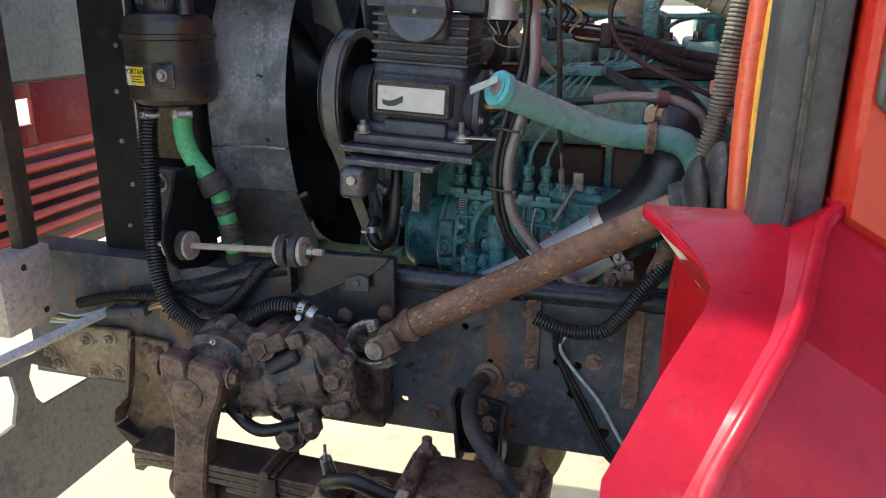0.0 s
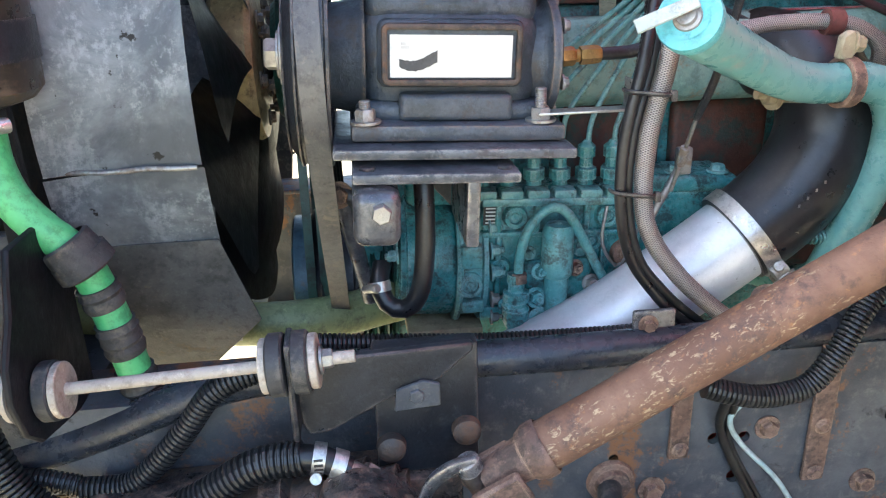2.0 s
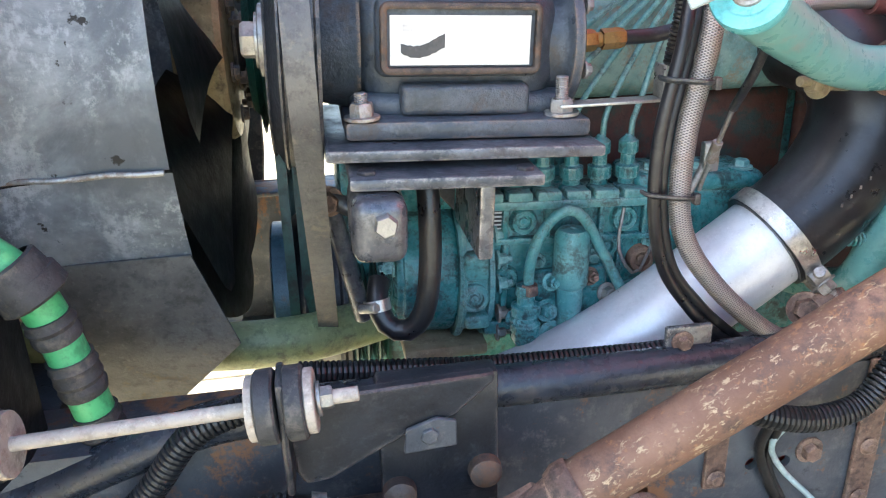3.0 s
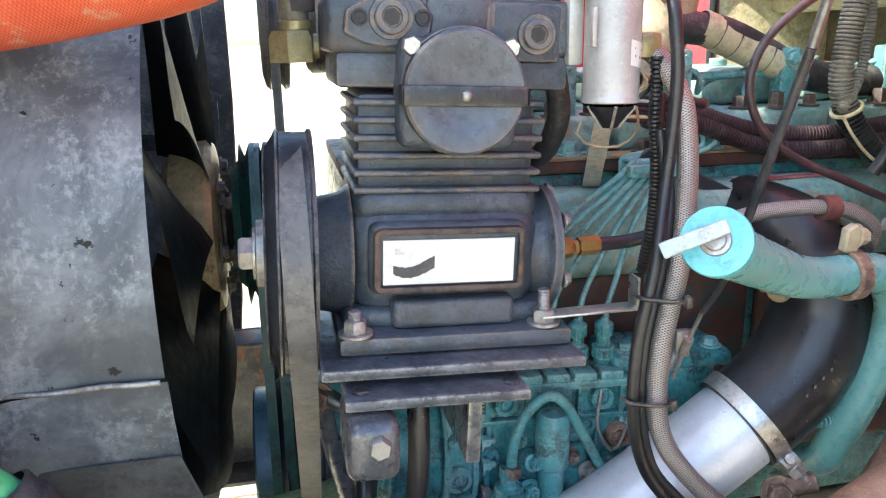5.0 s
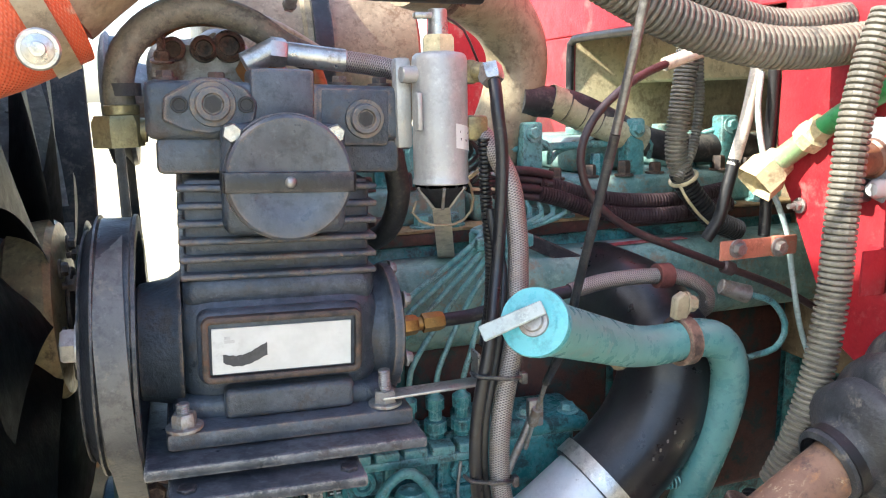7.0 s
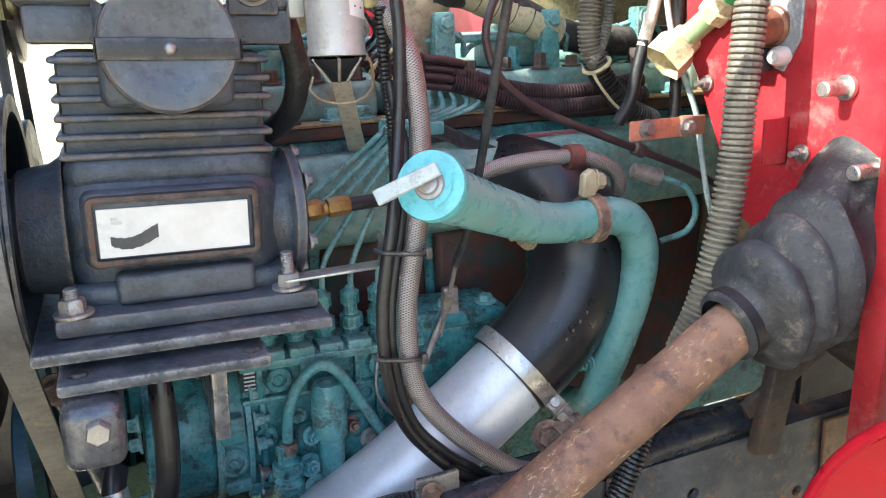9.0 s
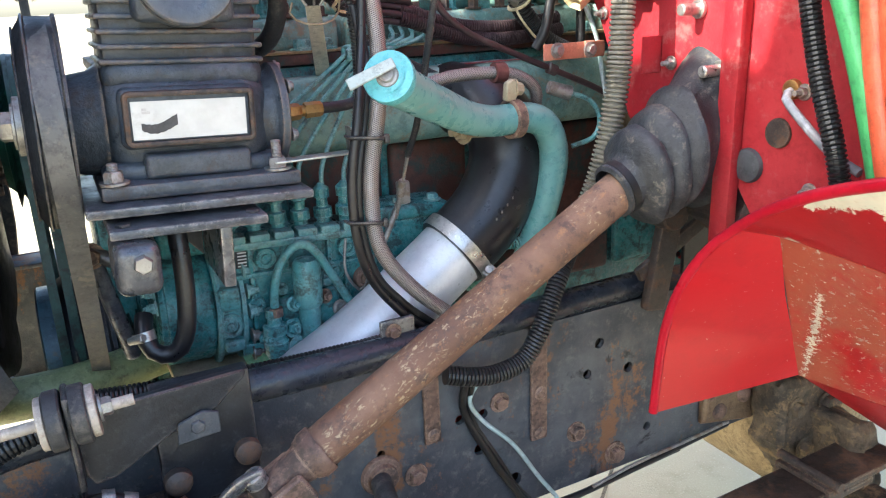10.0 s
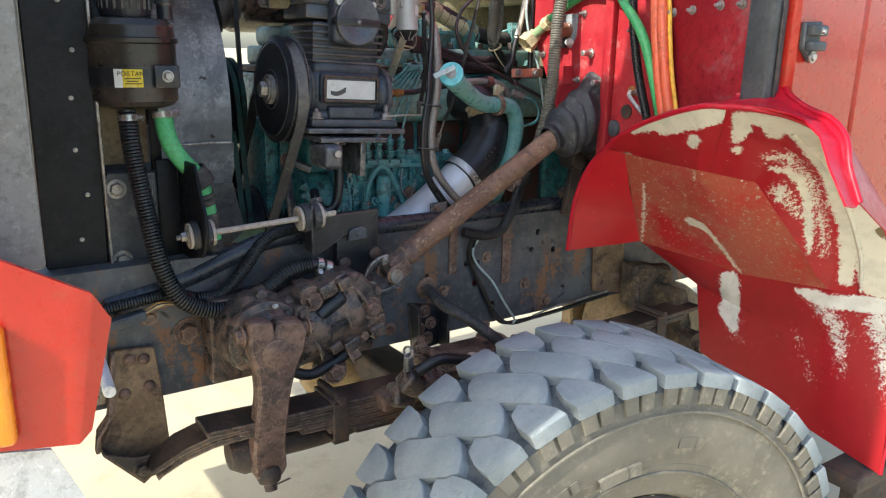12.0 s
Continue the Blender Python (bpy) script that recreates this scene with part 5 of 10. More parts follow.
for x in (-0.467, -0.377):
    bm = bmesh.new()
    add_bolt(bm, cpt(x, 1.358, 1.703), (0, -1, 0), 0.0088, 0.008, washer=False)
    part("cover_bolt", bm, ZINC, comp, "bright hexagon bolt")
for x in (-0.52, -0.475, -0.36, -0.32):
    bm = bmesh.new()
    add_bolt(bm, cpt(x, 1.42, 1.747), (0, 0, 1), 0.008, 0.006)
    part("head_bolt", bm, RUSTDARK, head)
# feet
for x, y, st in ((-0.516, 1.356, 0.010), (-0.327, 1.362, 0.022)):
    bm = bmesh.new()
    add_bolt(bm, cpt(x, y, 1.4375), (0, 0, 1), 0.0115, 0.012, stub=st)
    part("foot_bolt", bm, STEEL, comp, "steel nut on a stud")
# base plates
bm = cbox((-0.551, 1.318, 1.4065), (-0.296, 1.535, 1.4175), 0.003)
part("base_plate", bm, PLATESTEEL, comp, "thick blue-grey base plate")
bm = cbox((-0.532, 1.293, 1.388), (-0.360, 1.53, 1.399), 0.003)
part("lower_plate", bm, PLATESTEEL, comp, "cut steel plate with bright edges")
for x in (-0.516, -0.374):
    bm = bmesh.new()
    add_bolt(bm, cpt(x, 1.312, 1.3985), (0, 0, 1), 0.009, 0.004, washer=False)
    part("plate_bolt", bm, BLACK, comp)
bm = bmesh.new()
add_box(bm, (-0.532, 1.272, 1.328), (-0.484, 1.36, 1.386), 0.012, TLT, seg=4)
box = part("mount_box", bm, MOUNT, comp, "scuffed box bracket under the base")
bm = bmesh.new()
add_bolt(bm, cpt(-0.504, 1.272, 1.366), (0, -1, 0), 0.0105, 0.009, washer=False)
part("mount_bolt", bm, STEEL, box)
bm = cbox((-0.409, 1.335, 1.302), (-0.394, 1.46, 1.388), 0.003)
part("mount_leg", bm, MOUNT, comp, "upright steel leg plate")
bm = bmesh.new()
add_prism(bm, [cpt(x, 1.46, z) for x, z in ((-0.478, 1.384), (-0.409, 1.384), (-0.409, 1.31))], (0, 0.02, 0), 0.001)
part("gusset", bm, BLACK, comp)
# pulley
PY, PZ = 1.438, 1.498
bm = bmesh.new()
add_lathe(bm, cpt(-0.596, PY, PZ), (1, 0, -0.045), [(0.0, 0.030), (0.0, 0.105), (0.008, 0.118), (0.010, 0.1235), (0.012, 0.124), (0.014, 0.121), (0.040, 0.121), (0.042, 0.124), (0.045, 0.1235), (0.045, 0.108), (0.02, 0.104), (0.02, 0.05), (0.053, 0.045), (0.053, 0.03)], 72)
pulley = part("clutch_pulley", bm, BLACK, comp, "black multi-groove clutch pulley", sharp=30)
bm = bmesh.new()
for k in (0, 4):
    add_ring(bm, cpt(-0.5965, PY, PZ), (1, 0, -0.045), 0.045 + 0.016 * k, 0.0012, 64, 6)
part("pulley_groove", bm, BLACK, pulley)
bm = bmesh.new()
add_rod(bm, cpt(-0.607, PY, PZ), cpt(-0.594, PY, PZ), 0.034, n=28)
add_bolt(bm, cpt(-0.607, PY, PZ), (-1, 0, 0.045), 0.018, 0.014)
part("pulley_nut", bm, STEEL, pulley, "steel hub nut")

# right-hand bracket strip from the foot to the hose bundle
clipbar = thing("support_strip", (-0.26, 1.36, 1.445), "pale steel strip bolted to the compressor foot", "bracket")
bm = bmesh.new()
add_box(bm, (-0.335, 1.350, 1.4405), (-0.232, 1.372, 1.4435), 0.001)
add_box(bm, (-0.235, 1.350, 1.4405), (-0.232, 1.372, 1.475), 0.001)
part("strip", bm, ZINC, clipbar)

# ---------------------------------------------------------------- belts and pulleys
def belt_loop(c1, r1, c2, r2, x, width, thick=0.005, n=40):
    """A flat belt round two pulleys, in the plane across x."""
    p1, p2 = Vector((c1[0], c1[1])), Vector((c2[0], c2[1]))
    d = p2 - p1
    base, off = math.atan2(d.y, d.x), math.acos((r1 - r2) / d.length)
    pts = []
    for k in range(n + 1):
        a = base + off + (2 * math.pi - 2 * off) * k / n
        pts.append((p1.x + r1 * math.cos(a), p1.y + r1 * math.sin(a), math.cos(a), math.sin(a)))
    for k in range(n + 1):
        a = base - off + 2 * off * k / n
        pts.append((p2.x + r2 * math.cos(a), p2.y + r2 * math.sin(a), math.cos(a), math.sin(a)))
    bm = bmesh.new()
    rings = []
    for y, z, ny, nz in pts:
        rings.append([bm.verts.new((x + dx, y + ny * h, z + nz * h)) for dx, h in ((-width / 2, 0), (width / 2, 0), (width / 2, thick), (-width / 2, thick))])
    for a, b in zip(rings, rings[1:] + rings[:1]):
        for k in range(4):
            bm.faces.new((a[k], a[(k + 1) % 4], b[(k + 1) % 4], b[k]))
    return bm


CRANK = (1.74, 1.10)
belt = thing("drive_belt", (-0.571, 1.5, 1.0), "smooth grey-black drive belt running down to the crank", "belt")
for k in range(5):
    part("belt_rib", belt_loop((PY, PZ), 0.1193, CRANK, 0.1228, -0.5792 + 0.0052 * k, 0.0036, 0.0025), RUBBER, belt)
part("band", belt_loop((PY, PZ), 0.1215, CRANK, 0.125, -0.569, 0.025), worn("belt_rubber", (0.075, 0.074, 0.074), (0.125, 0.120, 0.112), (0.20, 0.175, 0.14), 0.34, 0.45), belt)
crankp = thing("crank_pulley", (-0.58, CRANK[0], CRANK[1] - 0.13), "dark green and black crank pulley", "pulley")
bm = bmesh.new()
add_lathe(bm, (-0.61, *CRANK), (1, 0, 0), [(0, 0.03), (0, 0.118), (0.012, 0.126), (0.02, 0.12), (0.06, 0.12), (0.064, 0.128), (0.07, 0.128)], 56)
part("outer_pulley", bm, BLACK, crankp)
bm = add_lathe(bmesh.new(), (-0.642, *CRANK), (1, 0, 0), [(0, 0.03), (0, 0.108), (0.003, 0.112), (0.029, 0.112), (0.031, 0.03)], 56)
part("damper", bm, DAMPERBLUE, crankp, "blue painted damper ring")
bm = bmesh.new()
prof = [(0, 0.05)]
for k in range(3):
    prof += [(0.016 * k, 0.128), (0.016 * k + 0.003, 0.130), (0.016 * k + 0.008, 0.112), (0.016 * k + 0.013, 0.130)]
add_lathe(bm, (-0.535, *CRANK), (1, 0, 0), prof + [(0.05, 0.128), (0.05, 0.05)], 56)
part("grooved_pulley", bm, GREENDARK, crankp, "dark green grooved pulley")

FY, FZ = 1.80, 1.455
fan = thing("engine_fan", (-0.70, FY, FZ - 0.36), "black radiator fan at rest on a green hub", "fan")
bm = bmesh.new()
add_lathe(bm, (-0.735, FY, FZ), (1, 0, 0), [(0, 0), (0, 0.10), (0.012, 0.118), (0.058, 0.124), (0.066, 0.118), (0.072, 0.060), (0.072, 0)], 44)
part("hub", bm, FANTAN, fan, "dusty metal fan hub, tan for the light on it")
for k in range(9):
    bm = bmesh.new()
    grid = []
    for i in range(11):
        row = []
        for j in range(11):
            q = 2 * j / 10 - 1
            tip = 0.372 - 0.030 * abs(q) ** 5
            r = 0.112 + (tip - 0.112) * i / 10
            a = 2 * math.pi * k / 9 + q * (0.30 + 0.075 * i / 10) + 0.12 * (i / 10) ** 2
            row.append(bm.verts.new((-0.705 + q * (0.036 - 0.010 * i / 10) + 0.012 * math.cos(math.pi * q / 2), FY + r * math.cos(a), FZ + r * math.sin(a))))
        grid.append(row)
    for a, b in zip(grid, grid[1:]):
        for j in range(10):
            bm.faces.new((a[j], a[j + 1], b[j + 1], b[j]))
    bmesh.ops.solidify(bm, geom=bm.faces[:], thickness=0.004)
    part("blade", bm, FANBLADE, fan)
bm = add_lathe(bmesh.new(), (-0.664, FY, FZ), (1, 0, 0), [(0, 0.052), (0.004, 0.056), (0.007, 0.056), (0.014, 0.040), (0.016, 0.03)], 36)
part("hub_flange", bm, RUSTDARK, fan, "dark round flange")
for k in range(6):
    a = k * math.pi / 3 + 0.2
    bm = add_bolt(bmesh.new(), (-0.664, FY + 0.088 * math.cos(a), FZ + 0.088 * math.sin(a)), (1, 0, 0), 0.009, 0.008)
    part("blade_bolt", bm, RUSTDARK, fan)
bm = bmesh.new()
add_rod(bm, (-0.69, FY, FZ), (-0.64, FY, FZ), 0.034)
part("shaft", bm, RUSTDARK, fan)
bm = bmesh.new()
prof = [(0, 0.03), (0, 0.085), (0.01, 0.095)]
for k in range(3):
    prof += [(0.012 + 0.020 * k, 0.118), (0.018 + 0.020 * k, 0.098), (0.026 + 0.020 * k, 0.118)]
add_lathe(bm, (-0.645, FY, FZ), (1, 0, 0), prof + [(0.078, 0.118), (0.078, 0.04)], 48)
part("hub_pulley", bm, GREENDARK, fan, "dark green fan drive pulley")
for k in range(6):
    a = k * math.pi / 3 + 0.4
    bm = bmesh.new()
    add_bolt(bm, (-0.645, FY + 0.072 * math.cos(a), FZ + 0.072 * math.sin(a)), (-1, 0, 0), 0.009, 0.008, stub=0.008)
    part("hub_bolt", bm, RUSTDARK, fan)
fanbelt = thing("fan_belt", (-0.60, 1.75, 0.98), "pair of dark green-black fan belts", "belt")
for x in (-0.612, -0.592):
    part("band", belt_loop((FY, FZ), 0.112, CRANK, 0.118, x, 0.013), GREENDARK, fanbelt)
alt = thing("alternator", (-0.55, 1.83, 1.65), "grey alternator with a pale pulley behind the compressor", "alternator")
bm = bmesh.new()
add_lathe(bm, (-0.592, 1.80, 1.735), (1, 0, 0), [(0, 0.02), (0, 0.07), (0.004, 0.085), (0.010, 0.09), (0.02, 0.075), (0.03, 0.09), (0.036, 0.088), (0.04, 0.05), (0.06, 0.045)], 48)
part("pulley", bm, STEEL, alt, "dull steel pulley")
bm = bmesh.new()
add_rod(bm, (-0.53, 1.80, 1.725), (-0.35, 1.80, 1.725), 0.058, n=36)
for k in range(10):
    a = k * math.pi / 5
    add_box(bm, (-0.531, 1.80 + 0.055 * math.cos(a) - 0.008, 1.735 + 0.055 * math.sin(a) - 0.008), (-0.522, 1.80 + 0.055 * math.cos(a) + 0.008, 1.735 + 0.055 * math.sin(a) + 0.008), 0.003)
part("body", bm, CAST, alt)
tst = thing("thermostat_housing", (-0.467, 1.62, 1.70), "grey cast thermostat housing with bolted ports", "housing")
bm = add_prism(bmesh.new(), [(-0.53, 1.615, 1.70), (-0.53, 1.615, 1.782), (-0.515, 1.615, 1.806), (-0.48, 1.615, 1.80), (-0.455, 1.615, 1.815), (-0.425, 1.615, 1.806), (-0.408, 1.615, 1.78), (-0.40, 1.615, 1.70)], (0, 0.06, 0), 0.006)
part("casting", bm, STEEL, tst)
for x, z, r in ((-0.466, 1.790, 0.010), (-0.438, 1.793, 0.012), (-0.500, 1.790, 0.009)):
    bm = add_lathe(bmesh.new(), (x, 1.615, z), (0, -1, 0), [(0, r * 1.6), (0.008, r * 1.5), (0.010, r), (0.004, r * 0.9), (0.004, 0)], 22)
    part("port", bm, CAST, tst)
bm = add_bolt(bmesh.new(), (-0.512, 1.60, 1.775), (0, -0.3, 1), 0.009, 0.010, stub=0.028)
part("stud", bm, RUSTY, tst, "rusty stud")
bm = add_lathe(bmesh.new(), (-0.405, 1.60, 1.765), (0.7, -0.3, 0.6), [(-0.02, 0.02), (0.0, 0.026), (0.02, 0.024), (0.022, 0)], 22)
part("elbow", bm, TAN_METAL, tst, "orange-brown elbow")
altbelt = thing("alternator_belt", (-0.575, 1.8, 1.3), "narrow dark belt up to the alternator", "belt")
part("band", belt_loop((1.80, 1.735), 0.078, (FY, FZ), 0.10, -0.574, 0.012), BLACK, altbelt)

# ---------------------------------------------------------------- engine
engine = thing("engine", (-0.1, 1.75, 1.0), "teal painted diesel engine with dusty head and manifold", "engine")
bm = bmesh.new()
add_box(bm, (-0.50, 1.635, 0.98), (0.62, 2.02, 1.5345), 0.012)
block = part("block", bm, TEAL, engine, "teal cast cylinder block")
for k in range(6):
    x = -0.40 + 0.165 * k
    bm = bmesh.new()
    add_box(bm, (x, 1.618, 1.08), (x + 0.150, 1.64, 1.395), 0.012, seg=3)
    part("side_cover", bm, REDGASKET if 0 < k < 5 else TEAL, block)
bm = bmesh.new()
add_box(bm, (-0.29, 1.560, 1.400), (0.47, 1.66, 1.518), 0.034, seg=5)
man = part("intake_manifold", bm, HEADTEAL, engine, "faded teal intake manifold")
bm = add_box(bmesh.new(), (0.028, 1.600, 1.5185), (0.150, 1.618, 1.5195), 0)
part("pale_stripe", bm, PLATEWHITE, man, "faded white half of a label")
bm = add_box(bmesh.new(), (0.032, 1.584, 1.5185), (0.185, 1.600, 1.5195), 0)
part("red_stripe", bm, worn("red_white_sticker", (0.46, 0.06, 0.07), (0.52, 0.12, 0.12), (0.50, 0.44, 0.40), 0.4, 0.5), man, "faded red half of a label")
bm = add_box(bmesh.new(), (-0.50, 1.616, 1.5525), (0.60, 1.659, 1.5565), 0.001)
part("dusty_ledge", bm, TANDUST, engine, "dusty ledge below the cylinder heads")
for k in range(12):
    x = -0.262 + 0.056 * k + 0.010 * math.sin(k * 2.3)
    bm = add_bolt(bmesh.new(), (x, 1.640, 1.5565), (0, 0, 1), 0.0135, 0.014, turn=k * 0.7)
    part("head_stud", bm, TEALPALE if k % 3 else RUSTDARK, engine, "nut on the dusty ledge")
bm = bmesh.new()
add_box(bm, (-0.50, 1.62, 1.535), (0.60, 1.98, 1.552), 0.003)
part("head_gasket", bm, REDGASKET, engine, "rust brown gasket edge")
for k in range(6):
    x = -0.46 + 0.172 * k
    bm = bmesh.new()
    add_box(bm, (x, 1.66, 1.552), (x + 0.160, 1.97, 1.605), 0.010, seg=3)
    hd = part("cylinder_head", bm, HEADTEAL, engine, "teal cylinder head")
    bm = bmesh.new()
    add_box(bm, (x + 0.02, 1.74, 1.605), (x + 0.14, 1.95, 1.660), 0.016, seg=3)
    add_rod(bm, (x + 0.08, 1.84, 1.66), (x + 0.08, 1.84, 1.672), 0.014)
    part("rocker_cover", bm, HEADTEAL, hd)
    for dx, y, h in ((0.02, 1.68, 0.016), (0.075, 1.672, 0.020), (0.135, 1.68, 0.014), (0.05, 1.71, 0.03), (0.11, 1.715, 0.026)):
        bm = bmesh.new()
        add_bolt(bm, (x + dx, y, 1.605), (0, 0, 1), 0.010, h, turn=dx * 30)
        part("head_bolt", bm, RUSTDARK if y < 1.7 else TEAL, hd)
    bm = bmesh.new()
    add_box(bm, (x + 0.082, 1.676, 1.600), (x + 0.114, 1.704, 1.690), 0.005)
    add_bolt(bm, (x + 0.098, 1.676, 1.674), (0, -1, 0.15), 0.009, 0.006)
    part("injector", bm, TEALPALE, hd, "teal injector holder")
    hose("leak_pipe", [(x + 0.073, 1.71, 1.662), (x + 0.09, 1.69, 1.668), (x + 0.125, 1.68, 1.655), (x + 0.13, 1.69, 1.63), (x + 0.16, 1.71, 1.645), (x + 0.24, 1.71, 1.662)], 0.0042, TEALPALE, hd, n=8)
hose("fuel_rail", [(-0.30, 1.70, 1.655), (0.0, 1.70, 1.652), (0.25, 1.70, 1.655), (0.55, 1.70, 1.65)], 0.006, TEALPALE, engine, "pale teal return pipe", n=10)
bm = bmesh.new()
add_box(bm, (-0.54, 1.64, 1.00), (-0.50, 2.0, 1.42), 0.010)
part("timing_case", bm, TEAL, engine)
bm = bmesh.new()
add_rod(bm, (0.62, 1.80, 1.25), (0.75, 1.80, 1.25), 0.27, n=40)
part("bell_housing", bm, TEAL, engine)
bm = bmesh.new()
add_box(bm, (-0.45, 1.66, 0.82), (0.50, 1.98, 0.978), 0.03, seg=3)
part("sump", bm, BLACK, engine)
bm = bmesh.new()
add_prism(bm, [(-0.13, 1.578, 1.555), (-0.115, 1.578, 1.57), (0.03, 1.572, 1.50), (0.02, 1.572, 1.485)], (0, 0.006, 0), 0.001)
part("black_bar", bm, BLACK, engine, "slanting black bracket bar")

# injection pump
pump = thing("injection_pump", (-0.27, 1.53, 1.12), "teal in-line fuel injection pump with delivery valves", "fuel pump")
PT = tilt_y(-0.27, 1.25, 2.6)


def ppt(x, y, z):
    return PT @ Vector((x, y, z))


bm = add_box(bmesh.new(), (-0.372, 1.502, 1.125), (-0.150, 1.61, 1.298), 0.008, PT)
body = part("pump_body", bm, TEAL, pump)
bm = add_box(bmesh.new(), (-0.376, 1.486, 1.291), (-0.146, 1.55, 1.302), 0.003, PT)
part("top_ledge", bm, TEALPALE, body)
bm = add_box(bmesh.new(), (-0.374, 1.492, 1.246), (-0.150, 1.51, 1.254), 0.003, PT)
part("ledge", bm, TEAL, body)
bm = add_box(bmesh.new(), (-0.374, 1.490, 1.128), (-0.150, 1.51, 1.146), 0.003, PT)
part("lower_ledge", bm, TEAL, body)
for x, z0, z1 in ((-0.352, 1.252, 1.292), (-0.300, 1.252, 1.292), (-0.232, 1.252, 1.292), (-0.176, 1.252, 1.292), (-0.350, 1.15, 1.248), (-0.246, 1.15, 1.248), (-0.205, 1.15, 1.248), (-0.160, 1.15, 1.248)):
    bm = add_box(bmesh.new(), (x - 0.004, 1.493, z0), (x + 0.004, 1.508, z1), 0.003, PT)
    part("rib", bm, TEAL, body)
for x, z, r in ((-0.328, 1.276, 0.011), (-0.202, 1.270, 0.011), (-0.223, 1.236, 0.010), (-0.176, 1.214, 0.012), (-0.262, 1.190, 0.010), (-0.350, 1.205, 0.010)):
    bm = bmesh.new()
    add_lathe(bm, (x, 1.503, z), (0, -1, 0), [(0, r * 1.6), (0.008, r * 1.45), (0.010, r * 1.3), (0.010, r * 0.85), (0.004, r * 0.8), (0.004, r * 0.5), (0.007, r * 0.45), (0.007, 0)], 22)
    part("screw_plug", bm, RUSTY if x == -0.176 else TEAL, body)
for x, z in ((-0.310, 1.222), (-0.240, 1.222), (-0.165, 1.236), (-0.19, 1.175), (-0.285, 1.155)):
    bm = add_bolt(bmesh.new(), (x, 1.501, z), (0, -1, 0), 0.0075, 0.007, turn=x * 60)
    part("body_bolt", bm, TEALPALE, body)
hose("control_wire", [(-0.205, 1.492, 1.285), (-0.212, 1.486, 1.24), (-0.200, 1.484, 1.21), (-0.185, 1.486, 1.20), (-0.172, 1.488, 1.225), (-0.160, 1.492, 1.25)], 0.0022, STEEL, pump, "thin steel wire", n=6)
bm = bmesh.new()
add_lathe(bm, (-0.486, 1.575, 1.203), (1, 0, -0.045), [(0, 0), (0, 0.074), (0.003, 0.080), (0.010, 0.082), (0.012, 0.086), (0.070, 0.0865), (0.076, 0.084), (0.080, 0.080), (0.080, 0)], 48)
drive = part("drive_housing", bm, TEAL, pump, "round teal drive housing")
bm = bmesh.new()
add_lathe(bm, (-0.409, 1.575, 1.200), (1, 0, -0.045), [(0, 0), (0, 0.094), (0.004, 0.097), (0.008, 0.096), (0.010, 0.088), (0.034, 0.088), (0.036, 0.095), (0.042, 0.095), (0.044, 0.08), (0.044, 0)], 48)
part("drive_flange", bm, TEALPALE, drive)
for z0, z1 in ((1.212, 1.246), (1.148, 1.166)):
    bm = add_box(bmesh.new(), (-0.404, 1.478, z0), (-0.374, 1.50, z1), 0.005, seg=3)
    part("boss", bm, TEALPALE, drive)
bm = bmesh.new()
add_lathe(bm, (-0.392, 1.492, 1.188), (0, -1, 0), [(0, 0.019), (0.010, 0.018), (0.013, 0.015), (0.013, 0.0115), (0.006, 0.011), (0.006, 0.005), (0.011, 0.0045), (0.011, 0)], 26)
part("port_ring", bm, TEALPALE, drive)
for y, z in ((1.486, 1.235), (1.482, 1.205), (1.484, 1.165), (1.492, 1.135), (1.50, 1.262)):
    bm = add_bolt(bmesh.new(), (-0.364, y, z), (1, 0, 0), 0.008, 0.009, stub=0.008)
    part("flange_bolt", bm, STEEL if z < 1.18 else TEALPALE, drive)
for y, z in ((1.492, 1.235), (1.488, 1.165), (1.50, 1.255)):
    bm = add_bolt(bmesh.new(), (-0.486, y, z), (-1, 0, 0), 0.008, 0.010, stub=0.006)
    part("flange_bolt", bm, TEALPALE, drive)
# Pale colour here stands in for sun on the housing's lower edge.
bm = add_box(bmesh.new(), (-0.478, 1.50, 1.100), (-0.372, 1.60, 1.116), 0.004, seg=2)
part("sunlit_rim", bm, BEIGEPIPE, drive, "lower rim, painted pale for the sunlit edge")
bm = add_box(bmesh.new(), (-0.47, 1.53, 1.285), (-0.375, 1.62, 1.40), 0.012, seg=3)
part("upper_housing", bm, TEAL, drive)
bm = add_box(bmesh.new(), (-0.164, 1.505, 1.20), (-0.035, 1.60, 1.318), 0.020, PT, seg=4)
add_box(bm, (-0.19, 1.500, 1.30), (-0.02, 1.59, 1.325), 0.010, PT, seg=3)
gov = part("governor", bm, TEAL, pump, "teal governor housing")
for x in (-0.165, -0.105, -0.045):
    bm = bmesh.new()
    add_bolt(bm, ppt(x, 1.52, 1.325), (0, 0, 1), 0.010, 0.008)
    part("governor_bolt", bm, TEALPALE, gov)
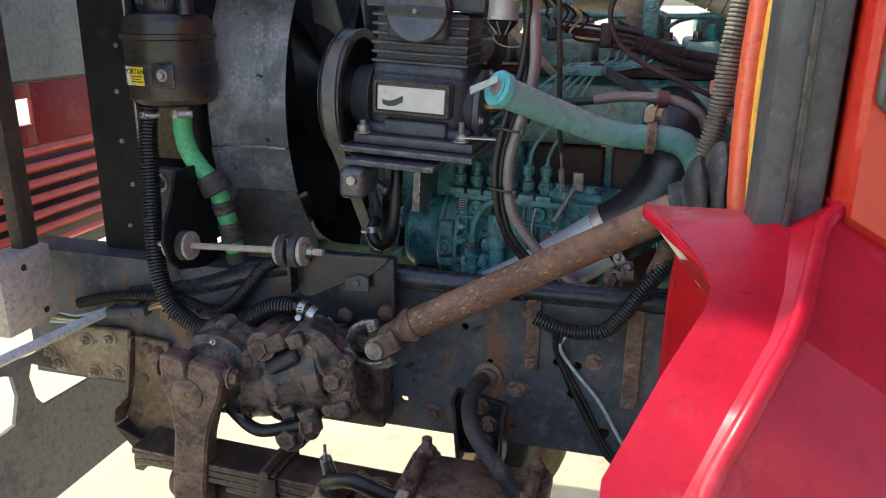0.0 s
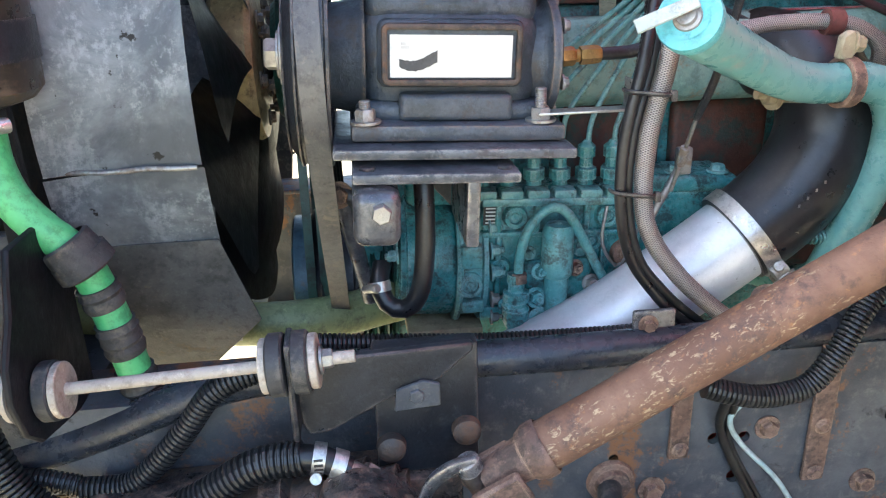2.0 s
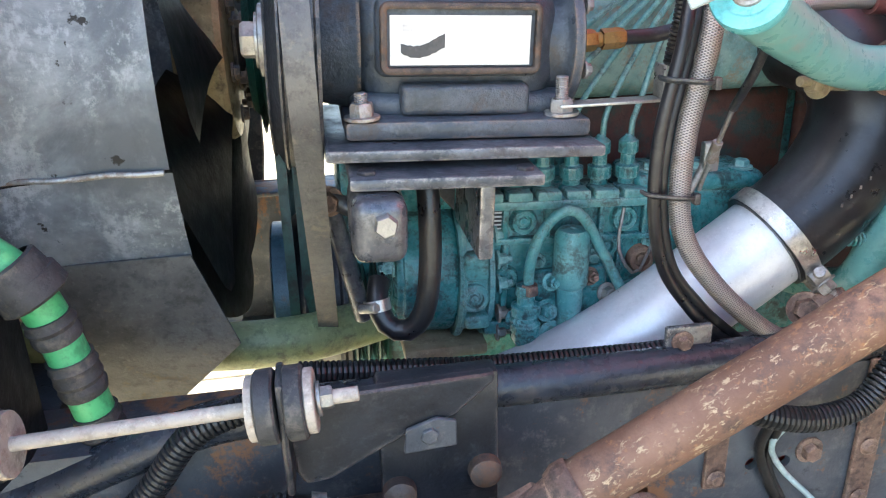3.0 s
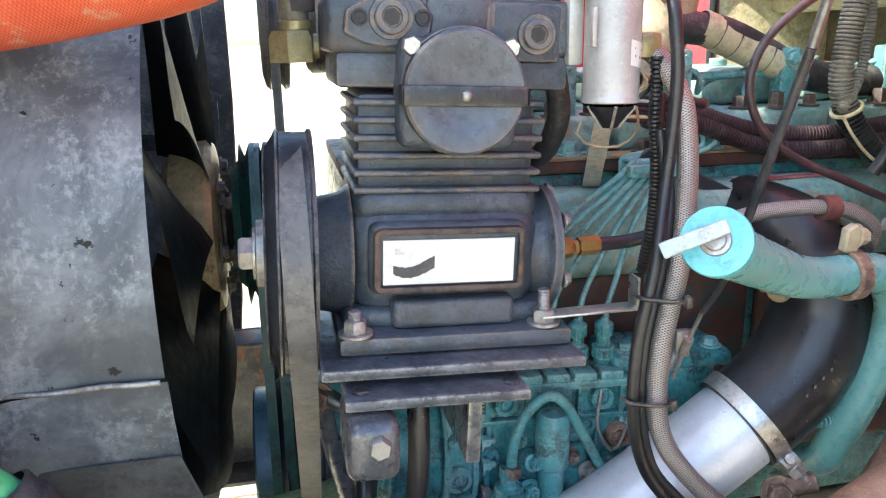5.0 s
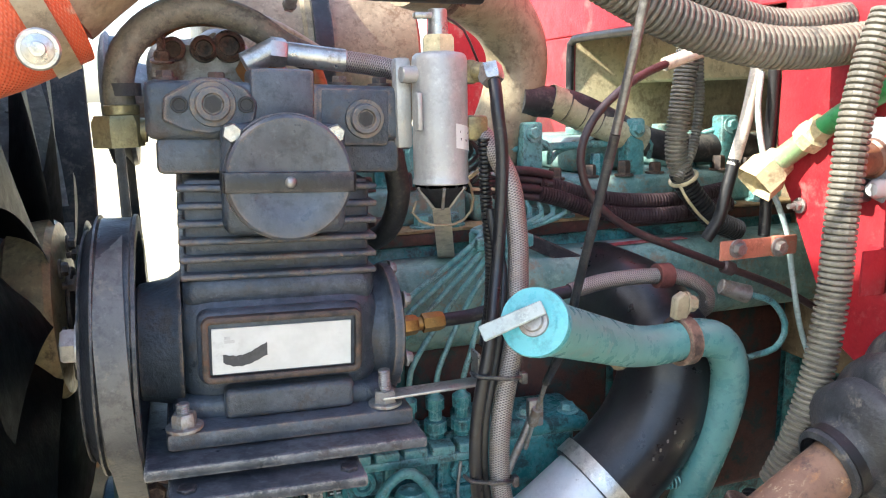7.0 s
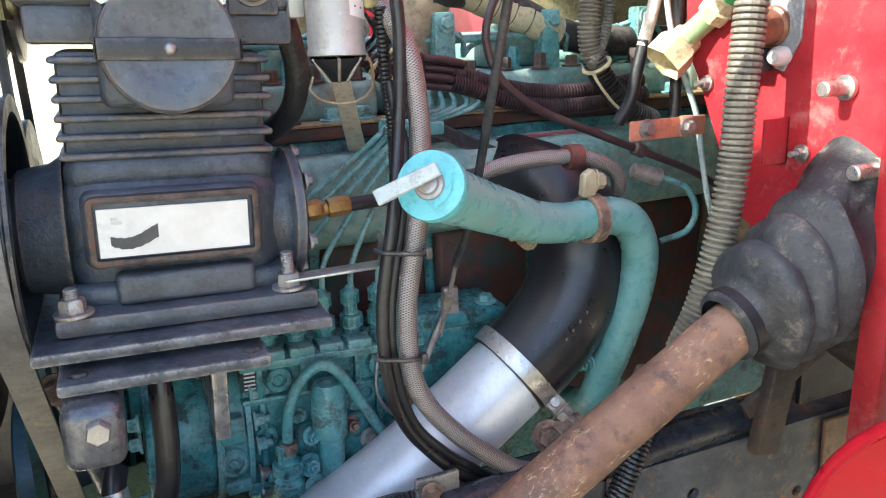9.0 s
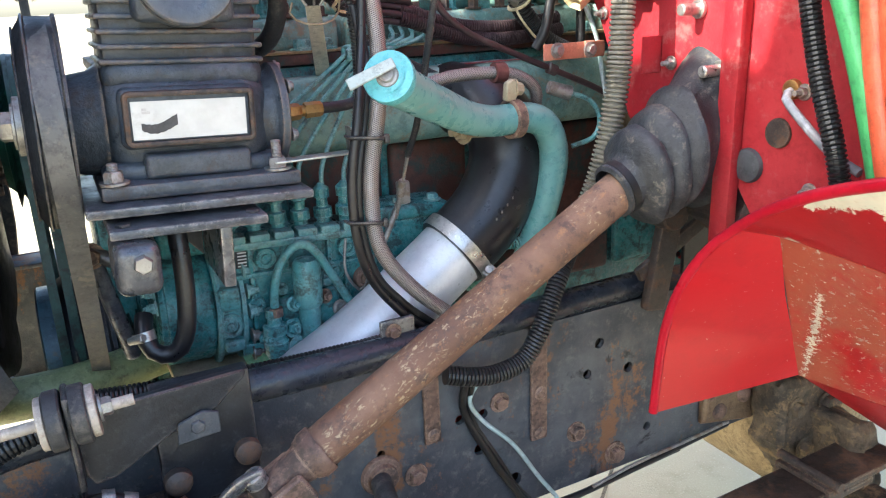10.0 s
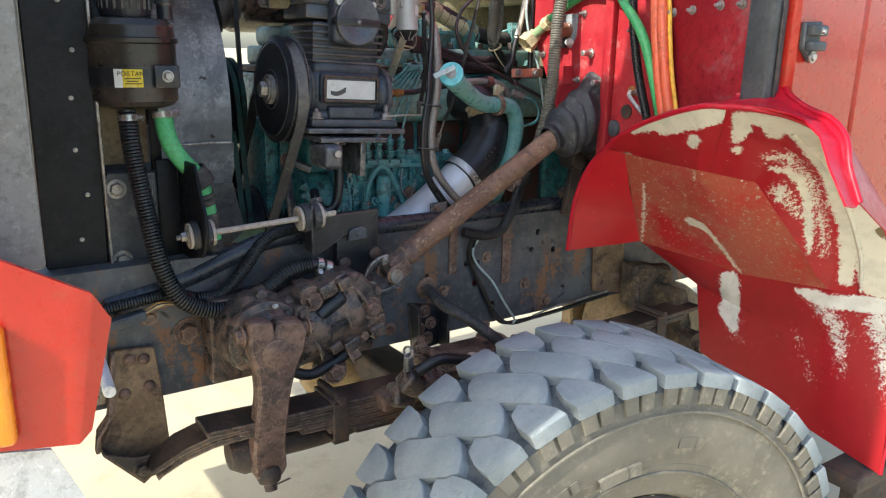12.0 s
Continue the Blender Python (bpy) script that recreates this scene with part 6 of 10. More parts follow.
for k in range(6):
    x = -0.372 + 0.0355 * k
    bm = bmesh.new()
    add_lathe(bm, ppt(x, 1.520, 1.298), (0, 0, 1), [(0, 0.0155), (0.012, 0.0155), (0.014, 0.0105), (0.020, 0.0105), (0.022, 0.0145), (0.036, 0.0145), (0.038, 0.009), (0.050, 0.0085), (0.052, 0.012), (0.066, 0.012), (0.070, 0.007), (0.074, 0.004), (0.074, 0)], 12)
    valve = part("delivery_valve", bm, TEAL, pump, "teal delivery valve", sharp=25)
    bm = add_box(bmesh.new(), (x - 0.015, 1.488, 1.298), (x + 0.015, 1.514, 1.312), 0.003, PT)
    part("valve_clamp", bm, TEALPALE, valve)
    c = Vector((-0.166 + 0.0105 * k, 1.525 + 0.004 * k, 1.556 - 0.003 * k))
    p0 = ppt(x, 1.520, 1.364)
    hose("fuel_pipe", [p0, p0 + Vector((0, 0, 0.022)), p0 + Vector((0.012, 0.006, 0.050)), c.lerp(p0, 0.45) + Vector((0, 0.012, 0.015)), c, c + Vector((0.012, 0.045, 0.004)), (-0.098 + 0.017 * k, 1.596, 1.566), (-0.088 + 0.017 * k, 1.620, 1.585), (-0.055 + 0.017 * k, 1.652, 1.594), (-0.02 + 0.017 * k, 1.68, 1.596)], 0.0036, TEALPALE, pump, "thin teal injector pipe", n=10)
bm = add_box(bmesh.new(), (-0.172, 1.508, 1.545), (-0.097, 1.522, 1.561), 0.003)
bm = add_box(bm, (-0.165, 1.552, 1.545), (-0.090, 1.560, 1.561), 0.003)
part("pipe_clamp", bm, TEALPALE, pump, "clamp comb on the injector pipes")
hose("feed_pipe", [(-0.330, 1.466, 1.195), (-0.329, 1.465, 1.230), (-0.320, 1.463, 1.266), (-0.302, 1.462, 1.291), (-0.283, 1.462, 1.299), (-0.264, 1.463, 1.285), (-0.239, 1.465, 1.240), (-0.214, 1.468, 1.192), (-0.19, 1.475, 1.15)], 0.0065, TEALPALE, pump, "teal feed pipe", n=12)
bm = bmesh.new()
add_lathe(bm, (-0.280, 1.468, 1.120), (0.02, 0, 1), [(0, 0), (0, 0.011), (0.020, 0.012), (0.034, 0.015), (0.060, 0.016), (0.080, 0.0165), (0.084, 0.0205), (0.090, 0.0215), (0.146, 0.0205), (0.153, 0.016), (0.154, 0.004), (0.150, 0.003), (0.15, 0)], 30)
part("hand_primer", bm, TEALPALE, pump, "teal hand primer")
bm = bmesh.new()
add_lathe(bm, (-0.334, 1.466, 1.128), (0.02, 0, 1), [(0, 0), (0, 0.012), (0.012, 0.018), (0.030, 0.0185), (0.034, 0.0145), (0.040, 0.0145), (0.042, 0.018), (0.054, 0.018), (0.056, 0.011), (0.066, 0.0105), (0.068, 0.013), (0.080, 0.0125), (0.082, 0.007), (0.084, 0)], 14)
part("pipe_union", bm, TEAL, pump, "teal pipe union", sharp=25)
bm = add_bolt(bmesh.new(), (-0.330, 1.462, 1.198), (0, 0, 1), 0.0115, 0.012, washer=False)
part("union_nut", bm, RUSTY, pump, "worn coppery nut")
for x, y, z, r, mt in ((-0.306, 1.470, 1.170, 0.010, TEAL), (-0.300, 1.466, 1.137, 0.013, TEALPALE), (-0.268, 1.466, 1.132, 0.010, ZINC), (-0.313, 1.468, 1.115, 0.012, ZINC), (-0.245, 1.472, 1.150, 0.009, RUSTY), (-0.228, 1.476, 1.182, 0.009, STEEL), (-0.250, 1.480, 1.205, 0.008, RUSTY), (-0.300, 1.475, 1.205, 0.008, TEAL), (-0.345, 1.475, 1.160, 0.008, TEAL)):
    bm = bmesh.new()
    add_bolt(bm, (x, y, z), (0.1, -1, 0.25), r, 0.012, stub=0.007, turn=x * 40)
    part("union", bm, mt, pump)
bm = add_box(bmesh.new(), (-0.318, 1.480, 1.14), (-0.225, 1.50, 1.215), 0.008, seg=3)
part("lift_pump", bm, TEAL, pump, "teal lift pump body")
bm = add_box(bmesh.new(), (-0.372, 1.4995, 1.262), (-0.348, 1.5005, 1.290), 0, PT)
tagp = part("type_plate", bm, INK, pump, "small black type plate")
for k in range(5):
    bm = add_box(bmesh.new(), (-0.369, 1.4985, 1.2645 + 0.005 * k), (-0.352 - 0.004 * (k % 2), 1.4990, 1.2665 + 0.005 * k), 0, PT)
    part("print_bar", bm, WHITELABEL, tagp)
bm = bmesh.new()
add_rod(bm, (-0.118, 1.455, 1.36), (-0.165, 1.452, 1.27), 0.005)
add_box(bm, (-0.132, 1.448, 1.335), (-0.112, 1.46, 1.37), 0.003)
part("stop_lever", bm, STEEL, pump, "steel lever")

arms = thing("belt_tensioner", (-0.50, 1.44, 1.20), "dark steel tensioner struts below the compressor", "bracket")
for p, q, r in (((-0.56, 1.46, 1.34), (-0.50, 1.44, 1.31), 0.010), ((-0.555, 1.47, 1.33), (-0.525, 1.50, 1.17), 0.011)):
    bm = add_rod(bmesh.new(), p, q, r, n=14)
    part("strut", bm, MOUNT, arms)
bm = add_bolt(bmesh.new(), (-0.556, 1.455, 1.335), (0, -1, 0), 0.012, 0.010)
part("pivot_bolt", bm, RUSTY, arms)

# ---------------------------------------------------------------- radiator, shroud, tank
rad = thing("radiator", (-1.02, 1.75, 1.13), "black radiator with a bolted side frame", "radiator")
bm = add_box(bmesh.new(), (-1.05, 1.40, 1.13), (-0.98, 2.20, 2.1), 0.004)
part("core", bm, CORE, rad)
bm = bmesh.new()
add_prism(bm, [(-1.105, 1.342, 2.1), (-1.115, 1.342, 1.17), (-1.065, 1.342, 1.12), (-1.0, 1.342, 1.13), (-0.985, 1.342, 1.68), (-0.98, 1.342, 2.1)], (0, 0.030, 0), 0.003)
col = part("side_frame", bm, MATTBLACK, rad, "black upright side frame")
bm = add_box(bmesh.new(), (-0.997, 1.332, 1.14), (-0.991, 1.343, 2.1), 0.002)
part("frame_edge", bm, STEEL, col, "bright worn edge")
for z in (1.22, 1.31, 1.40, 1.50, 1.59, 1.68):
    bm = bmesh.new()
    add_bolt(bm, (-1.035 + 0.01 * math.sin(z * 40), 1.342, z), (0, -1, 0), 0.0032, 0.003)
    part("frame_bolt", bm, STEEL, col)
bm = bmesh.new()
add_prism(bm, [(-1.000, 1.352, 1.105), (-1.000, 1.352, 1.325), (-0.985, 1.352, 1.350), (-0.885, 1.352, 1.346), (-0.874, 1.352, 1.330), (-0.874, 1.352, 1.105)], (0, 0.012, 0), 0.004)
low = part("mount_panel", bm, worn("dull_slate_sheet", (0.050, 0.056, 0.066), (0.090, 0.098, 0.108), (0.16, 0.16, 0.155), 0.30, 0.4, big=12, dirt_scale=24), rad, "dark grey mounting panel with two large bolts")
for z in (1.315, 1.165):
    bm = bmesh.new()
    add_bolt(bm, (-0.970, 1.352, z), (0, -1, 0), 0.014, 0.010)
    part("mount_bolt", bm, STEEL, low)
bm = add_box(bmesh.new(), (-0.893, 1.36, 1.10), (-0.872, 1.375, 2.1), 0.003)
part("shroud_frame", bm, MATTBLACK, rad, "black upright strip")
bm = add_box(bmesh.new(), (-0.99, 1.385, 1.36), (-0.893, 1.392, 1.52), 0.003)
part("backing", bm, BROWNPANEL, rad, "brown backing sheet")

# Added dark sheet that hides the bright yard behind the fan.
bm = add_prism(bmesh.new(), [(-1.05, 2.24, 0.98), (-0.70, 2.24, 0.98), (-0.675, 2.24, 1.2), (-0.66, 2.24, 1.6), (-0.66, 2.24, 2.1), (-1.05, 2.24, 2.1)], (0, 0.02, 0), 0.003)
part("added_backdrop", bm, RUBBERDUST, rad, "dark sheet added on the far side to close off the bright yard")
shroud = thing("fan_shroud", (-0.79, FY, 1.06), "mottled grey sheet metal fan shroud with a seam", "shroud")


def shroud_sheet(a0, a1, n, x0, x1, r):
    bm = bmesh.new()
    rows = []
    for k in range(n + 1):
        a = a0 + (a1 - a0) * k / n
        rows.append([bm.verts.new((x, FY - rr * math.cos(a), FZ + rr * math.sin(a))) for x, rr in ((x0, r + 0.015), (x0 + 0.03, r + 0.006), ((x0 + x1) / 2, r), (x1, r))])
    for a, b in zip(rows, rows[1:]):
        for j in range(3):
            bm.faces.new((a[j], a[j + 1], b[j + 1], b[j]))
    bmesh.ops.solidify(bm, geom=bm.faces[:], thickness=0.003)
    return bm


SEAM = -0.16
part("upper_sheet", shroud_sheet(SEAM, 2.9, 48, -0.868, -0.703, 0.392), SHROUD, shroud, "mottled grey upper sheet", sharp=60)
part("lower_sheet", shroud_sheet(-3.3, SEAM - 0.004, 48, -0.868, -0.700, 0.396), SHROUD, shroud, "mottled grey lower sheet", sharp=60)
hose("seam_bead", [(-0.862 + 0.155 * k / 6, FY - 0.397 * math.cos(SEAM) - 0.001, FZ + 0.397 * math.sin(SEAM) + 0.001 * math.sin(k * 2)) for k in range(7)], 0.003, STEEL, shroud, "pale weld bead", n=8)
bm = add_box(bmesh.new(), (-0.98, 1.388, 1.10), (-0.869, 2.2, 1.12), 0.003)
part("bottom_closure", bm, BLACK, shroud)
# The skirt is a darker sheet than the ring above it.
patch("skirt", [[(-0.868, 1.4345, 1.296), (-0.79, 1.4345, 1.296), (-0.7005, 1.4345, 1.296)], [(-0.868, 1.462, 1.20), (-0.78, 1.462, 1.185), (-0.667, 1.462, 1.174)], [(-0.868, 1.53, 1.02), (-0.85, 1.53, 1.02), (-0.815, 1.53, 1.02)]], DARKSHEET, shroud, "dark sheet skirt below the ring", thick=0.003)
low_hose = thing("lower_coolant_pipe", (-0.70, 1.56, 1.09), "yellow-green painted coolant pipe below the fan", "pipe")
hose("pipe", [(-0.95, 1.60, 1.13), (-0.80, 1.57, 1.122), (-0.62, 1.56, 1.117), (-0.48, 1.62, 1.11)], 0.031, GREENPIPE, low_hose, n=22)
clamp("clamp", (-0.71, 1.564, 1.119), (1, -0.05, 0), 0.0315, low_hose, screw=(0, -1, 0.3))

tank = thing("expansion_tank", (-0.917, 1.355, 1.475), "brown-black plastic expansion tank with a yellow label", "coolant tank")
TX, TY = -0.917, 1.356
bm = bmesh.new()
add_lathe(bm, (TX, TY, 1.478), (0, 0, 1), [(0, 0), (0, 0.055), (0.006, 0.074), (0.016, 0.083), (0.055, 0.0845), (0.125, 0.0845), (0.128, 0.090), (0.136, 0.090), (0.138, 0.0845), (0.160, 0.082), (0.172, 0.072), (0.176, 0.045), (0.178, 0)], 56)
part("tank_body", bm, DARKPLASTIC, tank, sharp=30)
bm = bmesh.new()
add_lathe(bm, (TX - 0.005, TY, 1.654), (0, 0, 1), [(0, 0.046), (0.01, 0.048), (0.075, 0.048), (0.08, 0.044), (0.08, 0)], 40)
fcap = part("filler_cap", bm, BLACK, tank, "ribbed black cap")
for k in range(20):
    a = k * math.pi / 10
    bm = bmesh.new()
    add_box(bm, (TX - 0.005 + 0.047 * math.cos(a) - 0.003, TY + 0.047 * math.sin(a) - 0.003, 1.668), (TX - 0.005 + 0.047 * math.cos(a) + 0.003, TY + 0.047 * math.sin(a) + 0.003, 1.728), 0.001)
    part("rib", bm, BLACK, fcap)
bm = bmesh.new()
add_rod(bm, (TX + 0.062, TY - 0.03, 1.65), (TX + 0.062, TY - 0.03, 1.69), 0.015)
add_rod(bm, (TX + 0.062, TY - 0.03, 1.68), (TX + 0.062, TY - 0.03, 1.69), 0.019)
part("bleed_stub", bm, BLACK, tank)
bm = bmesh.new()
add_lathe(bm, (TX, TY, 1.522), (0, 0, 1), [(0, 0.0852), (0.0, 0.0868), (0.038, 0.0868), (0.038, 0.0852)], 56)
part("band", bm, BLACK, tank, "black steel band")
bm = add_box(bmesh.new(), (-0.898, 1.262, 1.520), (-0.850, 1.268, 1.564), 0.004)
ear = part("band_ear", bm, BLACK, tank)
bm = bmesh.new()
add_bolt(bm, (-0.874, 1.262, 1.543), (0, -1, 0), 0.008, 0.007)
part("band_bolt", bm, STEEL, ear)


def on_tank(a, z, r=0.0875):
    return Vector((TX + r * math.sin(a), TY - r * math.cos(a), z))


def tank_label(name, a0, a1, z0, z1, material, parent, r=0.0875, label=""):
    bm = bmesh.new()
    rows = [[bm.verts.new(on_tank(a0 + (a1 - a0) * k / 10, z, r)) for z in (z0, z1)] for k in range(11)]
    for a, b in zip(rows, rows[1:]):
        bm.faces.new((a[0], b[0], b[1], a[1]))
    return part(name, bm, material, parent, label)


lab = tank_label("label", -0.62, -0.02, 1.522, 1.556, YELLOW, tank, 0.0876, "worn yellow warning label")
tank_label("label_worn_end", -0.62, -0.44, 1.5215, 1.5565, WHITELABEL, lab, 0.0879)
font = bpy.data.curves.new("label_text", "FONT")
font.body, font.size, font.align_x, font.extrude = "PORTANT", 0.0125, "CENTER", 0.0002
font.materials.append(INK)
txt = new("label_text", font)
txt.parent = lab
am = -0.22
txt.matrix_local = Matrix.Translation(on_tank(am, 1.5435, 0.0886) - BASE[tank]) @ Matrix.Rotation(am, 4, "Z") @ Matrix.Rotation(radians(90), 4, "X")
for k, (a0, a1) in enumerate(((-0.40, -0.06), (-0.36, -0.12), (-0.40, -0.05))):
    tank_label("print_bar", a0, a1, 1.5375 - 0.0048 * k, 1.5395 - 0.0048 * k, INK, lab, 0.0879)


ret = thing("return_hose", (-0.75, 1.22, 1.05), "thick black corrugated hose looping to the steering box", "hose")
PH = [(-0.945, 1.31, 1.475), (-0.945, 1.295, 1.41), (-0.938, 1.28, 1.33), (-0.93, 1.262, 1.25), (-0.918, 1.245, 1.17), (-0.892, 1.235, 1.105), (-0.845, 1.228, 1.070), (-0.785, 1.222, 1.063), (-0.717, 1.218, 1.091), (-0.655, 1.215, 1.128), (-0.605, 1.212, 1.136)]
link("corrugated_hose", ribbed(PH, 0.0185, 0.0066, 0.0028), CORRUGATED, ret, sharp=20)
hose("hose_end", [(-0.610, 1.212, 1.137), (-0.585, 1.21, 1.133), (-0.560, 1.207, 1.120)], 0.0135, HOSESHINE, ret)
band = clamp("clamp", (-0.589, 1.2105, 1.1345), (1, -0.05, -0.22), 0.0142, ret, width=0.013, screw=(0.1, -0.5, -1))
# Black strips on the band stand in for the shade in its slots.
for k in range(4):
    a = -0.5 + 0.32 * k
    bm = add_box(bmesh.new(), (-0.0045, -0.0003, -0.0012), (0.0045, 0.0003, 0.0012), 0, Matrix.Translation((-0.589, 1.2105 - 0.0162 * math.cos(a), 1.1345 + 0.0162 * math.sin(a))) @ Matrix.Rotation(-a, 4, "X"))
    part("slot", bm, INK, band)
clamp("clamp", (-0.570, 1.208, 1.126), (1, -0.1, -0.4), 0.0138, ret, width=0.014, screw=(0, -0.5, -1))
clamp("clamp", (-0.945, 1.305, 1.462), (0, 0.1, 1), 0.016, ret, screw=(1, -1, 0))
bm = bmesh.new()
add_rod(bm, (-0.563, 1.207, 1.122), (-0.535, 1.203, 1.102), 0.011)
add_bolt(bm, (-0.548, 1.205, 1.112), (0.75, -0.1, -0.55), 0.017, 0.014, washer=False)
add_bolt(bm, (-0.532, 1.20, 1.098), (0.2, -0.4, -1), 0.014, 0.012, washer=False)
part("elbow_fitting", bm, STEEL, ret, "steel elbow fitting")

cool = thing("coolant_hose", (-0.82, 1.30, 1.14), "bright green coolant hose in a torn black sleeve", "hose")
GP = [(-0.876, 1.315, 1.472), (-0.873, 1.308, 1.43), (-0.862, 1.305, 1.395), (-0.842, 1.305, 1.365), (-0.822, 1.308, 1.342), (-0.808, 1.312, 1.31), (-0.797, 1.316, 1.26), (-0.788, 1.32, 1.20), (-0.780, 1.325, 1.14), (-0.778, 1.33, 1.08)]
hose("hose", GP, 0.0185, GREENHOSE, cool, n=18)
bm = bmesh.new()
for k, (c, d, r) in enumerate((((-0.820, 1.308, 1.340), (0.4, 0.05, -0.7), 0.027), ((-0.812, 1.311, 1.325), (0.4, 0.05, -0.8), 0.030))):
    add_lathe(bm, c, d, [(-0.012, r - 0.004), (-0.010, r), (0.008, r + 0.001), (0.011, r - 0.003)], 24)
part("torn_collar", bm, SLEEVE, cool, "torn rubber collar")
for k, (i0, i1) in enumerate(((5.25, 5.75), (6.1, 6.75), (7.1, 7.75), (8.0, 8.7))):
    def at(f):
        i = int(f)
        return Vector(GP[i]).lerp(Vector(GP[min(i + 1, 9)]), f - i)
    me = swept([at(i0), at((i0 + i1) / 2), at(i1)], lambda s: 0.0215 + 0.0012 * math.sin(s * 900), 18, 0.004)
    link("sleeve", me, SLEEVE, cool, "torn black sleeve")
clamp("clamp", (-0.876, 1.313, 1.466), (0.05, -0.1, -1), 0.019, cool, screw=(1, -1, 0), size=1.2)

# ---------------------------------------------------------------- tie rod with bushes
tie = thing("tie_rod", (-0.71, 1.217, 1.20), "pale steel stay rod between two rubber bushes", "rod")
bm = bmesh.new()
add_rod(bm, (-0.855, 1.220, 1.231), (-0.545, 1.212, 1.247), 0.0062, n=14)
RODPALE = worn("pale_rod", (0.36, 0.31, 0.26), (0.48, 0.42, 0.35), (0.22, 0.15, 0.11), 0.32, 0.5)
part("rod", bm, RODPALE, tie)
for x0, x1, r, mt in ((-0.868, -0.862, 0.026, STEEL), (-0.862, -0.848, 0.029, RUBBERDUST), (-0.838, -0.824, 0.029, RUBBERDUST), (-0.824, -0.817, 0.027, ZINC), (-0.634, -0.627, 0.027, ZINC), (-0.627, -0.611, 0.031, RUBBERDUST), (-0.604, -0.588, 0.031, RUBBERDUST), (-0.588, -0.580, 0.027, STEEL)):
    bm = bmesh.new()
    p, q = Vector((x0, 1.220 - (x0 + 0.855) * 0.026, 1.231 + (x0 + 0.855) * 0.052)), Vector((x1, 1.220 - (x1 + 0.855) * 0.026, 1.231 + (x1 + 0.855) * 0.052))
    add_rod(bm, p, q, r, n=28, round_off=0.12)
    part("bush" if mt == RUBBERDUST else "washer", bm, mt if mt == RUBBERDUST else RODPALE, tie)
bm = bmesh.new()
add_bolt(bm, (-0.579, 1.213, 1.2455), (1, 0, 0.05), 0.010, 0.010, stub=0.014)
part("nut", bm, STEEL, tie)
bm = add_bolt(bmesh.new(), (-0.869, 1.220, 1.2305), (-1, 0, -0.05), 0.010, 0.010, stub=0.010)
part("nut", bm, STEEL, tie)
lug = thing("shroud_bracket", (-0.843, 1.25, 1.19), "black upright bracket holding the stay rod", "bracket")
bm = bmesh.new()
add_prism(bm, [(-0.8475, y, z) for y, z in ((1.205, 1.186), (1.345, 1.150), (1.345, 1.372), (1.225, 1.374), (1.213, 1.350), (1.200, 1.318), (1.172, 1.282), (1.165, 1.250), (1.178, 1.210))], (0.007, 0, 0), 0.002)
part("plate", bm, MATTBLACK, lug)
bm = add_box(bmesh.new(), (-0.892, 1.335, 1.15), (-0.849, 1.35, 1.372), 0.004)
part("back_plate", bm, MATTBLACK, lug)
brk = thing("stay_bracket", (-0.5, 1.235, 1.13), "black folded bracket on the rail", "bracket")
bm = bmesh.new()
add_prism(bm, [(-0.611, 1.225, 1.27), (-0.603, 1.225, 1.165), (-0.596, 1.225, 1.152), (-0.575, 1.225, 1.154), (-0.508, 1.225, 1.190), (-0.463, 1.225, 1.205), (-0.428, 1.225, 1.235), (-0.428, 1.225, 1.243), (-0.57, 1.225, 1.238)], (0, 0.012, 0), 0.002)
add_box(bm, (-0.6105, 1.195, 1.165), (-0.6035, 1.236, 1.272), 0.003)
part("arm", bm, BLACK, brk)
bm = add_box(bmesh.new(), (-0.53, 1.238, 1.085), (-0.421, 1.262, 1.237), 0.004)
part("web", bm, BLACK, brk, "black upright plate")
bm = bmesh.new()
add_prism(bm, [(-0.510, 1.224, 1.175), (-0.463, 1.224, 1.178), (-0.463, 1.224, 1.203), (-0.480, 1.224, 1.208), (-0.507, 1.224, 1.199)], (0, -0.005, 0), 0.001)
add_bolt(bm, (-0.487, 1.219, 1.192), (0, -1, 0), 0.008, 0.004, washer=False)
part("tab", bm, FRAME, brk)
for x, z in ((-0.435, 1.135), (-0.515, 1.122)):
    bm = bmesh.new()
    add_lathe(bm, (x, 1.238, z), (0, -1, 0), [(0, 0.016), (0.010, 0.015), (0.014, 0.010), (0.015, 0)], 24)
    part("round_bolt", bm, RUSTDARK, brk)

# ---------------------------------------------------------------- pipes and hoses on the rail
pipe = thing("rail_pipe", (-0.45, 1.30, 1.165), "smooth blue-black pipe along the rail", "pipe")
hose("pipe", [(-1.02, 1.300, 1.085), (-0.86, 1.300, 1.120), (-0.75, 1.298, 1.158), (-0.66, 1.295, 1.183), (-0.5, 1.295, 1.186), (-0.25, 1.30, 1.180), (0.25, 1.31, 1.182)], 0.021, worn("blue_black_pipe", (0.020, 0.025, 0.034), (0.032, 0.038, 0.05), (0.07, 0.065, 0.06), 0.3, 0.28), pipe, n=18)
def corr_thing(name, pts, r, pitch, depth, label, mat=None, at=None):
    return spline_thing(name, ribbed(pts, r, pitch, depth), mat or CORRUGATED, label, "hose", at or pts[len(pts) // 2], sharp=20)


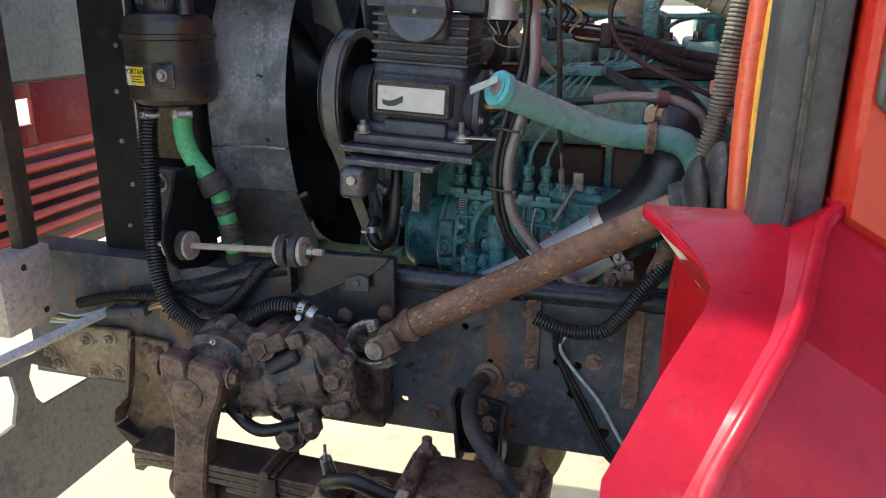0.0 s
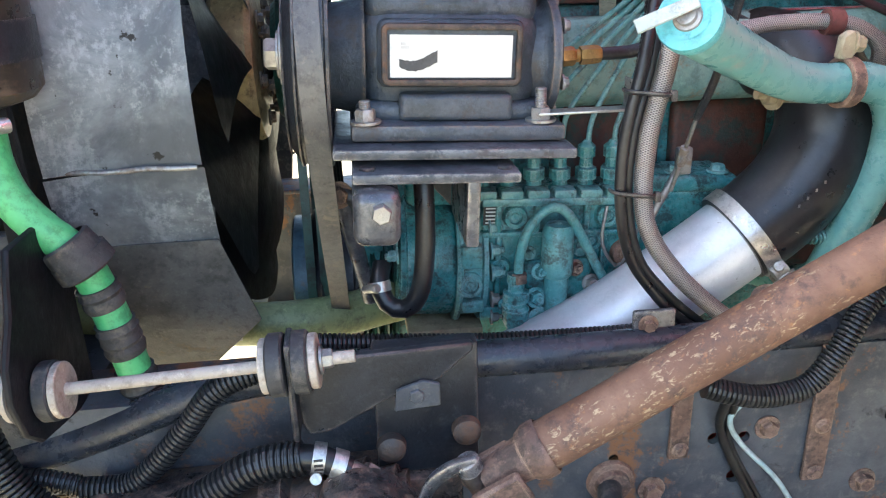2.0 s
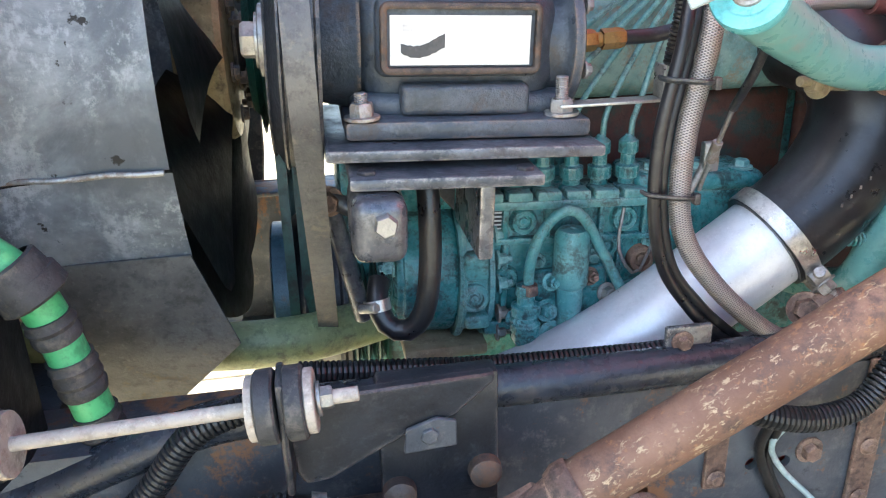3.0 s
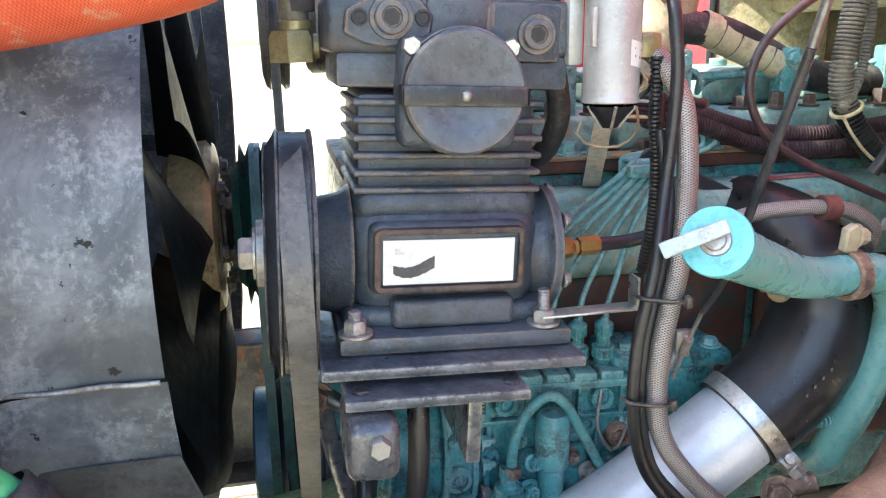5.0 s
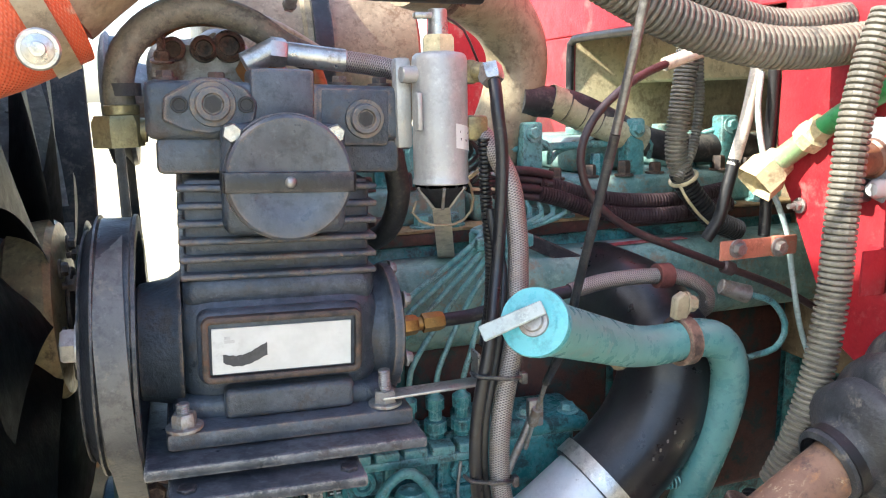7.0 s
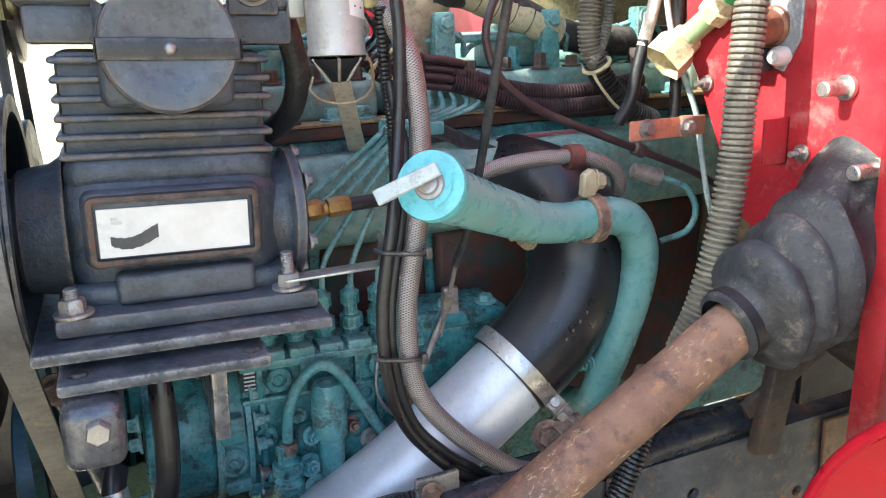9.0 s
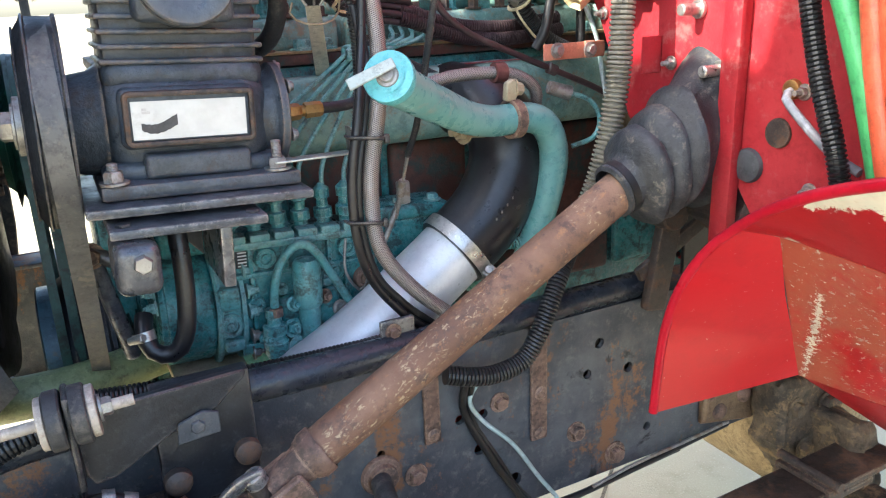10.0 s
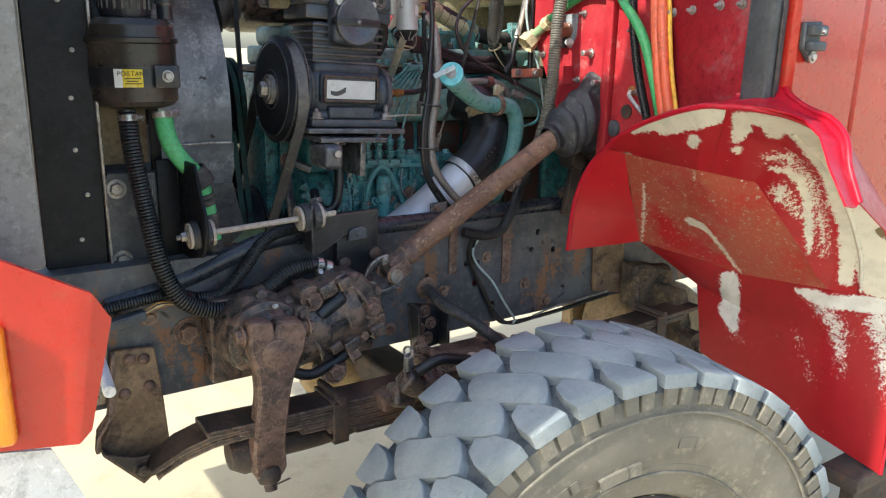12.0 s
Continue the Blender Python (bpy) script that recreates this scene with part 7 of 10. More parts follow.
corr_thing("cable_conduit", [(-0.60, 1.34, 1.195), (-0.535, 1.345, 1.186), (-0.42, 1.345, 1.176), (-0.33, 1.342, 1.174), (-0.25, 1.335, 1.176), (-0.185, 1.325, 1.178), (-0.16, 1.29, 1.160)], 0.0135, 0.0055, 0.0022, "thin black corrugated conduit along the rail")
corr_thing("cable_conduit", [(-0.165, 1.252, 1.150), (-0.13, 1.246, 1.140), (-0.09, 1.246, 1.134), (-0.045, 1.248, 1.142), (-0.015, 1.252, 1.175), (0.012, 1.262, 1.215), (0.045, 1.28, 1.252), (0.085, 1.31, 1.275)], 0.0135, 0.0055, 0.0022, "black corrugated conduit hanging below the steering shaft")
corr_thing("cable_conduit", [(-0.845, 1.265, 1.083), (-0.79, 1.264, 1.087), (-0.735, 1.266, 1.138), (-0.695, 1.27, 1.186), (-0.645, 1.275, 1.204), (-0.58, 1.29, 1.202)], 0.0135, 0.0055, 0.0022, "black corrugated conduit rising to the bracket")
corr_thing("cable_conduit", [(-1.14, 1.27, 1.06), (-1.05, 1.268, 1.085), (-0.97, 1.262, 1.098), (-0.90, 1.268, 1.10), (-0.85, 1.27, 1.085)], 0.012, 0.0055, 0.002, "thin black conduit with wires along the rail top")
bund = thing("wire_connector", (-1.02, 1.25, 1.06), "grey plug with loose wires on the rail", "connector")
bm = add_box(bmesh.new(), (-1.05, 1.235, 1.055), (-0.955, 1.262, 1.076), 0.004, tilt_y(-1.0, 1.065, -9))
add_box(bm, (-1.01, 1.233, 1.060), (-0.985, 1.238, 1.072), 0.001, tilt_y(-1.0, 1.065, -9))
part("plug", bm, SEAL, bund)
for k in range(4):
    hose("wire", [(-1.20, 1.245 + 0.005 * k, 1.02 + 0.006 * k), (-1.12, 1.24, 1.03 + 0.005 * k), (-1.05, 1.245, 1.055 + 0.004 * k)], 0.003, (WIREWHITE, CREAM, RUBBER, WIREWHITE)[k], bund, n=8)
    hose("wire", [(-0.955, 1.25, 1.073 + 0.002 * k), (-0.92, 1.255, 1.082 + 0.003 * k), (-0.86, 1.262, 1.078 - 0.004 * k)], 0.0026, (BRASS, CREAM, RUBBER, BRASS)[k], bund, n=8)

# ---------------------------------------------------------------- steering shaft, boot and gearbox
shaft = thing("steering_shaft", (-0.2, 1.18, 1.1), "rusty steering shaft tube with a universal joint", "steering shaft")
S0, S1 = Vector((-0.372, 1.181, 1.140)), Vector((0.062, 1.172, 1.392))
SD = (S1 - S0).normalized()
link("tube", swept([S0, S0.lerp(S1, 0.33), S0.lerp(S1, 0.66), S1], 0.0262, 28, 0.02), TUBE, shaft, "rust-brown scuffed tube", sharp=60)
bm = bmesh.new()
add_lathe(bm, S0 - SD * 0.012, SD, [(0, 0.016), (0.0, 0.0255), (0.010, 0.0300), (0.022, 0.0300), (0.024, 0.0285)], 28)
add_lathe(bm, S0 - SD * 0.060, SD, [(0, 0.0), (0, 0.018), (0.03, 0.021), (0.050, 0.024)], 24)
yoke = part("yoke", bm, RUSTY, shaft, "rusty forged yoke")
UJ = Vector((-0.427, 1.178, 1.100))
UP = SD.cross(Vector((0, 1, 0))).normalized()
for sgn in (-1, 1):
    bm = bmesh.new()
    c = UJ + Vector((0, sgn * 0.026, 0))
    add_prism(bm, [c + Vector((0, -0.006, 0)) + SD * a + UP * b for a, b in [(0.020 * math.cos(q), 0.020 * math.sin(q)) for q in (math.pi * (0.5 + k / 10) for k in range(11))] + [(0.045, -0.019), (0.045, 0.019)]], (0, 0.012, 0), 0.003)
    part("yoke_ear", bm, RUSTY, yoke)
for y in (-0.0345,):
    bm = bmesh.new()
    add_lathe(bm, UJ + Vector((0, y, 0)), (0, -1, 0), [(0, 0.0165), (0.0025, 0.016), (0.0025, 0.0125), (0.001, 0.012), (0.001, 0.006), (0.002, 0.005), (0.002, 0)], 26)
    part("bearing_cap", bm, STEEL, yoke, "worn steel bearing cap")
bm = bmesh.new()
add_rod(bm, UJ + Vector((0, -0.03, 0)), UJ + Vector((0, 0.03, 0)), 0.011)
add_rod(bm, UJ - UP * 0.032, UJ + UP * 0.032, 0.011)
part("cross", bm, RUSTDARK, yoke)
# second yoke, towards the box
GD = Vector((-0.80, 0.06, -0.35)).normalized()
GP2 = GD.cross(Vector((0, 1, 0))).normalized()
bm = bmesh.new()
for s in (1, -1):
    pts = [UJ + GP2 * 0.037 * s + GD * -0.010, UJ + GP2 * 0.040 * s + GD * 0.012, UJ + GP2 * 0.034 * s + GD * 0.038, UJ + GP2 * 0.014 * s + GD * 0.062]
    link("fork_arm", swept(pts, lambda q: 0.0062 + 0.0015 * math.sin(q * 60), 12, 0.006, squash=2.0), MOUNT, shaft)
    part("fork_ear", add_rod(bmesh.new(), UJ + GP2 * 0.028 * s, UJ + GP2 * 0.043 * s, 0.0135, n=20), MOUNT, shaft)
add_rod(bm, UJ + GD * 0.056, UJ + GD * 0.094, 0.019, n=22)
part("lower_yoke", bm, CAST, shaft, "greasy forged lower yoke")
bm = bmesh.new()
add_bolt(bm, UJ + GD * 0.062 + Vector((0, -0.021, 0)), (0, -1, 0), 0.011, 0.010, stub=0.006)
part("pinch_bolt", bm, STEEL, shaft)
boot = thing("steering_boot", (0.13, 1.17, 1.40), "dusty black rubber bellows boot on the firewall", "rubber boot")
BD = Vector((0.93, -0.05, 0.36)).normalized()
BOOT_RINGS = [(0.042, 1.175, 1.384, 0.029, 0.029), (0.044, 1.175, 1.385, 0.034, 0.034), (0.062, 1.174, 1.392, 0.035, 0.035), (0.067, 1.174, 1.394, 0.042, 0.043), (0.074, 1.173, 1.397, 0.055, 0.058), (0.081, 1.172, 1.400, 0.060, 0.064), (0.087, 1.172, 1.403, 0.059, 0.064), (0.091, 1.171, 1.406, 0.050, 0.056),
              (0.097, 1.170, 1.410, 0.058, 0.066), (0.104, 1.169, 1.414, 0.063, 0.072), (0.109, 1.168, 1.417, 0.062, 0.072), (0.113, 1.167, 1.420, 0.054, 0.065), (0.119, 1.166, 1.424, 0.060, 0.074), (0.125, 1.165, 1.428, 0.064, 0.080), (0.130, 1.164, 1.431, 0.063, 0.080), (0.134, 1.163, 1.434, 0.056, 0.074)]
BOOT_RINGS += [(0.148, 1.168, 1.440, 0.049, 0.079), (0.162, 1.171, 1.444, 0.050, 0.087), (0.174, 1.173, 1.447, 0.053, 0.094), (0.1815, 1.174, 1.448, 0.058, 0.100), (0.1835, 1.174, 1.448, 0.064, 0.106)]
bm = bmesh.new()
rings = []
for i, (x, y, z, ry, rz) in enumerate(BOOT_RINGS):
    lean = max(0.0, 1.0 - i / 12.0) * 0.38
    ring = []
    for k in range(44):
        a = 2 * math.pi * k / 44
        c, s_ = math.cos(a), math.sin(a)
        w = 1.0 + (0.020 * math.sin(3 * a + 0.25 * i) + 0.012 * math.sin(7 * a - 0.4 * i)) * min(1.0, i / 6.0)
        ring.append(bm.verts.new((x - s_ * rz * lean + 0.0018 * math.sin(4 * a + 0.5 * i) * min(1.0, i / 6.0), y + c * ry * w, z + s_ * rz * w)))
    rings.append(ring)
for p, q in zip(rings, rings[1:]):
    for k in range(44):
        bm.faces.new((p[k], p[(k + 1) % 44], q[(k + 1) % 44], q[k]))
part("bellows", bm, BOOT, boot, sharp=50)
bm = bmesh.new()
add_lathe(bm, Vector((0.046, 1.175, 1.386)) + BD * 0.004, BD, [(0, 0.034), (0, 0.0365), (0.010, 0.0365), (0.010, 0.034)], 32)
part("boot_ring", bm, RUBBER, boot)

gear = thing("steering_gearbox", (-0.65, 1.22, 0.92), "greasy cast iron steering gearbox with large rusty bolts", "steering box")
G0, G1 = Vector((-0.80, 1.215, 0.985)), Vector((-0.500, 1.205, 1.075))
GX = (G1 - G0).normalized()
bm = bmesh.new()
add_lathe(bm, G0, GX, [(0, 0), (0, 0.055), (0.01, 0.066), (0.05, 0.068), (0.055, 0.074), (0.075, 0.074), (0.08, 0.066), (0.17, 0.064), (0.175, 0.072), (0.20, 0.073), (0.205, 0.060), (0.25, 0.056), (0.27, 0.044), (0.31, 0.040), (0.312, 0)], 40)
body = part("housing", rough_up(bm, 0.003, 45), CAST, gear)
bm = bmesh.new()
add_lathe(bm, (-0.742, 1.215, 1.012), (0, -1, 0), [(0, 0.090), (0.03, 0.088), (0.05, 0.080), (0.062, 0.083), (0.074, 0.080), (0.080, 0.066), (0.098, 0.060), (0.11, 0.050)], 36)
sector = part("sector_housing", rough_up(bm, 0.003, 40), CAST, gear)
for a in (0.7, 1.5):
    bm = add_rod(bmesh.new(), (-0.742 + 0.084 * math.cos(a), 1.20, 1.012 + 0.084 * math.sin(a)), (-0.742 + 0.084 * math.cos(a), 1.166, 1.012 + 0.084 * math.sin(a)), 0.017, 0.014, 18, 0.3)
    part("cover_boss", rough_up(bm, 0.002, 60, 1), CAST, sector)
bm = add_lathe(bmesh.new(), (-0.728, 1.128, 1.083), (0, -1, 0.6), [(0, 0.006), (0.008, 0.005), (0.009, 0.003), (0.016, 0.003), (0.017, 0)], 12)
part("grease_nipple", bm, ZINC, sector, "bright grease nipple")
M0, M1 = Vector((-0.735, 1.205, 0.972)), Vector((-0.43, 1.200, 1.066))
MX = (M1 - M0).normalized()
bm = bmesh.new()
add_lathe(bm, M0, MX, [(0, 0), (0.0, 0.055), (0.02, 0.074), (0.05, 0.082), (0.08, 0.080), (0.10, 0.080), (0.12, 0.084), (0.14, 0.080), (0.18, 0.076), (0.20, 0.084), (0.222, 0.082), (0.228, 0.064), (0.26, 0.056), (0.262, 0)], 44)
main = part("main_casting", rough_up(bm, 0.0035, 38, 2), CAST, gear, "greasy brown-black casting")
bm = add_prism(bmesh.new(), [(x, 1.205, z) for x, z in ((-0.592, 1.112), (-0.560, 1.130), (-0.526, 1.126), (-0.478, 1.080), (-0.458, 1.020), (-0.466, 0.982), (-0.500, 0.972), (-0.548, 1.010), (-0.580, 1.060))], (0, -0.070, 0), 0.008)
valve = part("valve_block", rough_up(bm, 0.002, 60, 3), CAST, gear, "crusty valve block")
for (x0, z0), (x1, z1), w in (((-0.578, 1.066), (-0.540, 0.984), 0.005), ((-0.566, 1.078), (-0.524, 0.990), 0.004), ((-0.545, 1.108), (-0.492, 1.014), 0.005), ((-0.648, 1.010), (-0.610, 0.930), 0.005)):
    bm = bmesh.new()
    me = swept([(x0, 1.150, z0), ((x0 + x1) / 2, 1.122, (z0 + z1) / 2), (x1, 1.150, z1)], w, 10, 0.008)
    bm.from_mesh(me)
    bpy.data.meshes.remove(me)
    part("cast_rib", rough_up(bm, 0.0012, 80, 0), CAST, valve if x0 > -0.6 else main)
bm = add_rod(bmesh.new(), (-0.628, 1.140, 1.040), (-0.566, 1.138, 1.080), 0.017, n=22, round_off=0.3)
part("port_tube", rough_up(bm, 0.001, 60, 1), BLACK, valve, "smooth black port tube")
for x, z, h in ((-0.567, 1.108, 0.016), (-0.606, 1.100, 0.020), (-0.548, 0.962, 0.020), (-0.486, 0.985, 0.018), (-0.590, 0.965, 0.014)):
    bm = add_box(bmesh.new(), (-h, -0.03, -h * 0.8), (h, 0.03, h * 0.8), h * 0.3, Matrix.Translation((x, 1.150, z)) @ Matrix.Rotation(radians(-24), 4, "Y"), seg=3)
    part("cast_lug", rough_up(bm, 0.002, 70, 1), CAST, gear)
for (x, y, z), r, mt in (((-0.640, 1.135, 1.083), 0.0185, RUSTY), ((-0.500, 1.132, 1.039), 0.0175, RUSTY), ((-0.475, 1.135, 1.012), 0.010, RUSTY), ((-0.470, 1.140, 0.990), 0.009, RUSTY), ((-0.545, 1.142, 1.098), 0.008, STEEL), ((-0.482, 1.140, 1.072), 0.009, CAST), ((-0.592, 1.130, 0.908), 0.020, RUSTY), ((-0.515, 1.140, 0.975), 0.011, RUSTY), ((-0.665, 1.13, 1.055), 0.012, CAST), ((-0.690, 1.135, 0.935), 0.011, CAST)):
    bm = bmesh.new()
    add_rod(bm, (x, y + 0.05, z), (x, y + 0.004, z), r * 1.7, r * 1.55, 26)
    part("bolt_boss", rough_up(bm, 0.0018, 70, 1), CAST, gear)
    bm = add_bolt(bmesh.new(), (x, y + 0.003, z), (0.05, -1, 0.1), r, r * 0.8, turn=x * 20)
    part("housing_bolt", bm, mt, gear)
bm = bmesh.new()
add_rod(bm, G1, UJ + GD * 0.08, 0.020)
part("input_shaft", bm, CAST, gear)
hose("oil_line", [(-0.72, 1.14, 0.95), (-0.66, 1.13, 0.915), (-0.60, 1.135, 0.925), (-0.545, 1.14, 0.945)], 0.012, RUBBER, gear, n=12)
bm = add_bolt(bmesh.new(), (-0.552, 1.135, 0.935), (0.75, -0.3, 0.4), 0.017, 0.02)
part("line_union", bm, RUSTY, gear)
bm = add_box(bmesh.new(), (-0.835, 1.225, 0.895), (-0.44, 1.289, 1.085), 0.008)
part("mount_bracket", bm, CAST, gear)

pit = thing("pitman_arm", (-0.765, 1.085, 0.72), "rusty forged pitman arm hanging from the steering box", "steering arm")
bm = bmesh.new()
add_prism(bm, [(-0.806, 1.105, 1.072), (-0.796, 1.105, 1.082), (-0.756, 1.105, 1.076), (-0.751, 1.105, 1.045), (-0.746, 1.105, 1.074), (-0.694, 1.105, 1.066), (-0.682, 1.105, 1.040), (-0.690, 1.105, 1.005), (-0.708, 1.105, 0.968), (-0.722, 1.105, 0.92), (-0.730, 1.105, 0.87), (-0.738, 1.105, 0.81), (-0.738, 1.105, 0.745), (-0.755, 1.105, 0.726), (-0.790, 1.105, 0.728), (-0.808, 1.105, 0.745), (-0.808, 1.105, 0.80), (-0.798, 1.105, 0.87), (-0.791, 1.105, 0.92), (-0.793, 1.105, 0.975), (-0.806, 1.105, 1.02)], (0, -0.040, 0), 0.005)
part("arm", bm, RUSTY, pit)
bm = bmesh.new()
add_lathe(bm, (-0.752, 1.066, 1.008), (0, -1, 0), [(0, 0.031), (0.004, 0.030), (0.006, 0.027), (0.006, 0.005), (0.004, 0.004), (0.004, 0)], 30)
part("shaft_end", bm, RUSTY, pit)
bm = bmesh.new()
add_rod(bm, (-0.812, 1.088, 1.048), (-0.676, 1.088, 1.042), 0.013, n=20)
add_bolt(bm, (-0.812, 1.088, 1.048), (-1, 0, 0), 0.0145, 0.012)
add_bolt(bm, (-0.676, 1.088, 1.042), (1, 0, 0), 0.0145, 0.012)
part("clamp_bolt", bm, RUSTY, pit)
bm = bmesh.new()
add_lathe(bm, (-0.775, 1.075, 0.735), (0, -0.3, -1), [(-0.02, 0.024), (0.0, 0.026), (0.012, 0.022), (0.016, 0.014), (0.03, 0.013), (0.032, 0)], 22)
add_rod(bm, (-0.775, 1.065, 0.715), (-0.735, 1.06, 0.725), 0.002)
part("ball_nut", bm, RUSTDARK, pit)
drag = thing("drag_link", (-0.5, 1.13, 0.74), "dark rusty drag link rod to the axle", "rod")
hose("rod", [(-0.79, 1.13, 0.775), (-0.6, 1.14, 0.765), (-0.42, 1.15, 0.79), (-0.25, 1.16, 0.80)], 0.028, RUSTDARK, drag, n=18)
bm = bmesh.new()
add_lathe(bm, (-0.805, 1.13, 0.775), (1, 0, 0), [(-0.04, 0), (-0.036, 0.03), (-0.01, 0.046), (0.03, 0.046), (0.05, 0.03)], 26)
part("socket", bm, RUSTDARK, drag)

# ---------------------------------------------------------------- leaf spring, hangers, axle
SPRINGBLACK = worn("rust_black_spring_steel", (0.018, 0.016, 0.016), (0.058, 0.042, 0.034), (0.145, 0.085, 0.055), 0.46, 0.45, big=7, dirt_scale=9, relief=0.5, grain=160, wear=(0.25, 0.19, 0.14))
spring = thing("leaf_spring", (-0.2, 1.12, 0.78), "dark rusty leaf spring pack with clamps", "leaf spring")
for k in range(6):
    half = 0.80 - 0.075 * k
    pts = [(-0.20 + half * t * (0.87 if t < 0 else 1.0), 0.845 - 0.0145 * k + 0.016 * t * t * (1 - 0.1 * k)) for t in (-1, -0.75, -0.5, -0.25, 0, 0.25, 0.5, 0.75, 1)]
    bm = bmesh.new()
    add_prism(bm, [(x, 1.075, z + 0.006) for x, z in pts] + [(x, 1.075, z - 0.006) for x, z in reversed(pts)], (0, 0.085, 0), 0.0015)
    part("leaf", bm, SPRINGBLACK, spring)
for k, drop in ((0, 0.0), (1, 0.0145)):
    bm = bmesh.new()
    rings = []
    for x, y, z, w in ((-0.80, 1.117, 0.853, 0.041), (-0.88, 1.128, 0.846, 0.041), (-0.93, 1.165, 0.812, 0.040), (-0.965, 1.200, 0.772, 0.038), (-0.982 + 0.012 * k, 1.224, 0.748, 0.034)):
        rings.append([bm.verts.new((x, y + dy * w, z - drop + dz)) for dy, dz in ((-1, -0.0062), (1, -0.0062), (1, 0.0062), (-1, 0.0062))])
    for p, q in zip(rings, rings[1:]):
        for i in range(4):
            bm.faces.new((p[i], p[(i + 1) % 4], q[(i + 1) % 4], q[i]))
    bm.faces.new(rings[0])
    bm.faces.new(rings[-1])
    part("eye_leaf", bm, SPRINGBLACK, spring, "leaf end bent down to the hanger")
for x, h in ((-0.61, 0.075), (0.17, 0.075), (0.42, 0.05)):
    bm = bmesh.new()
    z = 0.845 + 0.016 * ((x + 0.2) / 0.8) ** 2
    for lo, hi in (((x - 0.018, 1.066, z - h), (x + 0.018, 1.074, z + 0.016)), ((x - 0.018, 1.161, z - h), (x + 0.018, 1.169, z + 0.016)), ((x - 0.018, 1.066, z + 0.0085), (x + 0.018, 1.169, z + 0.0165)), ((x - 0.018, 1.066, z - h - 0.008), (x + 0.018, 1.169, z - h))):
        add_box(bm, lo, hi, 0.002)
    add_rod(bm, (x, 1.06, z + 0.020), (x, 1.175, z + 0.020), 0.009)
    part("clamp", bm, RUSTDARK, spring)
for x in (-0.34, -0.14):
    bm = bmesh.new()
    me = swept([(x, 1.06, 0.66), (x, 1.06, 0.86), (x, 1.075, 0.89), (x, 1.118, 0.90), (x, 1.16, 0.89), (x, 1.175, 0.86), (x, 1.175, 0.66)], 0.012, 12, 0.012)
    bm.from_mesh(me)
    bpy.data.meshes.remove(me)
    part("u_bolt", bm, RUSTY, spring, "rusty U-bolt")
hang = thing("spring_hanger", (-0.99, 1.278, 0.706), "tan and rusty riveted front spring hanger plate", "bracket")
OUT = [(-1.018, 0.997), (-0.938, 0.990), (-0.929, 0.89), (-0.922, 0.757), (-0.955, 0.725), (-0.99, 0.706), (-1.064, 0.789), (-1.060, 0.832), (-1.036, 0.862)]
bm = add_prism(bmesh.new(), [(x, 1.274, z) for x, z in OUT], (0, 0.012, 0), 0.003)
pl = part("plate", bm, HANGTAN, hang)
bm = add_prism(bmesh.new(), [(-1.018, 1.274, 0.997), (-1.018, 1.262, 0.992), (-1.036, 1.252, 0.862), (-1.064, 1.240, 0.830), (-1.068, 1.240, 0.795), (-1.066, 1.274, 0.789), (-1.058, 1.274, 0.834), (-1.036, 1.274, 0.862)], (-0.007, 0, 0), 0.001)
part("side_flange", bm, RUSTY, hang, "rusty folded side flange")
for x, z in ((-0.990, 0.972), (-0.962, 0.968), (-1.005, 0.898), (-0.955, 0.905)):
    bm = bmesh.new()
    add_lathe(bm, (x, 1.274, z), (0, -1, 0), [(0, 0.013), (0.004, 0.012), (0.008, 0.007), (0.009, 0)], 18)
    part("rivet", bm, RUSTY, pl)
bm = bmesh.new()
add_bolt(bm, (-0.992, 1.235, 0.742), (0, -1, 0), 0.013, 0.012, stub=0.008)
part("eye_bolt", bm, RUSTDARK, hang)
bm = bmesh.new()
add_prism(bm, [(x, 1.234, z) for x, z in ((-1.066, 0.795), (-0.990, 0.708), (-0.955, 0.727), (-0.922, 0.760), (-0.955, 0.768), (-1.0, 0.768))], (0, 0.006, 0), 0.002)
add_prism(bm, [(x, 1.236, z) for x, z in ((-1.064, 0.789), (-0.990, 0.703), (-0.922, 0.754), (-0.924, 0.760), (-0.990, 0.710), (-1.060, 0.795))], (0, 0.040, 0), 0.001)
part("bent_lip", bm, RUSTDARK, hang, "dirty bent lower lip")
MUD = worn("mud_caked_iron", (0.052, 0.044, 0.036), (0.125, 0.098, 0.068), (0.23, 0.165, 0.095), 0.42, 0.7, big=14, dirt_scale=26, relief=1.0, grain=90, spec=0.3)
rear = thing("rear_hanger", (0.5, 1.2, 0.66), "mud-caked cast rear spring hanger under the rail", "bracket")
bm = add_prism(bmesh.new(), [(x, 1.275, z) for x, z in ((0.445, 0.985), (0.61, 0.955), (0.628, 0.88), (0.612, 0.83), (0.640, 0.745), (0.615, 0.705), (0.555, 0.706), (0.528, 0.755), (0.492, 0.80), (0.455, 0.85))], (0, -0.075, 0), 0.010)
cast = part("casting", rough_up(bm, 0.010, 24, 5), MUD, rear)
bm = add_lathe(bmesh.new(), (0.590, 1.06, 0.742), (0, 1, 0), [(0, 0), (0, 0.030), (0.006, 0.042), (0.16, 0.044), (0.166, 0.03)], 28)
part("shackle_eye", rough_up(bm, 0.006, 40, 1), MUD, cast)
bm = add_prism(bmesh.new(), [(x, 1.235, z) for x, z in ((0.53, 0.92), (0.60, 0.90), (0.625, 0.80), (0.62, 0.72), (0.57, 0.715), (0.55, 0.80))], (0, -0.12, 0), 0.014)
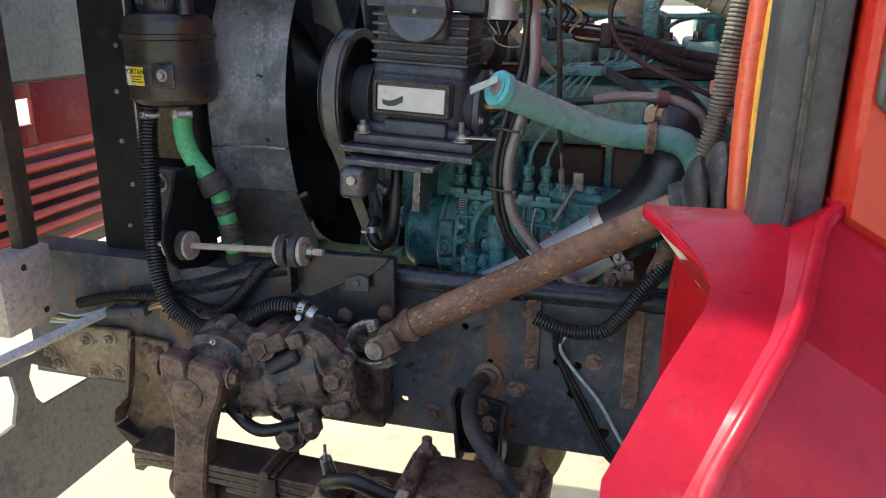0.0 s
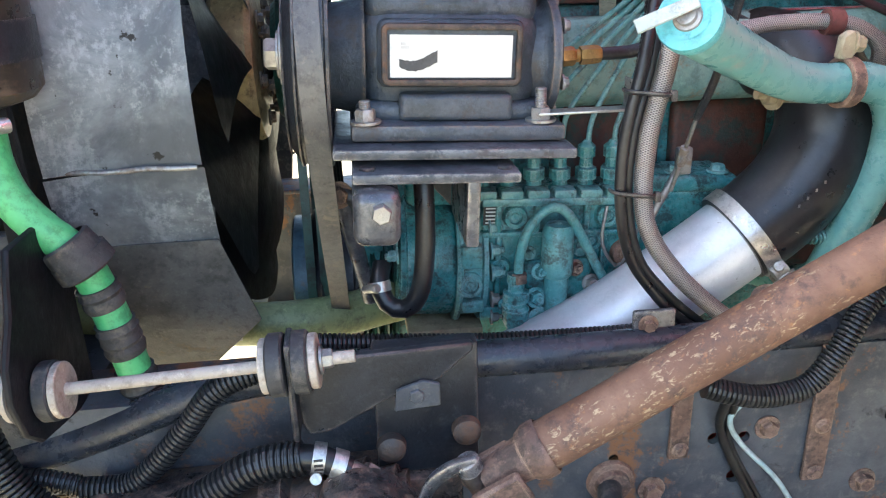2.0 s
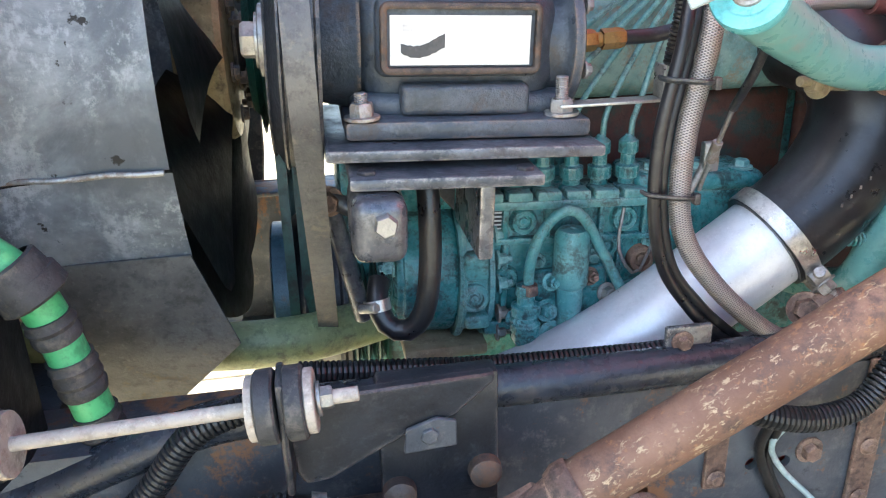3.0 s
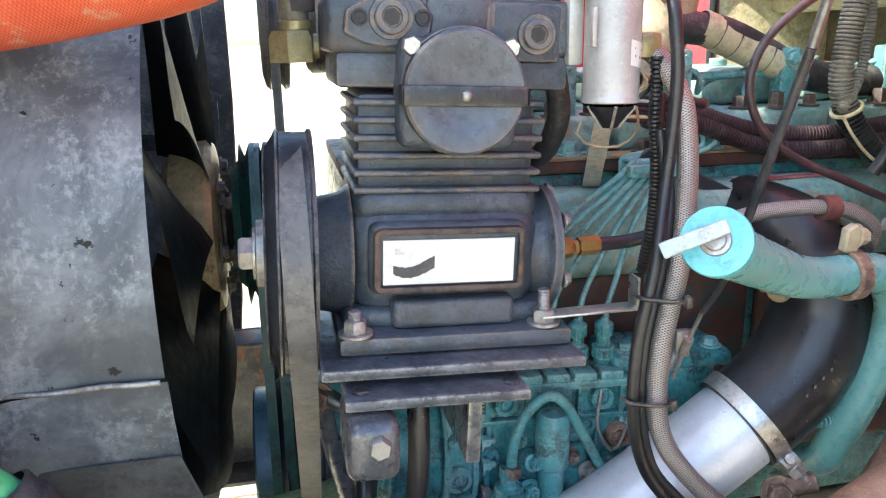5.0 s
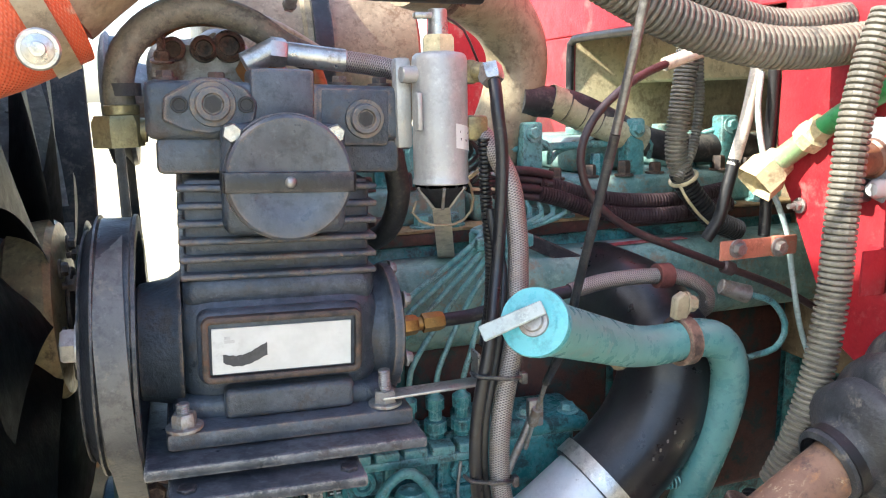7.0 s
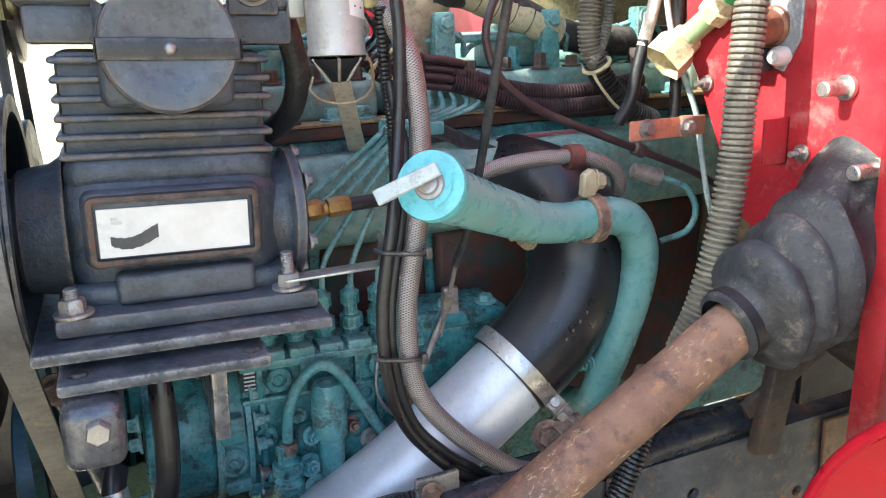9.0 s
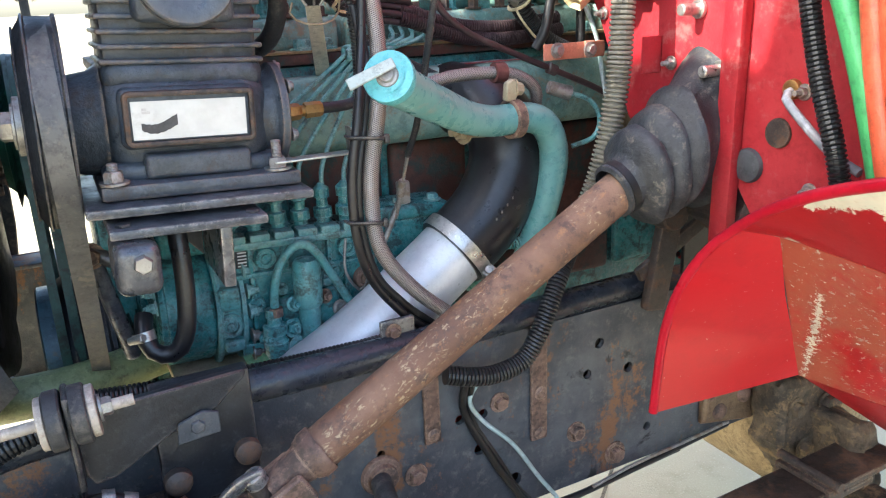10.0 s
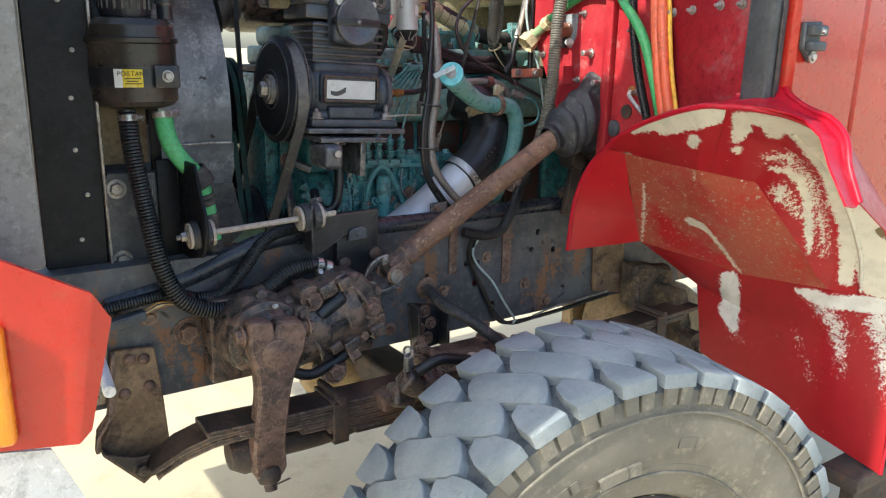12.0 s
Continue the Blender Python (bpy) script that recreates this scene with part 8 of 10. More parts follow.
part("shackle", rough_up(bm, 0.009, 26, 4), MUD, cast)
bm = add_rod(bmesh.new(), (0.590, 1.04, 0.742), (0.590, 1.062, 0.742), 0.020)
part("shackle_pin", bm, CAST, cast)
for x, z in ((0.48, 0.93), (0.56, 0.92), (0.515, 0.84)):
    bm = add_bolt(bmesh.new(), (x, 1.200, z), (0, -1, 0), 0.014, 0.012, turn=x * 30)
    part("hanger_bolt", bm, MUD, cast)
gusset = thing("rail_gusset", (0.40, 1.28, 0.87), "rust-tan pressed plate riveted to the rail", "plate")
bm = add_prism(bmesh.new(), [(x, 1.2885, z) for x, z in ((0.330, 1.160), (0.470, 1.160), (0.474, 0.872), (0.345, 0.898))], (0, -0.008, 0), 0.002)
part("plate", bm, HANGTAN, gusset)
hose("pressed_bead", [(0.350, 1.280, 0.905), (0.352, 1.279, 0.965), (0.372, 1.279, 1.000), (0.405, 1.279, 1.005), (0.435, 1.280, 0.985)], 0.007, HANGTAN, gusset, n=10)
for x, z in ((0.387, 0.912), (0.445, 0.93)):
    bm = add_lathe(bmesh.new(), (x, 1.281, z), (0, -1, 0), [(0, 0.016), (0.006, 0.014), (0.010, 0.008), (0.011, 0)], 18)
    part("rivet", bm, RUSTY, gusset)
far_hang = thing("far_hanger", (1.12, 2.1, 0.19), "tan dusty bracket below the far chassis rail", "bracket")
bm = add_prism(bmesh.new(), [(x, 2.065, z) for x, z in ((1.03, 0.90), (1.20, 0.90), (1.20, 0.24), (1.14, 0.19), (1.06, 0.20), (1.03, 0.26))], (0, 0.07, 0), 0.008)
part("plate", bm, TANDUST, far_hang)
bm = add_bolt(bmesh.new(), (1.10, 2.065, 0.235), (0, -1, 0), 0.016, 0.012)
part("pin", bm, RUSTDARK, far_hang)
drum = thing("air_tank", (1.27, 1.85, 0.20), "tan dusty round tank hanging under the chassis", "air tank")
bm = add_lathe(bmesh.new(), (1.27, 1.62, 0.42), (0, 1, 0), [(0, 0), (0.0, 0.06), (0.02, 0.16), (0.06, 0.22), (0.12, 0.24), (0.34, 0.24), (0.40, 0.22), (0.44, 0.16), (0.46, 0)], 44)
part("shell", bm, TANDUST, drum)
for y in (1.74, 1.96):
    bm = add_box(bmesh.new(), (1.25, y - 0.02, 0.655), (1.29, y + 0.02, 1.06), 0.004)
    part("strap", bm, RUSTDARK, drum)
axle = thing("front_axle", (-0.25, 1.6, 0.40), "rusty beam front axle", "axle")
bm = add_box(bmesh.new(), (-0.31, 0.86, 0.60), (-0.19, 2.6, 0.74), 0.02, seg=3)
part("beam", bm, RUSTDARK, axle)
bm = add_lathe(bmesh.new(), (-0.27, 1.50, 0.61), (0, 1, 0), [(0.0, 0.060), (0.08, 0.066), (0.12, 0.095), (0.16, 0.118), (0.22, 0.126), (0.30, 0.118), (0.34, 0.09), (0.40, 0.066), (0.55, 0.062)], 40)
bmesh.ops.scale(bm, vec=(1.12, 1, 1), space=Matrix.Translation((0.27, 0, 0)), verts=bm.verts)
part("differential_housing", bm, TANDUST, axle, "rounded housing caked in tan dust")
bm = bmesh.new()
add_rod(bm, (-0.26, 0.74, 0.53), (-0.25, 0.90, 0.56), 0.16, 0.10, 32)
part("hub", bm, RUSTDARK, axle)
bm = bmesh.new()
add_box(bm, (-0.37, 1.04, 0.86), (-0.11, 1.19, 0.885), 0.006)
for x in (-0.34, -0.14):
    for y in (1.06, 1.175):
        add_bolt(bm, (x, y, 0.885), (0, 0, 1), 0.018, 0.018, stub=0.02)
part("spring_plate", bm, RUSTY, axle, "rusty plate with nuts")
bm = add_rod(bmesh.new(), (-0.462, 1.03, 0.90), (-0.470, 1.02, 0.958), 0.013, 0.010)
lever = part("steering_lever", bm, MOUNT, axle, "grey pin on the knuckle")
bm = add_ring(bmesh.new(), (-0.470, 1.02, 0.966), (0.9, 0.4, 0), 0.012, 0.003, 20, 6)
part("pin_ring", bm, MOUNT, lever)
rng = random.Random(3)
for k in range(8):
    p = Vector((-0.50 + 0.13 * rng.random(), 1.02 + 0.06 * rng.random(), 0.82 + 0.085 * rng.random()))
    w = 0.016 + 0.020 * rng.random()
    bm = add_box(bmesh.new(), (-w, -0.025, -w), (w, 0.025, w), w * 0.4, Matrix.Translation(p) @ Matrix.Rotation(rng.random() * 3, 4, "Y") @ Matrix.Rotation(rng.random() - 0.5, 4, "Z"), seg=3)
    part("knuckle_lump", bm, RUSTY if k % 2 else CAST, axle)
sensor = thing("axle_hose", (-0.3, 0.98, 0.90), "black hose with pale fittings over the axle", "hose")
hose("hose", [(-0.46, 1.0, 0.925), (-0.412, 0.985, 0.948), (-0.36, 0.98, 0.938), (-0.313, 0.98, 0.926), (-0.233, 0.98, 0.918), (-0.169, 0.985, 0.905), (-0.10, 1.0, 0.87)], 0.013, RUBBER, sensor, n=14)
for x, z in ((-0.325, 0.930), (-0.295, 0.924)):
    bm = add_rod(bmesh.new(), (x - 0.009, 0.98, z + 0.002), (x + 0.009, 0.98, z - 0.002), 0.0175, n=16)
    part("fitting", bm, RODPALE, sensor)
brake = thing("brake_hose", (-0.15, 1.2, 0.85), "dusty black brake hose from a rail fitting", "hose")
hose("hose", [(-0.255, 1.284, 1.003), (-0.264, 1.255, 1.006), (-0.268, 1.215, 0.998), (-0.262, 1.175, 0.985), (-0.238, 1.13, 0.968), (-0.176, 1.095, 0.915), (-0.121, 1.075, 0.858), (-0.075, 1.06, 0.80), (-0.04, 1.05, 0.74)], 0.0145, RUBBERDUST, brake, n=14)
bm = bmesh.new()
add_lathe(bm, (-0.253, 1.289, 1.004), (0, -1, 0), [(0, 0.030), (0.006, 0.028), (0.008, 0.022), (0.016, 0.020), (0.018, 0)], 24)
part("fitting", bm, RUSTY, brake, "rusty union")
stop = thing("bump_stop", (-0.26, 1.25, 0.84), "black channel bracket with rusty bolts", "bracket")
bm = bmesh.new()
add_prism(bm, [(-0.312, 1.278, 0.975), (-0.215, 1.278, 0.955), (-0.212, 1.278, 0.845), (-0.30, 1.278, 0.835)], (0, 0.01, 0), 0.002)
add_prism(bm, [(-0.312, 1.235, 0.975), (-0.312, 1.278, 0.975), (-0.30, 1.278, 0.835), (-0.30, 1.235, 0.835)], (0.007, 0, 0), 0.001)
add_prism(bm, [(-0.219, 1.235, 0.95), (-0.219, 1.278, 0.955), (-0.219, 1.278, 0.845), (-0.219, 1.235, 0.845)], (0.007, 0, 0), 0.001)
part("channel", bm, BLACK, stop)
for x, z in ((-0.265, 0.945), (-0.28, 0.90), (-0.245, 0.91), (-0.255, 0.87)):
    bm = bmesh.new()
    add_bolt(bm, (x, 1.278, z), (0, -1, 0), 0.012, 0.010, turn=z * 50)
    part("bolt", bm, RUSTY, stop)
wire = thing("loose_wires", (0.0, 1.27, 0.9), "pale blue and black wires hanging over the rail", "wire")
hose("pale_wire", [(-0.105, 1.262, 1.125), (-0.12, 1.27, 1.09), (-0.095, 1.28, 1.045), (-0.045, 1.275, 0.99), (-0.005, 1.27, 0.925), (0.03, 1.265, 0.872), (0.022, 1.262, 0.862)], 0.0034, WIREWHITE, wire, n=8)
hose("black_wire", [(-0.13, 1.262, 1.125), (-0.125, 1.28, 1.07), (-0.085, 1.282, 0.985), (-0.045, 1.28, 0.915), (-0.01, 1.275, 0.868), (0.06, 1.27, 0.862), (0.2, 1.28, 0.862), (0.42, 1.29, 0.872)], 0.0055, RUBBER, wire, n=8)
hose("black_wire", [(-0.12, 1.262, 1.12), (-0.11, 1.284, 1.05), (-0.065, 1.286, 0.965), (-0.03, 1.282, 0.90), (0.02, 1.276, 0.858), (0.12, 1.28, 0.856), (0.30, 1.285, 0.862)], 0.0045, RUBBER, wire, n=8)
hose("pale_wire", [(0.10, 1.268, 0.868), (0.18, 1.266, 0.882), (0.28, 1.268, 0.886), (0.40, 1.27, 0.892)], 0.003, STEEL, wire, n=8)

# ---------------------------------------------------------------- filler neck, air pipe, clamps
neck = thing("filler_neck", (0.0, 1.33, 1.24), "teal oil filler pipe with a bright blue cap", "filler pipe")
NP = [(-0.229, 1.226, 1.541), (-0.185, 1.258, 1.520), (-0.13, 1.292, 1.495), (-0.08, 1.318, 1.474), (-0.03, 1.336, 1.463), (0.02, 1.345, 1.462), (0.058, 1.352, 1.450), (0.082, 1.36, 1.418), (0.089, 1.368, 1.375), (0.080, 1.378, 1.315), (0.062, 1.39, 1.25), (0.05, 1.42, 1.19), (0.04, 1.55, 1.15)]
link("pipe", swept(NP, lambda s: 0.0250 - 0.0035 * min(1.0, s / 0.22), 24, 0.010), NECKTEAL, neck, "faded teal bent pipe", sharp=60)
CD = Vector((-0.60, -0.70, 0.38)).normalized()
bm = bmesh.new()
add_lathe(bm, (-0.228, 1.226, 1.542), CD, [(0, 0.024), (0.002, 0.0288), (0.014, 0.0295), (0.017, 0.0285), (0.017, 0.018), (0.0185, 0.019), (0.0185, 0.0)], 40)
capob = part("cap", bm, CAPBLUE, neck, "bright blue round cap")
bm = bmesh.new()
add_lathe(bm, Vector((-0.228, 1.226, 1.542)) + CD * 0.0185, CD, [(0, 0.013), (0.002, 0.012), (0.002, 0.009), (0.006, 0.008), (0.006, 0)], 20)
part("cap_stud", bm, STEEL, capob)
bm = bmesh.new()
side = CD.cross(Vector((0, 0, 1))).normalized()
c0 = Vector((-0.228, 1.226, 1.542)) + CD * 0.026
ends = [c0 + Vector((0.010, -0.003, 0.011)), c0 + Vector((-0.038, 0.013, -0.011))]
ax = (ends[1] - ends[0]).normalized()
w = ax.cross(CD).normalized()
add_prism(bm, [ends[0] + w * 0.006, ends[1] + w * 0.007, ends[1] - w * 0.007, ends[0] - w * 0.006], CD * 0.003, 0.001)
part("lever", bm, worn("pale_green_steel", (0.36, 0.42, 0.40), (0.46, 0.50, 0.47), (0.30, 0.26, 0.22), 0.3, 0.42), capob, "flat steel lever")
ND = Vector((1, 0.1, -0.02)).normalized()
bm = bmesh.new()
add_lathe(bm, (0.002, 1.342, 1.462), ND, [(-0.008, 0.0225), (-0.007, 0.0275), (0.007, 0.0275), (0.008, 0.0225)], 32)
sl = part("clamp_band", bm, RUSTY, neck, "rusty pipe clamp")
bm = bmesh.new()
add_prism(bm, [(-0.012, 1.336, 1.488), (0.004, 1.336, 1.486), (0.010, 1.336, 1.505), (0.002, 1.336, 1.518), (-0.010, 1.336, 1.512)], (0, 0.012, 0), 0.002)
add_bolt(bm, (0.006, 1.345, 1.503), (1, -0.2, -0.1), 0.009, 0.010)
part("clamp_ear", bm, BEIGEPIPE, sl)
bm = bmesh.new()
add_rod(bm, (-0.030, 1.365, 1.445), (-0.066, 1.360, 1.449), 0.0085)
add_bolt(bm, (-0.066, 1.360, 1.449), (-0.95, -0.2, 0.08), 0.012, 0.010)
add_rod(bm, (-0.078, 1.358, 1.450), (-0.090, 1.356, 1.451), 0.0055)
part("band_bolt", bm, BEIGEPIPE, neck, "pale clamp bolt below the pipe")

air = thing("intake_pipe", (-0.2, 1.42, 1.05), "brushed aluminium intake pipe with a black rubber elbow", "intake pipe")
AP = [(-0.56, 1.475, 1.022), (-0.43, 1.455, 1.048), (-0.32, 1.437, 1.088), (-0.21, 1.425, 1.150), (-0.12, 1.42, 1.213), (-0.045, 1.418, 1.268)]
link("pipe", swept(AP, lambda s: 0.051 + 0.004 * min(1.0, s / 0.4), 36, 0.012), SILVER, air, "pale brushed aluminium pipe", sharp=60)
RP = [(-0.064, 1.418, 1.256), (-0.025, 1.419, 1.283), (0.015, 1.422, 1.322), (0.044, 1.430, 1.372), (0.052, 1.445, 1.42), (0.050, 1.50, 1.455), (0.04, 1.60, 1.465)]
link("elbow", swept(RP, lambda s: 0.0605 if s < 0.012 else 0.0595, 36, 0.008), HOSESHINE, air, "black rubber elbow hose", sharp=60)
EA = Vector((0.80, 0.0, 0.60)).normalized()
bm = bmesh.new()
add_lathe(bm, Vector((-0.052, 1.418, 1.2635)) - EA * 0.010, EA, [(0, 0.061), (0, 0.0632), (0.020, 0.0632), (0.020, 0.061)], 56)
cl = part("band_clamp", bm, ZINC, air, "bright steel T-bolt clamp")
SC = Vector((0.42, -0.72, -0.55)).normalized()
c = Vector((-0.052, 1.418, 1.2635)) + SC * 0.066
bm = bmesh.new()
sd = EA.cross(SC).normalized()
add_rod(bm, c - EA * 0.010 - sd * 0.012, c + EA * 0.010 - sd * 0.012, 0.010, n=18)
add_rod(bm, c - EA * 0.010 + sd * 0.012, c + EA * 0.010 + sd * 0.012, 0.010, n=18)
add_rod(bm, c - sd * 0.030, c + sd * 0.030, 0.006, n=14)
add_bolt(bm, c + SC * 0.008, SC, 0.011, 0.010, stub=0.014)
part("t_bolt", bm, STEEL, cl)
bm = bmesh.new()
add_lathe(bm, (0.050, 1.44, 1.432), (0, 0.3, 1), [(-0.008, 0.060), (-0.008, 0.0625), (0.010, 0.0625), (0.010, 0.060)], 48)
part("upper_clamp", bm, ZINC, air, "steel clamp at the upper end")
for k in range(4):
    bm = bmesh.new()
    q = Vector((-0.016 + 0.010 * k, 1.3605 + 0.0008 * k, 1.315 + 0.009 * k))
    add_box(bm, q - Vector((0.0012, 0.0004, 0.002)), q + Vector((0.0012, 0.0004, 0.002)), 0)
    part("print_bar", bm, STEEL, air)
sp = thing("return_spring", (0.02, 1.40, 1.262), "small teal coil spring", "spring")
hel = [(0.005 + 0.075 * t / 90, 1.395 + 0.008 * math.cos(t * 0.9), 1.262 - 0.006 * t / 90 + 0.008 * math.sin(t * 0.9)) for t in range(91)]
hose("coil", hel, 0.0018, TEAL, sp, n=6, step=0.004)

# ---------------------------------------------------------------- braided hose bundle
bra = thing("braided_hose", (-0.22, 1.31, 1.20), "braided steel hose strapped to two black hoses", "hose")
BP = [(-0.226, 1.400, 1.702), (-0.217, 1.376, 1.692), (-0.209, 1.354, 1.670), (-0.202, 1.342, 1.645), (-0.198, 1.337, 1.605), (-0.1985, 1.332, 1.560), (-0.2095, 1.317, 1.50), (-0.229, 1.307, 1.42), (-0.229, 1.308, 1.35), (-0.214, 1.310, 1.305), (-0.182, 1.312, 1.262), (-0.145, 1.314, 1.225), (-0.10, 1.318, 1.19), (-0.04, 1.33, 1.165)]
hose("braided", BP, 0.0102, BRAID, bra, "woven steel sheath", n=20, step=0.008)
for k, (dx, dy, dz, mt) in enumerate(((-0.0150, 0.005, 0.0, RUBBER),)):
    pts = [(x + dx * (1.0 if i < 9 else 0.9), y + dy + (0.01 if i > 10 else 0), z + dz - (0.020 + 0.012 * k if i > 8 else 0)) for i, (x, y, z) in enumerate(BP)]
    pts = [(-0.2195, 1.352, 1.622), (-0.2165, 1.346, 1.590)] + pts[5:]
    hose("black_hose", pts, 0.0052, mt, bra, "plain black hose", n=14)
for z, x in ((1.468, -0.222), (1.362, -0.231)):
    bm = bmesh.new()
    me = swept([(x - 0.0325, 1.316, z + 0.002), (x - 0.030, 1.304, z + 0.002), (x - 0.018, 1.299, z + 0.001), (x - 0.004, 1.2945, z), (x + 0.009, 1.298, z - 0.002), (x + 0.0125, 1.308, z - 0.003)], 0.0022, 8, 0.004, squash=1.6)
    bm.from_mesh(me)
    bpy.data.meshes.remove(me)
    add_box(bm, (x + 0.010, 1.294, z - 0.008), (x + 0.016, 1.302, z + 0.003), 0.001)
    part("cable_tie", bm, BLACK, bra, "black cable tie")
link("spiral_hose", ribbed([(-0.2215, 1.362, 1.690), (-0.2205, 1.362, 1.661), (-0.2185, 1.364, 1.622), (-0.2140, 1.366, 1.580), (-0.212, 1.372, 1.53), (-0.214, 1.385, 1.47)], 0.0062, 0.0042, 0.0018), RUBBER, bra, "thin black spiral-ribbed hose", 20)
clip = thing("hose_clip_bracket", (-0.20, 1.305, 1.20), "small grey bracket with a rubber hose clip", "bracket")
bm = add_box(bmesh.new(), (-0.232, 1.303, 1.172), (-0.182, 1.311, 1.222), 0.003)
add_box(bm, (-0.205, 1.303, 1.14), (-0.19, 1.309, 1.175), 0.002)
part("plate", bm, MOUNT, clip)
bm = bmesh.new()
add_bolt(bm, (-0.215, 1.303, 1.206), (0, -1, 0), 0.008, 0.006)
part("screw", bm, RUSTY, clip)

brassf = thing("oil_line", (-0.25, 1.42, 1.49), "black oil line with a brass union at the compressor", "hose")
bm = bmesh.new()
ax = Vector((1, 0.02, 0.03)).normalized()
p = Vector((-0.302, 1.418, 1.492))
add_rod(bm, p, p + ax * 0.010, 0.007)
add_bolt(bm, p + ax * 0.008, ax, 0.011, 0.016, washer=False)
add_rod(bm, p + ax * 0.024, p + ax * 0.030, 0.0075)
add_bolt(bm, p + ax * 0.030, ax, 0.0105, 0.024, washer=False)
part("union", bm, BRASS, brassf, "brass union")
hose("line", [p + ax * 0.050, p + ax * 0.09, (-0.18, 1.415, 1.502), (-0.10, 1.41, 1.512)], 0.0075, HOSESHINE, brassf)
hose("braided_line", [(-0.10, 1.41, 1.512), (-0.055, 1.408, 1.520), (0.0, 1.405, 1.521), (0.045, 1.405, 1.515), (0.082, 1.41, 1.495), (0.094, 1.42, 1.47), (0.098, 1.45, 1.45)], 0.0092, BRAID, brassf, "dark braided line", n=16, step=0.008)
bm = bmesh.new()
add_lathe(bm, (0.018, 1.404, 1.520), (1, 0, -0.05), [(-0.009, 0.0095), (-0.009, 0.0145), (0.009, 0.0145), (0.009, 0.0095)], 22)
part("p_clip", bm, worn("red_brown_rubber", (0.12, 0.04, 0.035), (0.16, 0.06, 0.05), None, rough=0.5), brassf, "red-brown rubber clip")
bm = bmesh.new()
add_rod(bm, (0.13, 1.44, 1.487), (0.165, 1.43, 1.475), 0.010, 0.012)
part("sensor", bm, STEEL, brassf)
hose("thin_pipe", [(0.165, 1.43, 1.475), (0.20, 1.425, 1.462), (0.218, 1.42, 1.43), (0.205, 1.42, 1.402), (0.17, 1.43, 1.39)], 0.0042, TEALPALE, brassf, n=10)

under = thing("oil_return_hose", (-0.48, 1.37, 1.20), "black hose curling under the compressor", "hose")
hose("hose", [(-0.459, 1.38, 1.385), (-0.459, 1.368, 1.34), (-0.461, 1.362, 1.29), (-0.468, 1.36, 1.245), (-0.483, 1.362, 1.221), (-0.505, 1.37, 1.222), (-0.515, 1.38, 1.245), (-0.51, 1.40, 1.262)], 0.0115, HOSESHINE, under, n=16)
clamp("clamp", (-0.515, 1.38, 1.243), (-0.1, 0.3, 0.9), 0.012, under, screw=(-1, -1, 0), size=0.8)
clamp("clamp", (-0.459, 1.378, 1.378), (0, 0.1, 1), 0.012, under, screw=(0.6, -1, 0), size=0.7)

# ---------------------------------------------------------------- drier can and its fittings
can = thing("filter_drier", (-0.262, 1.375, 1.645), "silver filter drier canister with a strap bracket", "canister")
bm = bmesh.new()
add_lathe(bm, (-0.262, 1.374, 1.6465), (0.02, 0.04, 1), [(0, 0), (0, 0.024), (0.001, 0.0275), (0.004, 0.0278), (0.006, 0.0268), (0.012, 0.0268), (0.117, 0.0268), (0.122, 0.0258), (0.1245, 0.023), (0.127, 0.010), (0.127, 0.0)], 40)
canb = part("can", bm, CANGREY, can)
bm = bmesh.new()
add_lathe(bm, (-0.262, 1.374, 1.6462), (0.02, 0.04, -1), [(0, 0.0262), (0.003, 0.0252), (0.0215, 0.0085), (0.0225, 0.007), (0.0225, 0)], 24)
cone = part("sight_end", bm, MATTBLACK, can, "black lower cone")
for a in (0.5, 1.9, 3.4, 4.5, 5.4):
    bm = bmesh.new()
    d = Vector((math.cos(a), math.sin(a), 0))
    add_rod(bm, Vector((-0.262, 1.374, 1.6455)) + d * 0.0265, Vector((-0.2625, 1.373, 1.6235)) + d * 0.0095, 0.0016)
    part("rib", bm, STEEL, cone)
bm = bmesh.new()
add_box(bm, (-0.302, 1.384, 1.682), (-0.286, 1.402, 1.768), 0.004)
add_rod(bm, (-0.300, 1.372, 1.752), (-0.285, 1.374, 1.752), 0.008)
part("mount_bracket", bm, CANGREY, can, "grey mounting bracket on the can's side")
bm = bmesh.new()
add_box(bm, (-0.2886, 1.358, 1.700), (-0.2840, 1.370, 1.735), 0.001)
part("seam_tab", bm, CANGREY, canb)
bm = bmesh.new()
add_bolt(bm, (-0.260, 1.380, 1.7715), (0, 0, 1), 0.0165, 0.017, washer=False)
part("hex_cap", bm, CREAM, can, "white hexagon union")
bm = bmesh.new()
add_rod(bm, (-0.260, 1.380, 1.787), (-0.260, 1.380, 1.812), 0.010, 0.009)
add_box(bm, (-0.284, 1.374, 1.803), (-0.258, 1.384, 1.809), 0.002)
part("top_union", bm, ZINC, can)
hose("sensor_wire", [(-0.257, 1.376, 1.806), (-0.235, 1.380, 1.795), (-0.222, 1.386, 1.775), (-0.213, 1.392, 1.760)], 0.0013, BROWNWIRE, can, n=6)
bm = bmesh.new()
rows = []
for k in range(7):
    a = 0.25 + k * 0.15
    rows.append([bm.verts.new((-0.261 + 0.0274 * math.sin(a), 1.376 - 0.0274 * math.cos(a), z - 0.005 * k / 6)) for z in (1.683, 1.706)])
for a, b in zip(rows, rows[1:]):
    bm.faces.new((a[0], b[0], b[1], a[1]))
lb = part("can_label", bm, WHITELABEL, can, "small white printed label")
